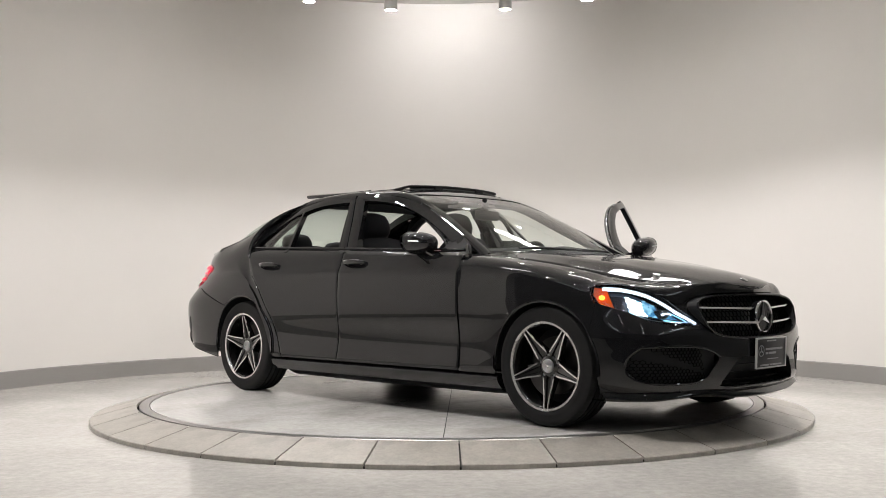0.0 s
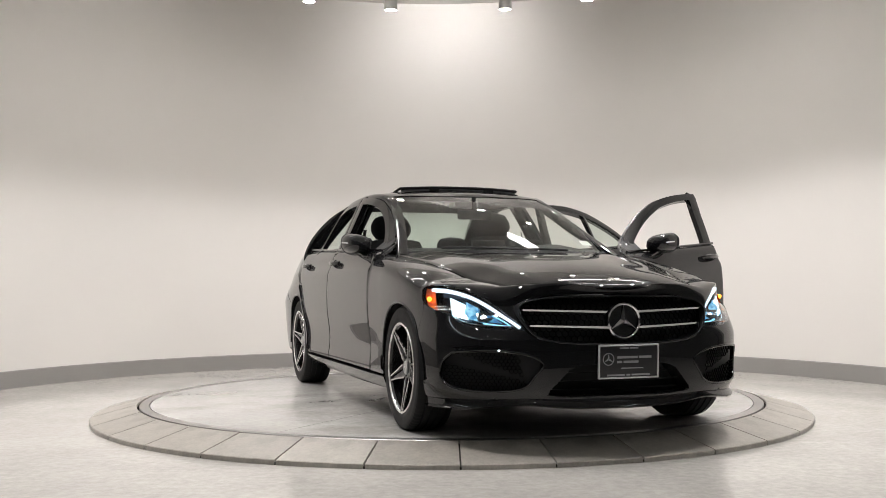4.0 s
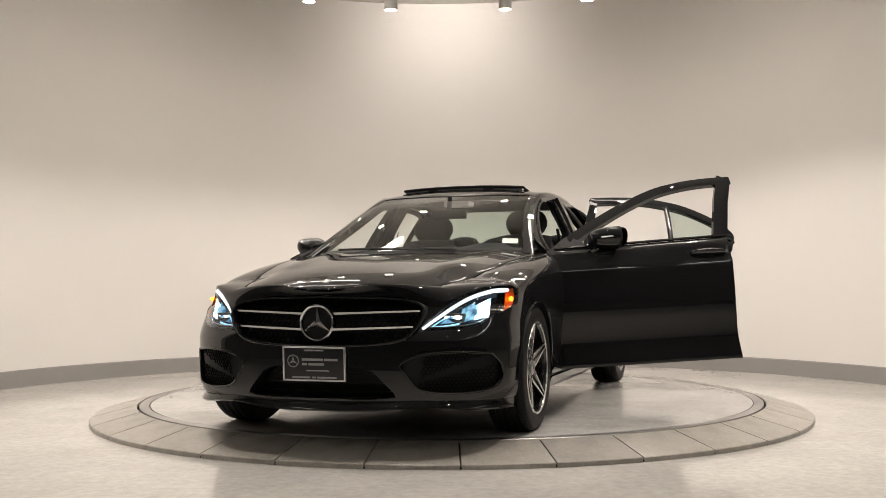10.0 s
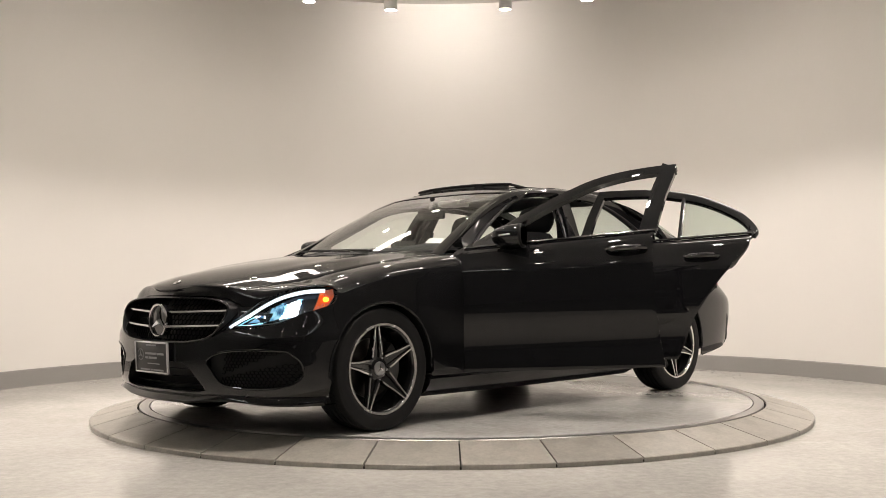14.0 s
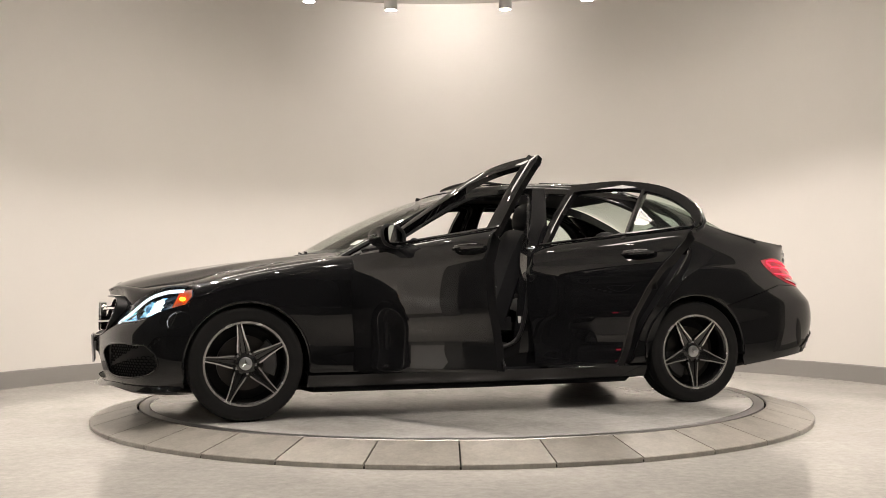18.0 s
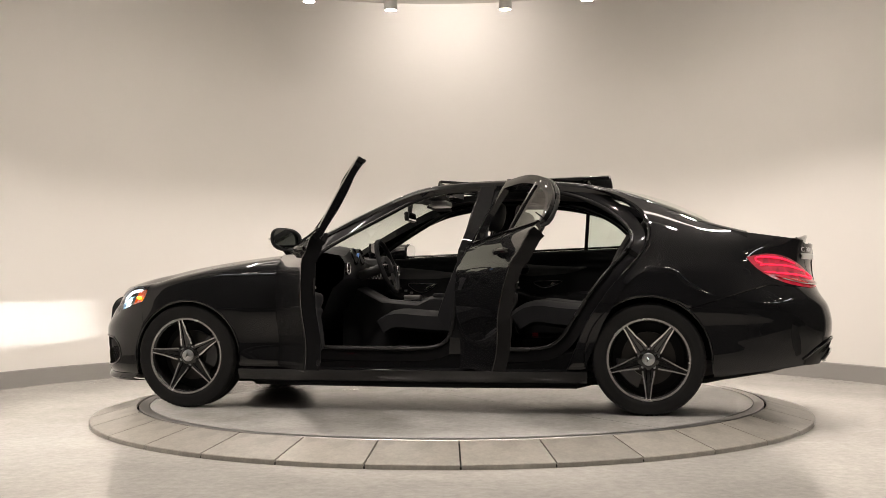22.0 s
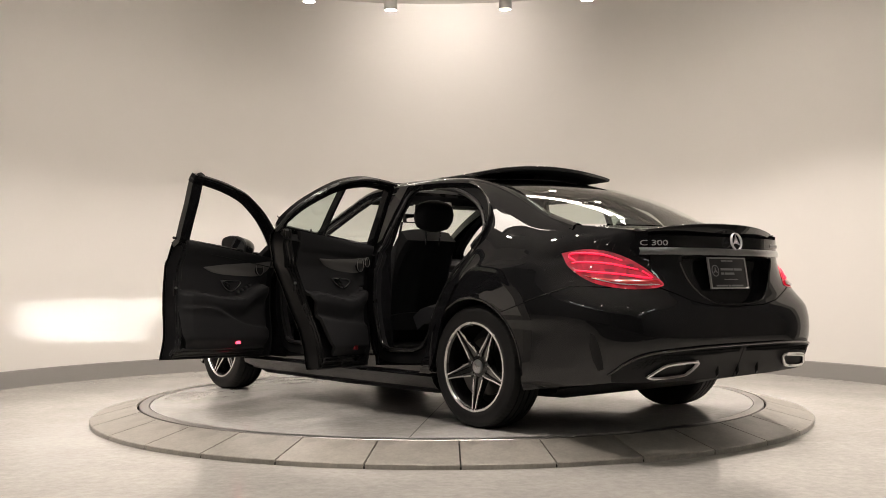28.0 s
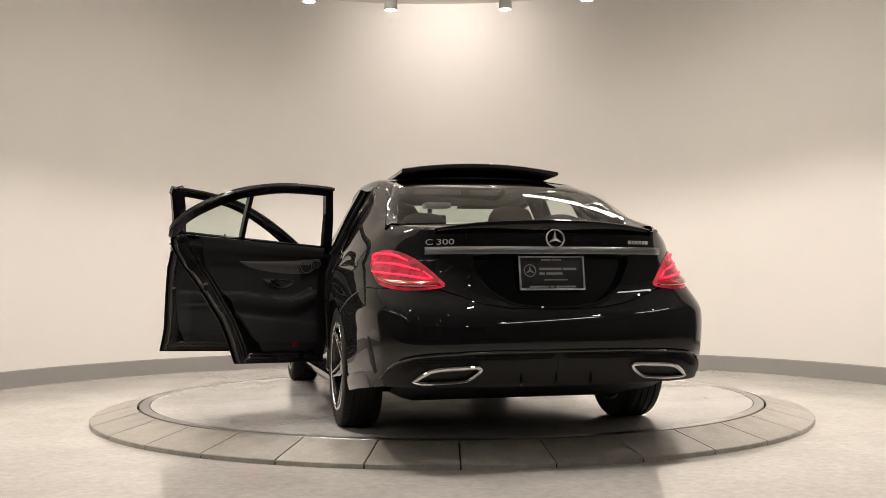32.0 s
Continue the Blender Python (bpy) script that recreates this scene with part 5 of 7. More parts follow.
def screen(name, top_x, base_x, base_z, y_top, y_base, bulge, mat, lab):
    b = bmesh.new()
    P = []
    for i in range(33):
        t = -1 + i / 16
        col = []
        for j in range(17):
            v = j / 16
            x = base_x(t) + (top_x(t) - base_x(t)) * v
            y = t * (y_base + (y_top - y_base) * v)
            zt = roof_z(top_x(t), t * y_top) - 0.004
            z = base_z(t) + (zt - base_z(t)) * v + bulge * math.sin(math.pi * v)
            col.append(Vector((x, y, z)))
        P.append(col)
    grid(b, P)
    ob = part(name, b, mat, car, lab, True, 0)
    ob.visible_shadow = False
    return P


WS = screen("windscreen", lambda t: 0.118 - 0.10 * t * t, lambda t: 1.0 - 0.235 * t * t, lambda t: 0.952 - 0.006 * t * t, 0.545, 0.71, 0.035, M_GLASS, "clear windscreen with bright reflections")
RW = screen("rear_window", lambda t: -1.218 + 0.10 * t * t, lambda t: -1.955 + 0.10 * t * t, lambda t: 1.075 - 0.010 * t * t, 0.495, 0.690, 0.050, M_TINT, "tinted rear window")
bm = bmesh.new()
grid(bm, [[Vector((p[0].x + 0.0, p[0].y, p[0].z + dz)) + Vector((dx, 0, 0)) for dx, dz in ((-0.12, 0.03), (0.0, 0.006), (0.03, -0.02))] for p in WS])
part("cowl", bm, M_MATT, car)
for k in (-1, 1):
    bm = bmesh.new()
    tube(bm, [Vector((0.985, 0.10 * k + 0.2, 0.962)), Vector((0.94, 0.10 * k - 0.15, 0.978)), Vector((0.90, 0.10 * k - 0.38, 0.976))], 0.007, 6)
    part("wiper", bm, M_MATT, car)
# raised sunroof panel and wind deflector
bm = bmesh.new()
P = []
for i in range(25):
    t = -1 + i / 12
    P.append([Vector((x, t * 0.478, 1.450 + 0.018 * (-0.455 - x) / 0.74 - 0.040 * t * t)) for x in [-0.455 - 0.74 * j / 20 for j in range(21)]])
sheet(bm, P, 0.016, centre=Vector((-0.9, 0, 0)), lip=0.004)
sr = part("sunroof_panel", bm, M_GLOSS, car, "black glass sunroof panel raised above the roof")
bm = bmesh.new()
P = [[Vector((q.x * 0.995 - 0.004, q.y * 0.985, q.z - 0.019)) for q in col] for col in P]
sheet(bm, P, 0.004, centre=Vector((-0.9, 0, 0)), lip=0.0)
part("sunroof_lining", bm, M_CARPET, sr, "dark cloth underside of the sunroof panel")
bm = bmesh.new()
P = []
for i in range(17):
    t = -1 + i / 8
    P.append([Vector((-1.06, t * 0.36, 1.43 - 0.012 * t * t)), Vector((-1.04, t * 0.36, 1.40)), Vector((-1.02, t * 0.36, roof_z(-1.02, t * 0.36) - 0.004))])
grid(bm, P)
part("sunroof_skirt", bm, M_SEAL, sr, "black rubber skirt")
for k in (-1, 1):
    bm = bmesh.new()
    grid(bm, [[Vector((x, k * 0.40, 1.43 - 0.0)), Vector((x, k * 0.40, roof_z(x, 0.40) - 0.004))] for x in [-0.55 - 0.08 * i for i in range(7)]])
    part("sunroof_side_skirt", bm, M_SEAL, sr, "black rubber skirt")
for k in (-1, 1):
    bm = bmesh.new()
    tube(bm, [Vector((-0.62, 0.40 * k, 1.395)), Vector((-1.02, 0.39 * k, 1.405))], 0.009, 6)
    part("lift_arm", bm, M_MATT, sr)
    bm = bmesh.new()
    box(bm, -1.02, -0.96, 0.34 * k - 0.02, 0.34 * k + 0.02, 1.37, 1.43, 0.006)
    part("lift_foot", bm, M_MATT, sr)
bm = bmesh.new()
top = [Vector((-0.075 - 0.05 * abs(t) ** 3, 0.43 * t, 1.432 - 0.010 * t * t)) for t in [-1 + i / 15 for i in range(31)]]
tube(bm, [Vector((-0.42, -0.425, 1.395))] + top + [Vector((-0.42, 0.425, 1.395))], 0.009, 8)
df = part("wind_deflector", bm, M_MATT, car, "raised black sunroof wind deflector")
bm = bmesh.new()
grid(bm, [[Vector((p.x, p.y * 0.985, p.z - 0.045 * k / 3)) for k in range(4)] for p in top])
part("deflector_net", bm, surface("grey_net", (0.10, 0.10, 0.10), 0.7, spread=0.3, big=30, fine=400), df, "fine grey net")
for y in (-0.2, 0.2):
    bm = bmesh.new()
    box(bm, -0.083, -0.067, y - 0.035, y + 0.035, 1.385, 1.432)
    part("net_brace", bm, M_MATT, df)
# ---- sills, pillars and underside
for k in (-1, 1):
    bm = bmesh.new()
    prof = [(0.795, 0.258), (0.868, 0.256), (0.884, 0.246), (0.872, 0.214), (0.842, 0.178), (0.70, 0.176), (0.70, 0.365), (0.772, 0.375), (0.792, 0.350)]
    P = []
    for i in range(41):
        x = 1.075 - 2.145 * i / 40
        w = 0.008 * math.sin(math.pi * i / 40)
        P.append([Vector((x, k * (y + (w if y > 0.8 else 0)), z)) for y, z in prof])
    vs = grid(bm, P, False, True)
    bm.faces.new(vs[0])
    bm.faces.new(vs[-1])
    part("side_sill", bm, M_PAINT, car)
    bm = bmesh.new()
    box(bm, 0.02, 0.42, k * 0.735 - 0.022, k * 0.735 + 0.022, 0.372, 0.381, 0.003)
    part("sill_plate", bm, M_SATIN, car, "brushed metal sill plate")
    bm = bmesh.new()
    grid(bm, [[Vector((x, k * y, z)) for x, y in ((x0, y0), (x1, y0), (x1, y1), (x0, y1))] for z, x0, x1, y0, y1 in ((0.34, -0.45, -0.24, 0.68, 0.80), (0.6, -0.43, -0.27, 0.69, 0.815), (0.96, -0.435, -0.30, 0.69, 0.805), (1.2, -0.475, -0.375, 0.62, 0.695), (1.38, -0.505, -0.42, 0.54, 0.60))], False, True)
    part("centre_pillar", bm, M_PAINT, car)
    bm = bmesh.new()
    box(bm, 0.74, 0.86, min(k * 0.66, k * 0.80), max(k * 0.66, k * 0.80), 0.34, 0.925, 0.02)
    part("hinge_pillar", bm, M_PAINT, car)
    bm = bmesh.new()
    box(bm, -0.30, -0.285, k * 0.76 - 0.03, k * 0.76 + 0.03, 0.66, 0.70, 0.004)
    part("door_striker", bm, M_SATIN, car)
    if k == 1:
        bm = bmesh.new()
        box(bm, -0.268, -0.262, 0.735, 0.775, 0.44, 0.56)
        bmesh.ops.rotate(bm, verts=bm.verts, cent=(-0.265, 0.75, 0.5), matrix=Matrix.Rotation(radians(4), 3, "Y"))
        part("pillar_sticker", bm, M_PAPER, car, "white printed pillar sticker")
    for cx, cz, rr in (ARCH_F, ARCH_R):
        bm = bmesh.new()
        lathe(bm, [(rr + 0.004, -0.02), (rr + 0.02, 0.2), (rr + 0.015, 0.36), (0.16, 0.36)], 40, Matrix.Translation((cx, 0.868 * k, cz)) @ pose(0, 0, 0, 90 * k) @ pose(0, 0, 0, 0, 0, 0 if k == 1 else 180), False, -5, 185)
        part("wheel_arch_liner", bm, M_CARPET, car)
        bm = bmesh.new()
        P = [[(front_at(*fx(x, z)) if cx > 0 else rear_at(*rx(x, z))) * 1.0 for x, z in ((cx + (rr + d) * math.cos(a), cz + (rr + d) * math.sin(a)),)][0] for d in (0.0,) for a in [radians(-8 + 190 * i / 40) for i in range(41)]]
        P = [Vector((p.x, k * (p.y - 0.004), p.z)) for p in P]
        tube(bm, P, 0.008, 6)
        part("arch_lip", bm, M_PAINT, car)
bm = bmesh.new()
P = [[Vector((x, y, z - (0.0 if abs(y) < w - 0.03 else -0.03))) for y in (-w, -w + 0.06, -0.3, 0.3, w - 0.06, w)] for x, w, z in ((2.08, 0.62, 0.19), (1.9, 0.66, 0.155), (1.72, 0.60, 0.14), (1.06, 0.60, 0.135), (1.02, 0.78, 0.135), (0.0, 0.79, 0.13), (-1.0, 0.78, 0.135), (-1.08, 0.60, 0.14), (-1.75, 0.60, 0.16), (-1.85, 0.68, 0.19), (-2.1, 0.70, 0.235), (-2.3, 0.66, 0.285))]
sheet(bm, P, 0.02, centre=Vector((0, 0, 3.0)), lip=0.0)
part("undertray", bm, M_MATT, car, "matt black underbody tray")
bm = bmesh.new()
box(bm, -2.2, -1.85, -0.55, 0.55, 0.33, 0.45, 0.05)
part("rear_silencer", bm, M_MATT, car)


# door openings: rounded frames with rubber seals
OPEN_FRONT = [(0.64, 0.42), (0.58, 0.382), (0.30, 0.372), (0.0, 0.370), (-0.17, 0.388), (-0.245, 0.45), (-0.28, 0.60), (-0.30, 0.80), (-0.325, 0.97), (-0.375, 1.22), (-0.40, 1.315), (-0.34, 1.345), (-0.15, 1.335), (0.02, 1.285), (0.18, 1.205), (0.37, 1.10), (0.52, 1.01), (0.60, 0.94), (0.645, 0.84), (0.66, 0.60)]
OPEN_REAR = [(-0.46, 0.45), (-0.49, 0.392), (-0.56, 0.374), (-0.70, 0.372), (-0.84, 0.388), (-0.93, 0.455), (-1.01, 0.58), (-1.10, 0.715), (-1.20, 0.84), (-1.29, 0.94), (-1.335, 1.015), (-1.315, 1.085), (-1.22, 1.18), (-1.10, 1.252), (-0.95, 1.308), (-0.78, 1.340), (-0.60, 1.348), (-0.515, 1.330), (-0.485, 1.25), (-0.45, 0.97), (-0.445, 0.80), (-0.45, 0.60)]
for outline in (OPEN_FRONT, OPEN_REAR):
    loop = resample(spline(outline + [outline[0]], 120), 120)[:-1]
    mid = sum((Vector(p) for p in loop), Vector((0, 0))) / len(loop)
    pts, outer, back = [], [], []
    for i, p in enumerate(loop):
        t = (loop[(i + 1) % 120] - loop[i - 1]).normalized()
        o = Vector((-t[1], t[0]))
        if o.dot(p - mid) < 0:
            o = -o
        y = side_at(p[0], p[1]).y - (0.088 if p[1] < 0.95 else 0.060)
        pts.append(Vector((p[0], y, p[1])))
        xo = p[0] + o[0] * 0.075
        zo = min(p[1] + o[1] * 0.075, curve_at(RAIL_Z, xo) - 0.034)
        outer.append(Vector((xo, min(y + 0.006, side_at(xo, zo).y - 0.035), zo)))
        back.append(Vector((p[0] + o[0] * 0.012, y - 0.05, p[1] + o[1] * 0.012)))
    bm = bmesh.new()
    grid(bm, [[a.lerp(c, 0.0), a.lerp(b, 0.5) + Vector((0, 0.004, 0)), b] for a, b, c in zip(pts, outer, back)], True)
    both("opening_flange", bm, M_JAMB, car)
    bm = bmesh.new()
    grid(bm, [[c, a] for a, c in zip(pts, back)], True)
    both("opening_trim", bm, M_SOFT, car)
    bm = bmesh.new()
    ring_bar(bm, [p + Vector((0, 0.006, 0)) for p in pts], 0.013, 8)
    both("opening_seal", bm, M_SEAL, car)


# ---- wheels
def wheel(m, outer):
    """A five-spoke alloy wheel; local z points outwards, the axle is the origin."""
    R = 0.326
    hub = new("wheel")
    hub.parent = car
    hub.matrix_basis = m
    b = bmesh.new()
    prof = [(0.232, -0.10), (0.262, -0.104), (0.295, -0.102), (0.312, -0.098), (0.322, -0.085)]
    for gx in (-0.055, -0.018, 0.018, 0.055):
        prof += [(R - 0.001, gx - 0.0045), (R - 0.008, gx - 0.003), (R - 0.008, gx + 0.003), (R - 0.001, gx + 0.0045)]
    prof += [(0.322, 0.085), (0.313, 0.098), (0.296, 0.1035), (0.290, 0.102), (0.264, 0.106), (0.245, 0.103), (0.236, 0.097), (0.232, 0.09)]
    cols, k = 216, len(prof)
    rows = []
    for i in range(cols):
        a = 2 * math.pi * i / cols
        cut = 0.003 if i % 3 == 0 else 0.0
        rows.append([Vector(((r - (cut if r > 0.312 and abs(h) > 0.057 else 0.0)) * math.cos(a), (r - (cut if r > 0.312 and abs(h) > 0.057 else 0.0)) * math.sin(a), h)) for r, h in prof])
    grid(b, rows, True, True)
    part("tyre", b, M_RUBBER, hub, "black low-profile tyre")
    b = bmesh.new()
    lathe(b, [(0.236, 0.096), (0.2375, 0.100), (0.229, 0.101), (0.2275, 0.094), (0.219, 0.085), (0.214, 0.03), (0.205, -0.05), (0.212, -0.095), (0.232, -0.10)], 72)
    part("rim", b, M_RIMBLACK, hub, "gloss black rim barrel")
    b = bmesh.new()
    lathe(b, [(0.2395, 0.0985), (0.2375, 0.1035), (0.2262, 0.1028), (0.2240, 0.098)], 72, None, True)
    part("rim_edge", b, M_RIMSILVER, hub, "bright machined rim edge")
    b = bmesh.new()
    lathe(b, [(0.0, 0.066), (0.05, 0.066), (0.062, 0.058), (0.070, 0.03), (0.07, 0.0), (0.0, 0.0)], 40)
    part("hub_centre", b, M_RIMBLACK, hub)
    b = bmesh.new()
    lathe(b, [(0.0, 0.078), (0.030, 0.078), (0.036, 0.074), (0.037, 0.060)], 32)
    cap = part("hub_cap", b, M_SATIN, hub, "silver hub cap")
    for k in range(3):
        b = bmesh.new()
        a = radians(90 + 120 * k)
        d, s = Vector((math.cos(a), math.sin(a), 0)), Vector((-math.sin(a), math.cos(a), 0))
        vs = [b.verts.new(v) for v in (Vector((0, 0, 0.083)), s * 0.005 + d * 0.004 + Vector((0, 0, 0.079)), d * 0.028 + Vector((0, 0, 0.079)), -s * 0.005 + d * 0.004 + Vector((0, 0, 0.079)))]
        b.faces.new((vs[0], vs[1], vs[2]))
        b.faces.new((vs[0], vs[2], vs[3]))
        part("cap_mark", b, M_CHROME, hub)
    for k in range(5):
        rot = Matrix.Rotation(radians(90 + 72 * k), 4, "Z")
        b = bmesh.new()
        sec = []
        for r, w, zt, zb in ((0.052, 0.034, 0.066, 0.02), (0.075, 0.0385, 0.068, 0.025), (0.10, 0.034, 0.073, 0.035), (0.15, 0.0235, 0.083, 0.05), (0.20, 0.0175, 0.092, 0.062), (0.229, 0.0140, 0.097, 0.07)):
            sec.append([rot @ Vector((r, -w, zb)), rot @ Vector((r, -w, zt)), rot @ Vector((r, -w * 0.42, zt - 0.001)), rot @ Vector((r, -w * 0.30, zt - 0.010)), rot @ Vector((r, w * 0.30, zt - 0.010)),
                        rot @ Vector((r, w * 0.42, zt - 0.001)), rot @ Vector((r, w, zt)), rot @ Vector((r, w, zb))])
        grid(b, sec, False, True)
        part("spoke", b, M_RIMBLACK, hub, "black star spoke", True, 30)
        for sg in (-1, 1):
            b = bmesh.new()
            P = []
            for r, w, zt, zb in ((0.068, 0.0385, 0.068, 0), (0.10, 0.034, 0.0735, 0), (0.15, 0.0235, 0.0835, 0), (0.20, 0.0175, 0.0925, 0), (0.229, 0.0140, 0.0975, 0)):
                P.append([rot @ Vector((r, sg * w * 1.01, zt - 0.006)), rot @ Vector((r, sg * w * 1.0, zt + 0.001)), rot @ Vector((r, sg * (w - 0.0062 - 0.0030 * (1 - (r - 0.068) / 0.16)), zt + 0.0012)), rot @ Vector((r, sg * (w - 0.0072 - 0.0030 * (1 - (r - 0.068) / 0.16)), zt - 0.004))])
            grid(b, P)
            part("spoke_edge", b, M_RIMSILVER, hub, "bright machined spoke edge")
        b = bmesh.new()
        a = radians(90 + 36 + 72 * k)
        lathe(b, [(0.0, 0.062), (0.0085, 0.062), (0.010, 0.050)], 10, Matrix.Translation((0.056 * math.cos(a), 0.056 * math.sin(a), 0)))
        part("wheel_bolt", b, M_SATIN, hub)
    b = bmesh.new()
    lathe(b, [(0.07, 0.0), (0.155, 0.0), (0.155, -0.025), (0.07, -0.025)], 48, None, True)
    part("brake_disc", b, M_DISCBRAKE, hub, "worn iron brake disc")
    b = bmesh.new()
    lathe(b, [(0.06, -0.045), (0.206, -0.045), (0.206, -0.050), (0.06, -0.050)], 48, None, True)
    part("brake_shield", b, M_MATT, hub, "dark brake shield")
    b = bmesh.new()
    lathe(b, [(0.105, 0.026), (0.175, 0.030), (0.185, 0.0), (0.175, -0.045), (0.105, -0.045)], 14, None, True, outer[0], outer[1])
    part("brake_caliper", b, M_CALIPER, hub, "grey brake caliper")
    return hub


YW = 0.784
for x, z in ((1.42, 0.3225), (-1.42, 0.3225)):
    for k in (1, -1):
        m = Matrix.Translation((x, YW * k, z)) @ (Matrix(((-1, 0, 0, 0), (0, 0, 1, 0), (0, 1, 0, 0), (0, 0, 0, 1))) if k == 1 else Matrix(((1, 0, 0, 0), (0, 0, -1, 0), (0, 1, 0, 0), (0, 0, 0, 1))))
        spin = {(1.42, 1): 10, (1.42, -1): 37, (-1.42, 1): 35, (-1.42, -1): 3}[(x, k)]
        # caliper towards the car's middle on the front axle, forward of it on the rear
        wheel(m @ pose(0, 0, 0, 0, 0, spin), (-35, 35) if (x > 0) == (k == 1) else (145, 215))


# ---- doors: each is its painted shell, with its fittings as pieces of it
def door_shell(bottom, top, left, right, nu, nv, thick):
    b = bmesh.new()
    g = coons(bottom, top, left, right, nu, nv)
    P = mapped(g, side_at)
    sheet(b, P, 0.0025, lip=0.0012)
    # body of the door behind the skin
    c = sum((p for col in g for p in col), Vector((0, 0))) / (len(g) * len(g[0]))
    R = mapped([[c + (p - c) * 0.97 for p in col] for col in g], side_at)
    N = normals(R, INSIDE)
    Q = [[R[i][j] - N[i][j] * 0.0032 for j in range(len(R[0]))] for i in range(len(R))]
    b2 = bmesh.new()
    sheet(b2, Q, thick, lip=0.006)
    return b, b2, g


def card_at(off):
    def f(x, z):
        p = side_at(x, min(z, belt_z(x) - 0.022))
        return Vector((x, p.y - off, z))
    return f


FD = dict(bottom=[(0.775, 0.266), (-0.338, 0.266)], left=[(0.775, 0.266), (0.786, 0.6), (0.792, belt_z(0.79) - 0.004)], right=[(-0.338, 0.266), (-0.318, 0.42), (-0.306, 0.6), (-0.303, 0.8), (-0.306, belt_z(-0.31) - 0.004)])
FD["top"] = [FD["left"][-1], (0.4, belt_z(0.4) - 0.004), (0.0, belt_z(0) - 0.004), FD["right"][-1]]
RD = dict(bottom=[(-0.346, 0.266), (-0.947, 0.266)], left=[(-0.346, 0.266), (-0.326, 0.42), (-0.314, 0.6), (-0.311, 0.8), (-0.314, belt_z(-0.31) - 0.004)],
          right=[(-0.947, 0.266)] + [(x + 0.006, z) for x, z in SEAM_R[1:-1]] + [(-1.398, 0.955), (-1.425, belt_z(-1.42) - 0.004)])
RD["top"] = [RD["left"][-1], (-0.7, belt_z(-0.7) - 0.004), (-1.0, belt_z(-1.0) - 0.004), RD["right"][-1]]
FRONT_FRAME = [(0.815, 0.945), (0.60, 1.068), (0.33, 1.205), (0.15, 1.282), (0.02, 1.325), (-0.14, 1.354), (-0.30, 1.368), (-0.436, 1.372)]
REAR_FRAME = [(-0.455, 1.372), (-0.60, 1.372), (-0.80, 1.364), (-0.97, 1.338), (-1.12, 1.300), (-1.25, 1.245), (-1.37, 1.172), (-1.435, 1.105), (-1.452, 1.068), (-1.445, 1.038), (-1.415, 1.022)]


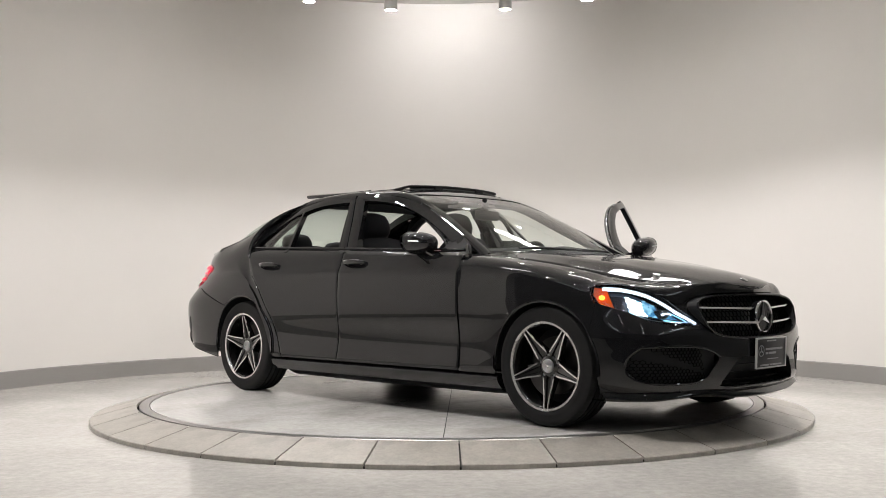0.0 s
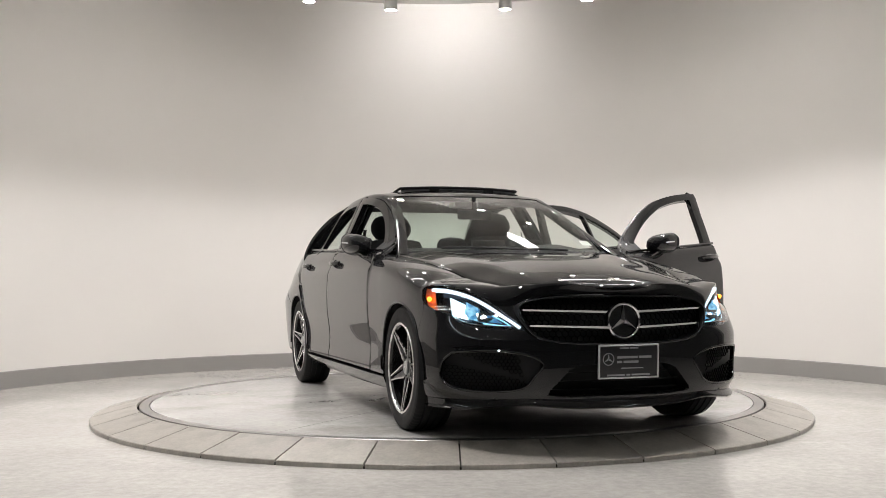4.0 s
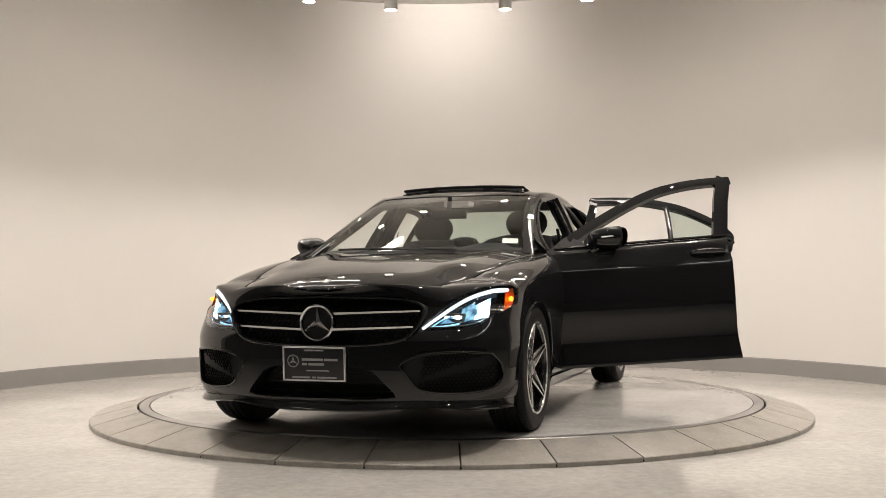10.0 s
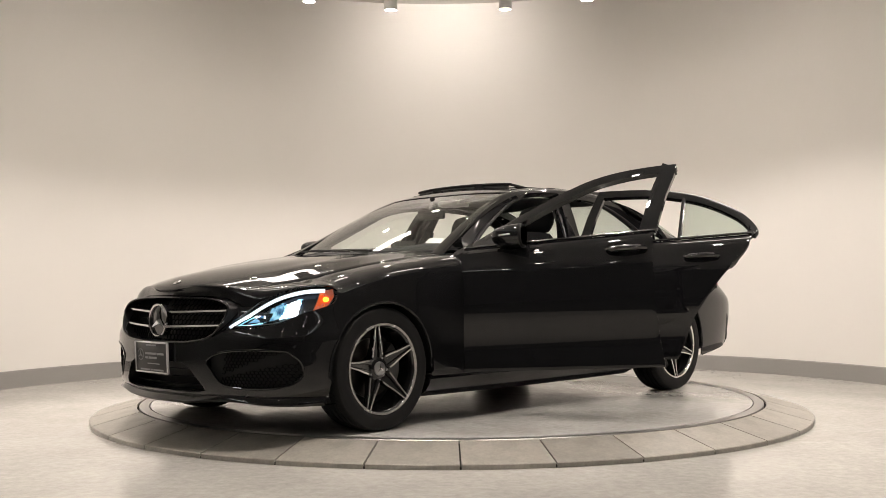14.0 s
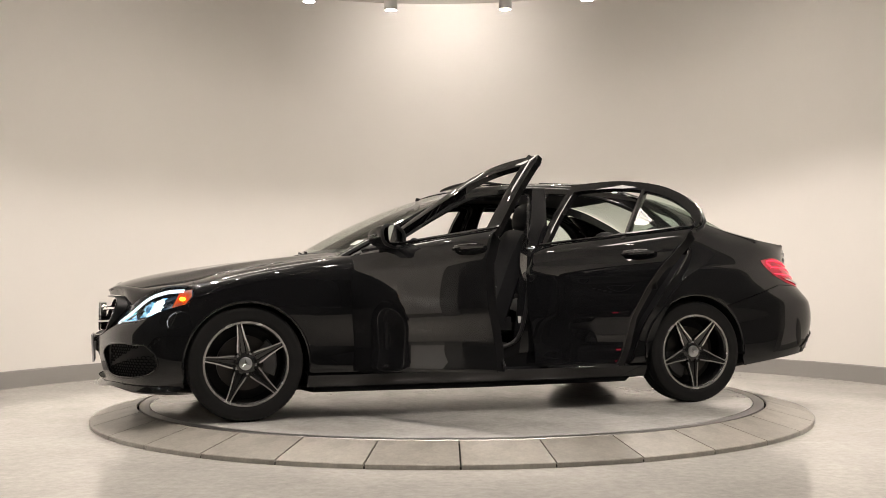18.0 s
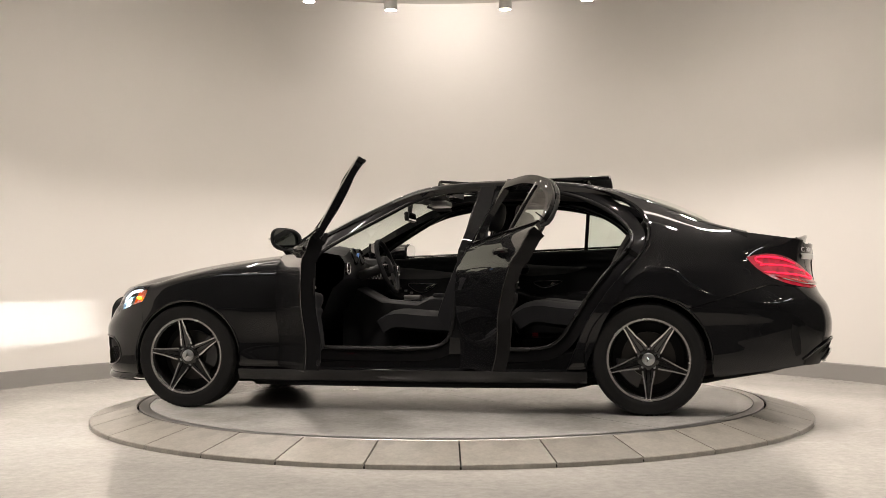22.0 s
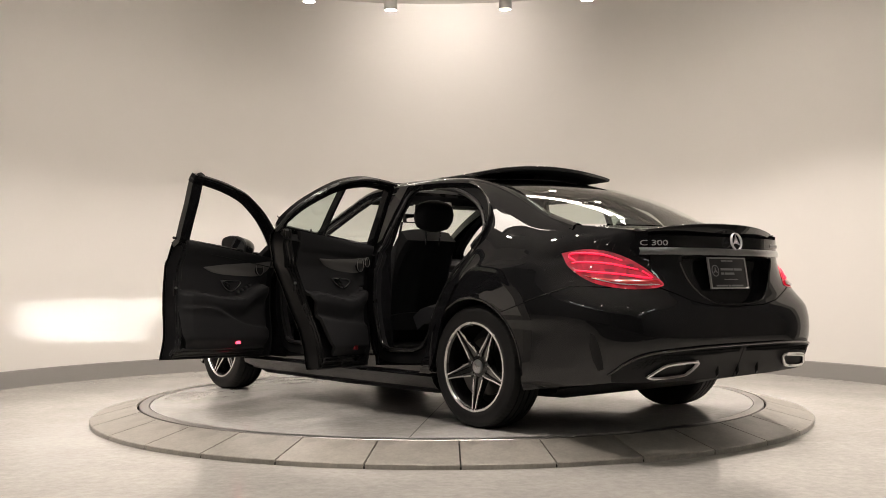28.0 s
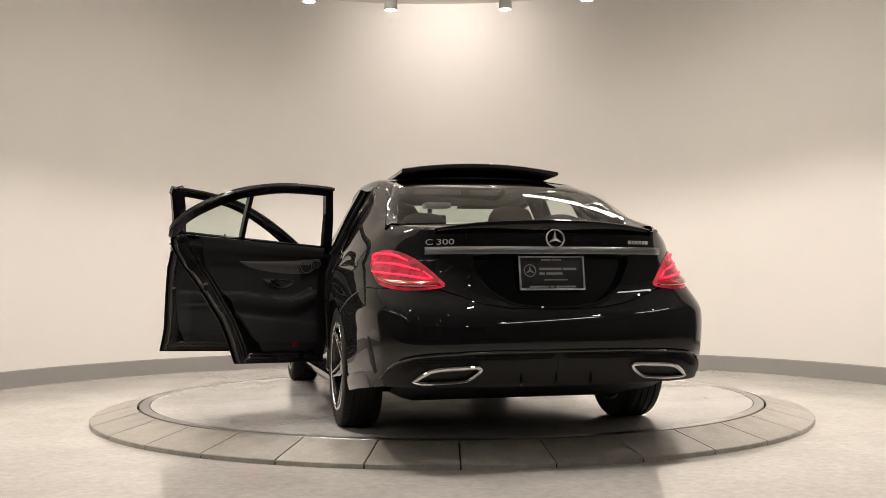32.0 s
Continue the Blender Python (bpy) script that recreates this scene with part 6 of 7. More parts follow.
def make_door(which, sg):
    D, front = (FD, True) if which == "front" else (RD, False)
    S = Matrix.Diagonal((1, sg, 1, 1))

    def put(name, b, mats, parent, label="", sharp=35):
        if sg < 0:
            bmesh.ops.transform(b, verts=b.verts, matrix=S)
            bmesh.ops.reverse_faces(b, faces=b.faces[:])
        return part(name, b, mats, parent, label, True, sharp)

    b, b2, g = door_shell(D["bottom"], D["top"], D["left"], D["right"], 44, 26, 0.07)
    state = "open" if sg > 0 else "closed"
    door = put(which + "_door", b, M_PAINT, car, "glossy black %s door, %s, window lowered" % (which, state))
    put("door_body", b2, M_JAMB, door)
    # window frame
    b = bmesh.new()
    path = FRONT_FRAME if front else REAR_FRAME
    ribbon(b, spline(path, 60), (0.05, 0.044) if front else 0.046, side_at, 0.035, 60, 1)
    put("window_frame", b, M_PAINT, door)
    b = bmesh.new()
    if front:
        ribbon(b, [(-0.312, 0.975), (-0.378, 1.2), (-0.440, 1.352)], (0.088, 0.085), side_at, 0.035, 20, -1)
    else:
        ribbon(b, [(-0.320, 0.975), (-0.388, 1.2), (-0.450, 1.352)], (0.066, 0.05), side_at, 0.035, 20, 1)
    put("frame_post", b, M_PAINT, door)
    # inner seal of the frame
    b = bmesh.new()
    seal = spline(path, 50)
    tube(b, [side_at(p[0], p[1] - 0.02) + Vector((0, -0.045, 0)) for p in seal[:-1]], 0.012, 6)
    put("frame_seal", b, M_SEAL, door)
    b = bmesh.new()
    x0, x1 = (0.76, -0.33) if front else (-0.34, -1.42)
    tube(b, [side_at(x0 + (x1 - x0) * i / 20, belt_z(x0 + (x1 - x0) * i / 20) + 0.004) + Vector((0, 0.004, 0)) for i in range(21)], 0.009, 6)
    put("belt_trim", b, M_GLOSS, door)
    if front:
        b = bmesh.new()
        P = [[side_at(x, z) for z in (0.955 - 0.0 * x, 0.955 + (zt - 0.955) / 2, zt)] for x, zt in ((0.80, 0.957), (0.72, 1.0), (0.64, 1.045), (0.575, 1.08))]
        sheet(b, P, 0.03)
        put("mirror_base", b, M_MATT, door)
    else:
        b = bmesh.new()
        ribbon(b, [(-0.965, 1.0), (-1.0, 1.315)], 0.026, side_at, 0.03, 12, 1)
        put("window_divider", b, M_GLOSS, door)
        b = bmesh.new()
        P = []
        for i in range(13):
            x = -0.99 - 0.42 * i / 12
            zt = curve_at([(-1.42, 1.075), (-1.35, 1.145), (-1.22, 1.222), (-1.05, 1.285), (-0.95, 1.308)], x)
            P.append([side_at(x, 1.012 + (zt - 1.012) * j / 6) + Vector((0, -0.012, 0)) for j in range(7)])
        grid(b, P)
        ob = put("quarter_glass", b, M_TINT, door, "fixed green-tinted quarter glass", 0)
        ob.visible_shadow = False
    # outside handle
    hx = -0.165 if front else -1.115
    c = side_at(hx, 0.905)
    b = bmesh.new()
    pts = [c + Vector((0.105 - 0.21 * i / 16, 0.010 + 0.022 * math.sin(math.pi * i / 16) ** 0.5, 0.004 * math.sin(math.pi * i / 16))) for i in range(17)]
    tube(b, pts, [0.011 + 0.006 * math.sin(math.pi * i / 16) for i in range(17)], 8)
    put("door_handle", b, M_GLOSS, door, "black pull handle")
    b = bmesh.new()
    tube(b, [p + Vector((0, 0.006, 0.011)) for p in pts[2:-2]], 0.004, 6)
    put("handle_strip", b, M_CHROME, door, "thin chrome handle strip")
    b = bmesh.new()
    lathe(b, [(0.0, -0.004), (0.03, -0.002), (0.046, 0.0035), (0.05, 0.002)], 28, Matrix.Translation(c + Vector((0.0, 0.003, -0.006))) @ pose(0, 0, 0, -90) @ Matrix.Diagonal((1.5, 0.62, 1, 1)))
    put("handle_dish", b, M_GLOSS, door)
    # inside: one moulded lining with its armrest and pocket, then trim and fittings
    if front:
        xr, xf = -0.27, 0.70
        cb, cl, cr = [(0.66, 0.33), (-0.20, 0.33)], [(0.66, 0.33), (0.70, 0.6), (0.71, 0.945)], [(-0.20, 0.33), (-0.25, 0.42), (-0.27, 0.6), (-0.27, 0.99)]
        arm, pocket = [(-0.27, 0.672), (-0.12, 0.675), (0.20, 0.655), (0.40, 0.668), (0.52, 0.725), (0.60, 0.75), (0.71, 0.75)], [(-0.27, 0.60), (0.04, 0.60), (0.20, 0.56), (0.40, 0.50), (0.71, 0.47)]
        strip_t, strip_b = [(-0.03, 0.843), (0.15, 0.872), (0.32, 0.893), (0.69, 0.925)], [(-0.03, 0.837), (0.06, 0.812), (0.185, 0.800), (0.45, 0.800), (0.60, 0.812), (0.69, 0.855)]
        dials = ((0.575, 0.866, 0.044),)
        rel = [(0.165, 0.765), (0.28, 0.770), (0.385, 0.768), (0.34, 0.722), (0.28, 0.703), (0.215, 0.722)]
        keys = [(0.36, 0.700), (0.405, 0.716), (0.45, 0.734), (0.495, 0.750)]
        glim, pin, latch = (0.314, 0.372, M_REDMARK), (-0.132, 0.968), (-0.262, 0.70)
    else:
        xr, xf = -1.12, -0.40
        cb, cl, cr = [(-0.41, 0.34), (-0.80, 0.34)], [(-0.41, 0.34), (-0.40, 0.6), (-0.40, 0.995)], [(-0.80, 0.34), (-0.90, 0.44), (-0.98, 0.56), (-1.09, 0.71), (-1.20, 0.85), (-1.27, 1.02)]
        arm, pocket = [(-1.12, 0.695), (-0.95, 0.695), (-0.70, 0.672), (-0.58, 0.678), (-0.48, 0.715), (-0.40, 0.735)], [(-1.12, 0.60), (-0.85, 0.56), (-0.40, 0.53)]
        strip_t, strip_b = [(-0.985, 0.888), (-0.80, 0.898), (-0.42, 0.928)], [(-0.985, 0.882), (-0.90, 0.850), (-0.78, 0.828), (-0.60, 0.818), (-0.48, 0.825), (-0.42, 0.868)]
        dials = ((-0.515, 0.874, 0.040), (-0.442, 0.893, 0.028))
        rel = [(-0.80, 0.783), (-0.70, 0.786), (-0.585, 0.778), (-0.625, 0.745), (-0.67, 0.734), (-0.74, 0.752)]
        keys = [(-0.47, 0.735)]
        glim, pin, latch = (-0.60, 0.385, M_REDDIM), (-1.09, 1.028), (-1.165, 0.745)

    def step(v):
        v = min(1.0, max(0.0, v))
        return v * v * (3 - 2 * v)

    def lining(x, z):
        za, zp = curve_at(arm, x), curve_at(pocket, x)
        ends = step((x - xr) / 0.10) * step((xf - x) / 0.05)
        d = 0.058 * step((za + 0.012 - z) / 0.022) * (1 - 0.72 * step((za - 0.035 - z) / 0.10)) + 0.022 * step((zp - z) / 0.02)
        d = d * ends * step((z - 0.34) / 0.06) + 0.012 * step((z - 0.915) / 0.02) * step((1.02 - z) / 0.06)
        p = side_at(x, min(z, belt_z(x) - 0.022))
        return Vector((x, p.y - 0.085 - d, z))

    b = bmesh.new()
    P = mapped(coons(cb, [cl[-1], cr[-1]], cl, cr, 60, 64), lining)
    sheet(b, P, 0.012, 0.0, centre=Vector((P[0][0].x, 5, 0.6)), lip=0.008)
    put("door_card", b, M_SOFT, door, "dark moulded door lining with padded armrest", 60)
    b = bmesh.new()
    x0, x1 = strip_t[0][0], strip_t[-1][0]
    P = []
    for i in range(29):
        x = x0 + (x1 - x0) * (i / 28) ** 1.4
        zb_, zt_ = curve_at(strip_b, x), curve_at(strip_t, x)
        P.append([lining(x, zb_ + (zt_ - zb_) * k / 6) + Vector((0, -0.006 * math.sin(math.pi * k / 6) ** 0.5 + 0.002, 0)) for k in range(7)])
    grid(b, P)
    put("trim_strip", b, M_TRIMGREY, door, "curved grey metal trim insert")
    for sx, sz, rr in dials:
        b = bmesh.new()
        c = lining(sx, sz)
        lathe(b, [(0.0, 0.008), (rr * 0.82, 0.007), (rr * 0.88, 0.014), (rr, 0.012), (rr * 1.04, 0.0)], 32, Matrix.Translation(c) @ pose(0, 0, 0, 90))
        sp = put("speaker", b, M_MATT, door, "round speaker with a thin metal rim")
        b = bmesh.new()
        ring_bar(b, [c + Vector((rr * math.cos(a), -0.013, rr * math.sin(a))) for a in [2 * math.pi * i / 32 for i in range(32)]], 0.0018, 6)
        put("speaker_ring", b, M_SATIN, door)
    b = bmesh.new()
    ringp = [lining(p[0], p[1]) + Vector((0, -0.003, 0)) for p in resample(spline(rel + [rel[0]], 36), 36)[:-1]]
    ring_bar(b, ringp, 0.0035, 6)
    put("release_surround", b, M_SATIN, door)
    b = bmesh.new()
    back_wall(b, ringp, Vector((0, 0.004, 0)))
    put("release_recess", b, M_MATT, door)
    b = bmesh.new()
    a0, a1 = rel[0], rel[-1]
    tube(b, [lining(*a0) + Vector((0.010, -0.008, -0.004)), lining((a0[0] + a1[0]) / 2 + 0.03, (a0[1] + a1[1]) / 2) + Vector((0, -0.016, 0)), lining(a1[0] + 0.05, a1[1] - 0.008) + Vector((0, -0.010, 0))], [0.006, 0.011, 0.006], 8)
    put("release_lever", b, M_CHROME, door, "chrome door release")
    for kx, kz in keys:
        b = bmesh.new()
        p = lining(kx, kz - 0.012)
        box(b, -0.012, 0.012, -0.008, 0.004, -0.008, 0.008, 0.003)
        bmesh.ops.translate(b, verts=b.verts, vec=p + Vector((0, -0.002, 0.012)))
        put("window_switch", b, M_SATIN, door, "metal window switch")
    b = bmesh.new()
    p = lining(glim[0], glim[1])
    box(b, p.x - 0.022, p.x + 0.022, p.y - 0.006, p.y + 0.004, p.z - 0.013, p.z + 0.013, 0.002)
    put("door_lamp", b, glim[2], door, "small red door lamp")
    b = bmesh.new()
    p = side_at(pin[0], pin[1] - 0.03) + Vector((0, -0.05, 0))
    tube(b, [p, p + Vector((0, 0, 0.045))], 0.004, 8)
    put("lock_pin", b, M_MATT, door)
    b = bmesh.new()
    p = side_at(latch[0], latch[1]) + Vector((-0.02, -0.076, 0))
    box(b, p.x - 0.014, p.x + 0.014, p.y - 0.004, p.y + 0.006, p.z - 0.045, p.z + 0.045, 0.003)
    lt = put("door_latch", b, M_MATT, door, "dark door latch")
    b = bmesh.new()
    box(b, p.x - 0.010, p.x + 0.010, p.y - 0.010, p.y, p.z - 0.007, p.z + 0.007, 0.003)
    put("latch_tongue", b, M_SATIN, door, "steel latch tongue")
    # nested rubber seals along the rear and lower edges
    c2 = [(p[0], min(p[1], belt_z(p[0]) - 0.03)) for p in resample(D["right"], 10)][::-1] + [(p[0], p[1]) for p in resample(D["bottom"], 10)][::-1][1:-1]
    for inset, rad, dy in ((0.026, 0.009, -0.070), (0.042, 0.012, -0.074), (0.062, 0.009, -0.078)):
        b = bmesh.new()
        path = []
        for i, p in enumerate(c2):
            q0, q1 = c2[max(0, i - 1)], c2[min(len(c2) - 1, i + 1)]
            t = Vector((q1[0] - q0[0], q1[1] - q0[1])).normalized()
            path.append((p[0] - t[1] * inset, p[1] + t[0] * inset))
        tube(b, [side_at(x, min(z, belt_z(x) - 0.02)) + Vector((0, dy, 0)) for x, z in spline(path, 60)], rad, 6)
        put("door_seal", b, M_SEAL, door, "black rubber door seal")
    if front:
        # door mirror
        c = Vector((0.452, 0.878, 1.010))
        b = bmesh.new()
        P = []
        for i in range(13):
            a = math.pi / 2 * i / 12
            rx_, rr = math.sin(a), math.cos(a) ** 0.6 if i < 12 else 0.0
            P.append([c + Vector((-0.045 + 0.165 * rx_, (0.090 * rr) * math.copysign(abs(math.cos(q)) ** 0.8, math.cos(q)), (0.066 * rr) * math.copysign(abs(math.sin(q)) ** 0.8, math.sin(q)) + 0.012 * math.cos(q) * rr)) for q in [2 * math.pi * j / 28 for j in range(28)]])
        grid(b, P, False, True)
        mir = put("door_mirror", b, M_PAINT, door, "black wing mirror housing")
        b = bmesh.new()
        ringp = [c + Vector((-0.046, 0.082 * math.copysign(abs(math.cos(q)) ** 0.75, math.cos(q)), 0.058 * math.copysign(abs(math.sin(q)) ** 0.75, math.sin(q)) + 0.012 * math.cos(q))) for q in [2 * math.pi * j / 40 for j in range(40)]]
        vs = [b.verts.new(p) for p in ringp]
        b.faces.new(vs)
        bmesh.ops.rotate(b, verts=b.verts, cent=c + Vector((-0.046, 0, 0)), matrix=Matrix.Rotation(radians(22), 3, "Z"))
        bmesh.ops.translate(b, verts=b.verts, vec=(-0.016, 0, 0))
        put("mirror_glass", b, M_MIRROR, door, "mirror glass")
        b = bmesh.new()
        ring_bar(b, [p + Vector((-0.004, 0, 0)) for p in ringp], 0.010, 8)
        put("mirror_rim", b, M_MATT, door)
        b = bmesh.new()
        tube(b, [Vector((0.55, 0.815, 0.925)), Vector((0.53, 0.838, 0.935)), Vector((0.50, 0.865, 0.958))], [0.036, 0.030, 0.028], 10, True, 0.5)
        put("mirror_arm", b, M_GLOSS, door)
        b = bmesh.new()
        tube(b, [c + Vector((0.0, 0.094, 0.010)), c + Vector((0.062, 0.075, 0.006)), c + Vector((0.10, 0.03, 0.002)), c + Vector((0.112, -0.03, -0.002))], 0.005, 6)
        put("mirror_indicator", b, M_SATIN, door)
    return door


HINGE_F, HINGE_R = Vector((0.80, 0.862, 0)), Vector((-0.345, 0.862, 0))
OPEN_F, OPEN_R = 62.5, 63.0


def swing(h, a, tilt):
    return Matrix.Translation(h) @ pose(0, 0, 0, 0, 0, -a) @ pose(0, 0, 0, 0, tilt) @ Matrix.Translation(-h)


lf = make_door("front", 1)
lf.matrix_basis = swing(HINGE_F, OPEN_F, 2.5)
lr = make_door("rear", 1)
lr.matrix_basis = swing(HINGE_R, OPEN_R, 1.8)
make_door("front", -1)
make_door("rear", -1)


# ---- cabin
def cushion(pts, half, depth, taper=0.0, n=16):
    """A padded slab along a side profile: pts run along its face, depth is its thickness."""
    b = bmesh.new()
    prof = [Vector((p[0], 0, p[1])) for p in spline([(a, c) for a, c in pts], n)]
    P = []
    m = 17
    for i, p in enumerate(prof):
        t = (prof[min(i + 1, n)] - prof[max(i - 1, 0)]).normalized()
        nrm = Vector((-t.z, 0, t.x))
        col = []
        e = min(1.0, min(i, n - i) / 1.5)
        hw = half * (1 - taper * (i / n) ** 2.5)
        for j in range(m):
            s = -1 + 2 * j / (m - 1)
            bol = 0.035 * max(0.0, (abs(s) - 0.55) / 0.45) ** 0.8 if abs(s) < 0.97 else 0.02
            fall = (1 - abs(s) ** 8)
            col.append(p + Vector((0, s * hw, 0)) + nrm * ((bol + 0.006 * math.cos(s * 14)) * e * fall))
        for j in range(m):
            s = 1 - 2 * j / (m - 1)
            col.append(p + Vector((0, s * hw * 0.96, 0)) - nrm * depth * (0.75 + 0.25 * (1 - s * s)))
        P.append(col)
    vs = grid(b, P, False, True)
    b.faces.new(vs[0])
    b.faces.new(vs[-1])
    return b


def seat(y, name):
    hub = new(name)
    hub.parent = car
    tagged(hub, "black leather front seat")
    M = Matrix.Translation((-0.06, y, -0.02) if y > 0 else (-0.165, y, -0.045))

    def put(nm, b, mats, label=""):
        bmesh.ops.transform(b, verts=b.verts, matrix=M)
        return part(nm, b, mats, hub, label, True, 50)

    put("cushion", cushion([(0.27, 0.48), (0.20, 0.515), (0.05, 0.505), (-0.20, 0.49)], 0.25, 0.11), M_LEATHER, "ribbed black leather cushion")
    put("backrest", cushion([(-0.14, 0.50), (-0.21, 0.70), (-0.29, 0.90), (-0.355, 1.02), (-0.385, 1.058)], 0.25, 0.12, 0.2), M_LEATHER, "black leather backrest")
    b = bmesh.new()
    bmesh.ops.create_cube(b, size=1.0)
    bmesh.ops.subdivide_edges(b, edges=b.edges[:], cuts=4, use_grid_fill=True)
    for v in b.verts:
        d = v.co.normalized()
        v.co = v.co.lerp(d * 0.58, 0.82)
    bmesh.ops.transform(b, verts=b.verts, matrix=pose(-0.405, 0, 1.215, 0, -14) @ Matrix.Diagonal((0.12, 0.27, 0.185, 1)))
    put("headrest", b, M_LEATHER, "padded black headrest")
    for dy in (-0.055, 0.055):
        b = bmesh.new()
        tube(b, [(-0.405, dy, 1.16), (-0.385, dy, 1.03)], 0.006, 8)
        put("headrest_post", b, M_CHROME, "thin chrome post")
    b = bmesh.new()
    box(b, -0.28, 0.22, -0.21, 0.21, 0.30, 0.40, 0.03)
    put("seat_base", b, M_MATT)
    return hub


seat(0.37, "driver_seat")
seat(-0.37, "passenger_seat")
rb = new("rear_bench")
rb.parent = car
tagged(rb, "black leather rear bench")
for y, hw in ((0.40, 0.26), (0.0, 0.14), (-0.40, 0.26)):
    b = cushion([(-0.66, 0.485), (-0.74, 0.53), (-0.90, 0.515), (-1.20, 0.49)], hw, 0.13)
    bmesh.ops.translate(b, verts=b.verts, vec=(0, y, 0))
    part("cushion", b, M_LEATHER, rb, "", True, 50)
    b = cushion([(-1.18, 0.53), (-1.25, 0.70), (-1.33, 0.88), (-1.40, 1.00)], hw, 0.12, 0.10)
    bmesh.ops.translate(b, verts=b.verts, vec=(0, y, 0))
    part("backrest", b, M_LEATHER, rb, "", True, 50)
    b = bmesh.new()
    bmesh.ops.create_cube(b, size=1.0)
    bmesh.ops.subdivide_edges(b, edges=b.edges[:], cuts=4, use_grid_fill=True)
    for v in b.verts:
        v.co = v.co.lerp(v.co.normalized() * 0.58, 0.78)
    bmesh.ops.transform(b, verts=b.verts, matrix=pose(-1.42, y, 1.075 if hw > 0.2 else 1.045, 0, -16) @ Matrix.Diagonal((0.10, 0.24, 0.15 if hw > 0.2 else 0.10, 1)))
    part("headrest", b, M_LEATHER, rb, "padded black headrest", True, 60)
bm = bmesh.new()
box(bm, -1.22, 1.0, -0.70, 0.70, 0.24, 0.28, 0.01)
part("cabin_floor", bm, M_CARPET, car, "black carpeted floor")
bm = bmesh.new()
grid(bm, [[Vector((x, y, z)) for x, z in ((-1.42, 0.985), (-1.6, 1.0), (-1.90, 1.03))] for y in (-0.60, -0.2, 0.2, 0.60)])
part("parcel_shelf", bm, M_CARPET, car)
bm = bmesh.new()
box(bm, -1.50, -1.46, -0.62, 0.62, 0.28, 0.99, 0.01)
part("rear_bulkhead", bm, M_CARPET, car)
bm = bmesh.new()
P = []
for i in range(33):
    y = -0.70 + 1.40 * i / 32
    hump = 0.055 * math.exp(-((y - 0.37) / 0.17) ** 4)
    sag = -0.012 * math.exp(-(y / 0.25) ** 2)
    P.append([Vector((0.97 - 0.30 * (y / 0.7) ** 2 * 0.6, y, 0.945)), Vector((0.78, y, 0.965 + hump * 0.3)), Vector((0.56, y, 0.962 + hump + sag)), Vector((0.47, y, 0.945 + hump + sag)), Vector((0.44, y, 0.90 + hump * 0.5)), Vector((0.45, y, 0.80)), Vector((0.52, y, 0.74)), Vector((0.58, y, 0.60)), Vector((0.80, y, 0.45))])
grid(bm, P)
dash = part("dashboard", bm, M_SOFT, car, "dark moulded dashboard")
bm = bmesh.new()
P = [[Vector((0.446, y, z)) for z in (0.80, 0.83, 0.86)] for y in [-0.68 + 0.04 * i for i in range(15)]]
sheet(bm, P, 0.004, 0.004, centre=Vector((1.5, 0, 0.8)))
part("dash_trim", bm, M_TRIMGREY, dash, "grey trim band")
for y in (0.66, 0.085, 0.0, -0.085, -0.66):
    bm = bmesh.new()
    lathe(bm, [(0.0, -0.012), (0.026, -0.010), (0.034, 0.004), (0.039, 0.006), (0.041, -0.01)], 24, Matrix.Translation((0.432, y, 0.865 if abs(y) > 0.3 else 0.84)) @ pose(0, 0, 0, 0, -90))
    part("air_vent", bm, M_GLOSS, dash, "round black air vent with a silver ring")
    bm = bmesh.new()
    ring_bar(bm, [Vector((0.425, y + 0.037 * math.cos(a), (0.865 if abs(y) > 0.3 else 0.84) + 0.037 * math.sin(a))) for a in [2 * math.pi * i / 28 for i in range(28)]], 0.003, 6)
    part("vent_ring", bm, M_SATIN, dash, "thin silver ring")
bm = bmesh.new()
box(bm, 0.43, 0.445, -0.115, 0.115, 0.94, 1.045, 0.006)
part("centre_screen", bm, M_GLOSS, dash, "freestanding black display")
for dy in (-0.075, 0.075):
    bm = bmesh.new()
    lathe(bm, [(0.0, 0.0), (0.050, 0.0), (0.053, 0.012), (0.058, 0.010), (0.058, -0.02)], 28, Matrix.Translation((0.455, 0.37 + dy, 0.945)) @ pose(0, 0, 0, 0, -75))
    part("gauge", bm, M_GLOSS, dash, "round instrument dial")
bm = bmesh.new()
box(bm, 0.446, 0.452, 0.345, 0.395, 0.92, 0.97)
part("dash_display", bm, M_SCREEN, dash, "small blue lit display")
sw = new("steering_wheel")
sw.parent = car
tagged(sw, "black leather steering wheel with silver spokes")
sw.matrix_basis = Matrix.Translation((0.25, 0.37, 0.882)) @ pose(0, 0, 0, 0, -71)
bm = bmesh.new()
ring_bar(bm, [Vector((0.172 * math.cos(2 * math.pi * i / 48), 0.172 * math.sin(2 * math.pi * i / 48), 0)) for i in range(48)], 0.0155, 10)
part("rim", bm, M_LEATHER, sw)
bm = bmesh.new()
lathe(bm, [(0.0, 0.030), (0.045, 0.026), (0.068, 0.012), (0.072, -0.02)], 28)
part("horn_pad", bm, M_SOFT, sw)
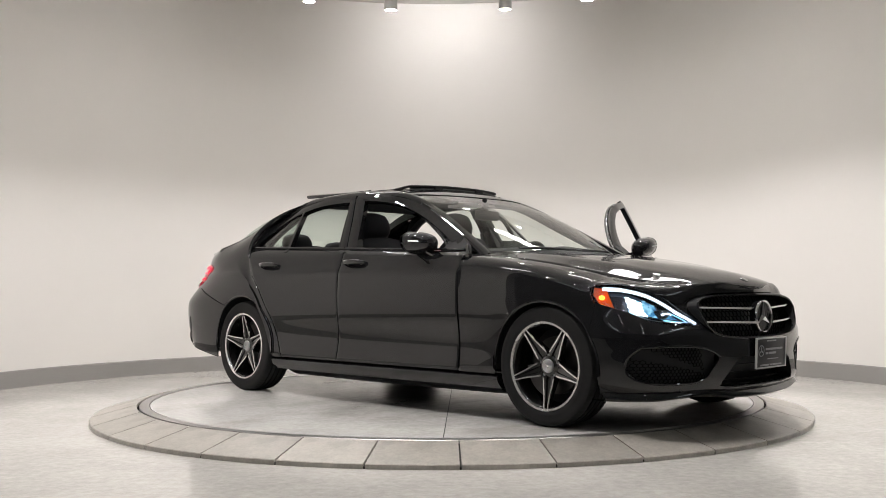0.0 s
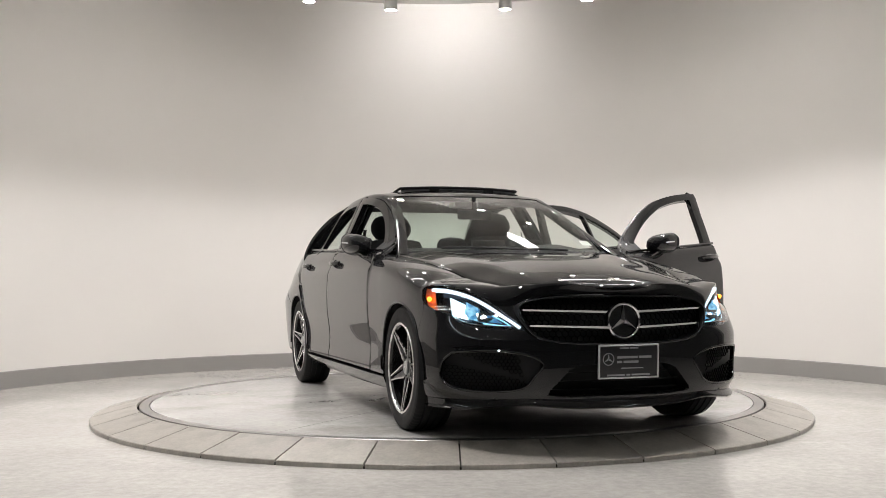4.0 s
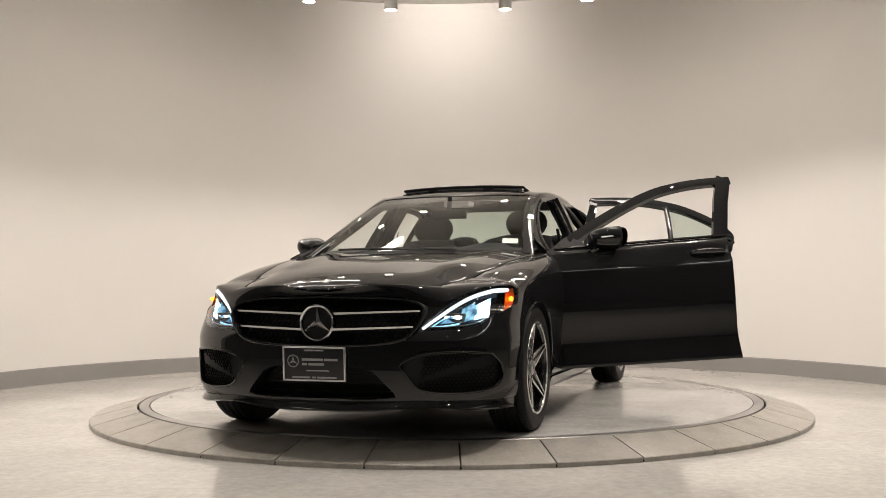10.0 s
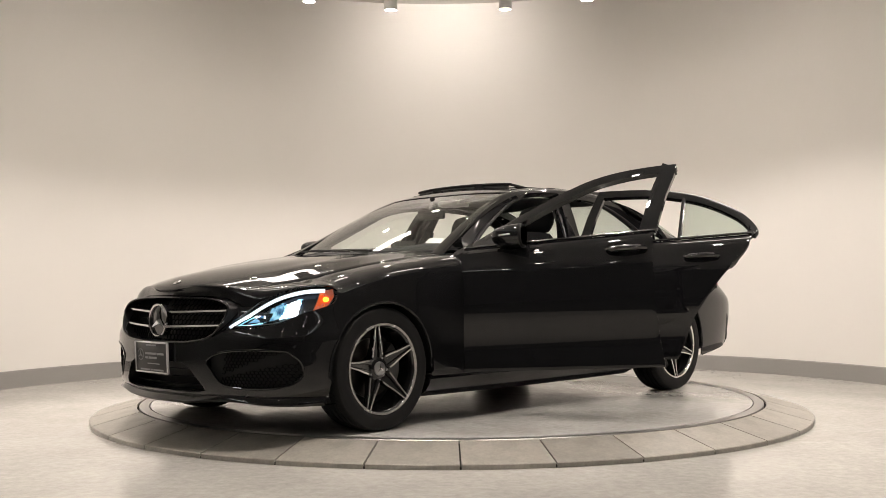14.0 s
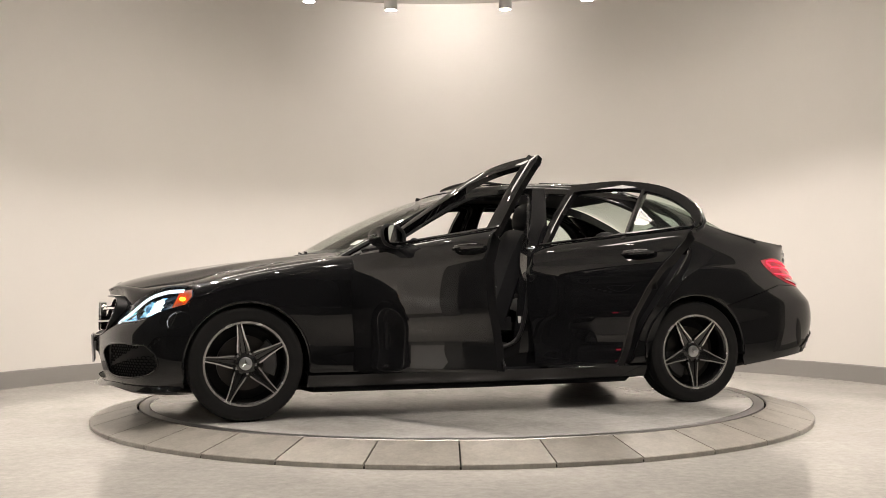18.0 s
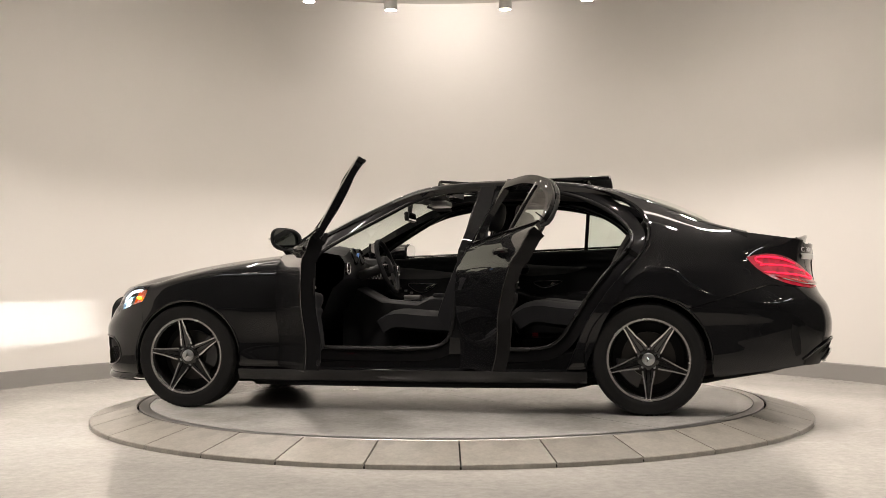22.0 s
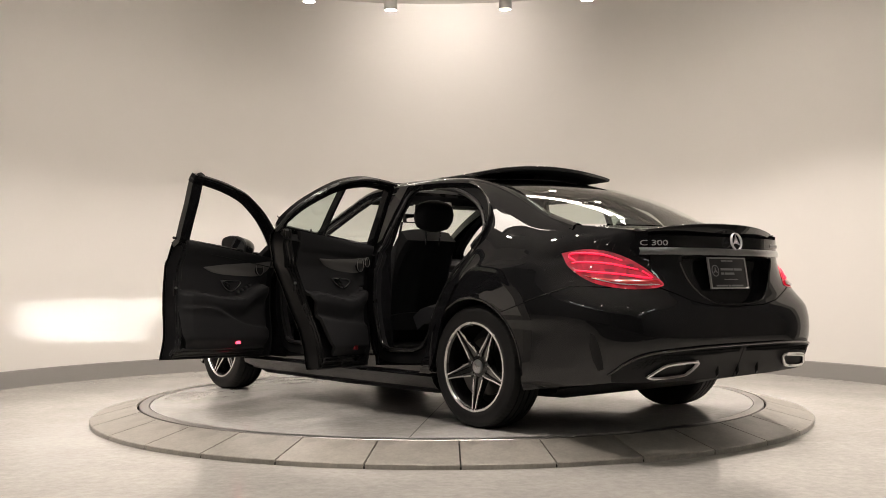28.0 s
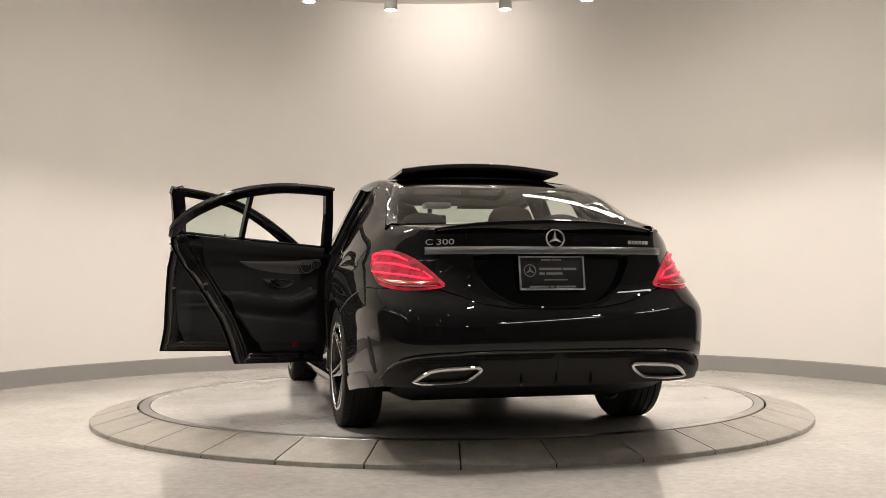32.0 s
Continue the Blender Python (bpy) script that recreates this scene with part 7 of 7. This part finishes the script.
for a in (90, -90, 180):
    bm = bmesh.new()
    d, s = Vector((math.cos(radians(a)), math.sin(radians(a)), 0)), Vector((-math.sin(radians(a)), math.cos(radians(a)), 0))
    P = [[d * r + s * w + Vector((0, 0, z)), d * r + Vector((0, 0, z + 0.008)), d * r - s * w + Vector((0, 0, z))] for r, w, z in ((0.055, 0.032, 0.014), (0.11, 0.020, 0.006), (0.168, 0.016, 0.004))]
    grid(bm, P)
    part("spoke", bm, M_SATIN if a == 180 else M_GLOSS, sw, "silver spoke" if a == 180 else "gloss black spoke")
bm = bmesh.new()
tube(bm, [(0, 0, -0.01), (0, 0, -0.20)], 0.032, 12)
part("column", bm, M_MATT, sw)
bm = bmesh.new()
P = [[Vector((x, -w, 0.30)), Vector((x, -w, z - 0.02)), Vector((x, -w * 0.8, z)), Vector((x, w * 0.8, z)), Vector((x, w, z - 0.02)), Vector((x, w, 0.30))] for x, w, z in ((0.62, 0.15, 0.80), (0.50, 0.15, 0.74), (0.35, 0.14, 0.66), (0.10, 0.13, 0.64), (0.02, 0.125, 0.68), (-0.28, 0.12, 0.68), (-0.30, 0.12, 0.30))]
grid(bm, P)
con = part("centre_console", bm, M_SOFT, car, "black centre console")
bm = bmesh.new()
box(bm, -0.30, 0.0, -0.11, 0.11, 0.67, 0.70, 0.012)
part("console_lid", bm, M_LEATHER, con)
bm = bmesh.new()
box(bm, 0.10, 0.22, -0.045, 0.045, 0.655, 0.69, 0.014)
part("touch_controller", bm, M_SATIN, con, "silver controller")
# inside mirror, visors, stickers
bm = bmesh.new()
box(bm, 0.165, 0.195, -0.12, 0.12, 1.195, 1.26, 0.012)
im = part("inside_mirror", bm, M_MATT, car, "black inside mirror")
bm = bmesh.new()
box(bm, 0.1615, 0.1655, -0.108, 0.108, 1.203, 1.252)
part("mirror_glass", bm, M_MIRROR, im)
bm = bmesh.new()
tube(bm, [(0.185, 0, 1.25), (0.17, 0, 1.345)], 0.016, 8)
part("mirror_stem", bm, M_MATT, im)
bm = bmesh.new()
box(bm, -0.10, 0.03, -0.09, 0.09, 1.29, 1.33, 0.012)
part("roof_console", bm, M_SATIN, car, "grey overhead console with reading lamps")
for k in (-1, 1):
    bm = bmesh.new()
    box(bm, -0.02, 0.10, k * 0.35 - 0.17, k * 0.35 + 0.17, 1.30, 1.318, 0.008)
    part("sun_visor", bm, M_LINER, car)
    bm = bmesh.new()
    tube(bm, [Vector((-0.43, k * 0.60, 1.15)), Vector((-0.41, k * 0.665, 0.8)), Vector((-0.40, k * 0.68, 0.5))], 0.022, 6, True, 0.15)
    part("seat_belt", bm, M_CARPET, car)
bm = bmesh.new()
P = [[WS[i][j] + Vector((-0.012, 0, -0.008)) for j in (2, 3)] for i in (28, 29, 30)]
grid(bm, P)
part("windscreen_sticker", bm, M_PAPER, car, "white stock sticker inside the windscreen")


def motions():
    walk(turntable, [(t, pose(0, 0, 0, 0, 0, a)) for t, a in TURN])
    walk(car, [(t, pose(0, 0, 0, 0, 0, a) @ pose(0.0838, 0.0831, 0)) for t, a in TURN])


motions()
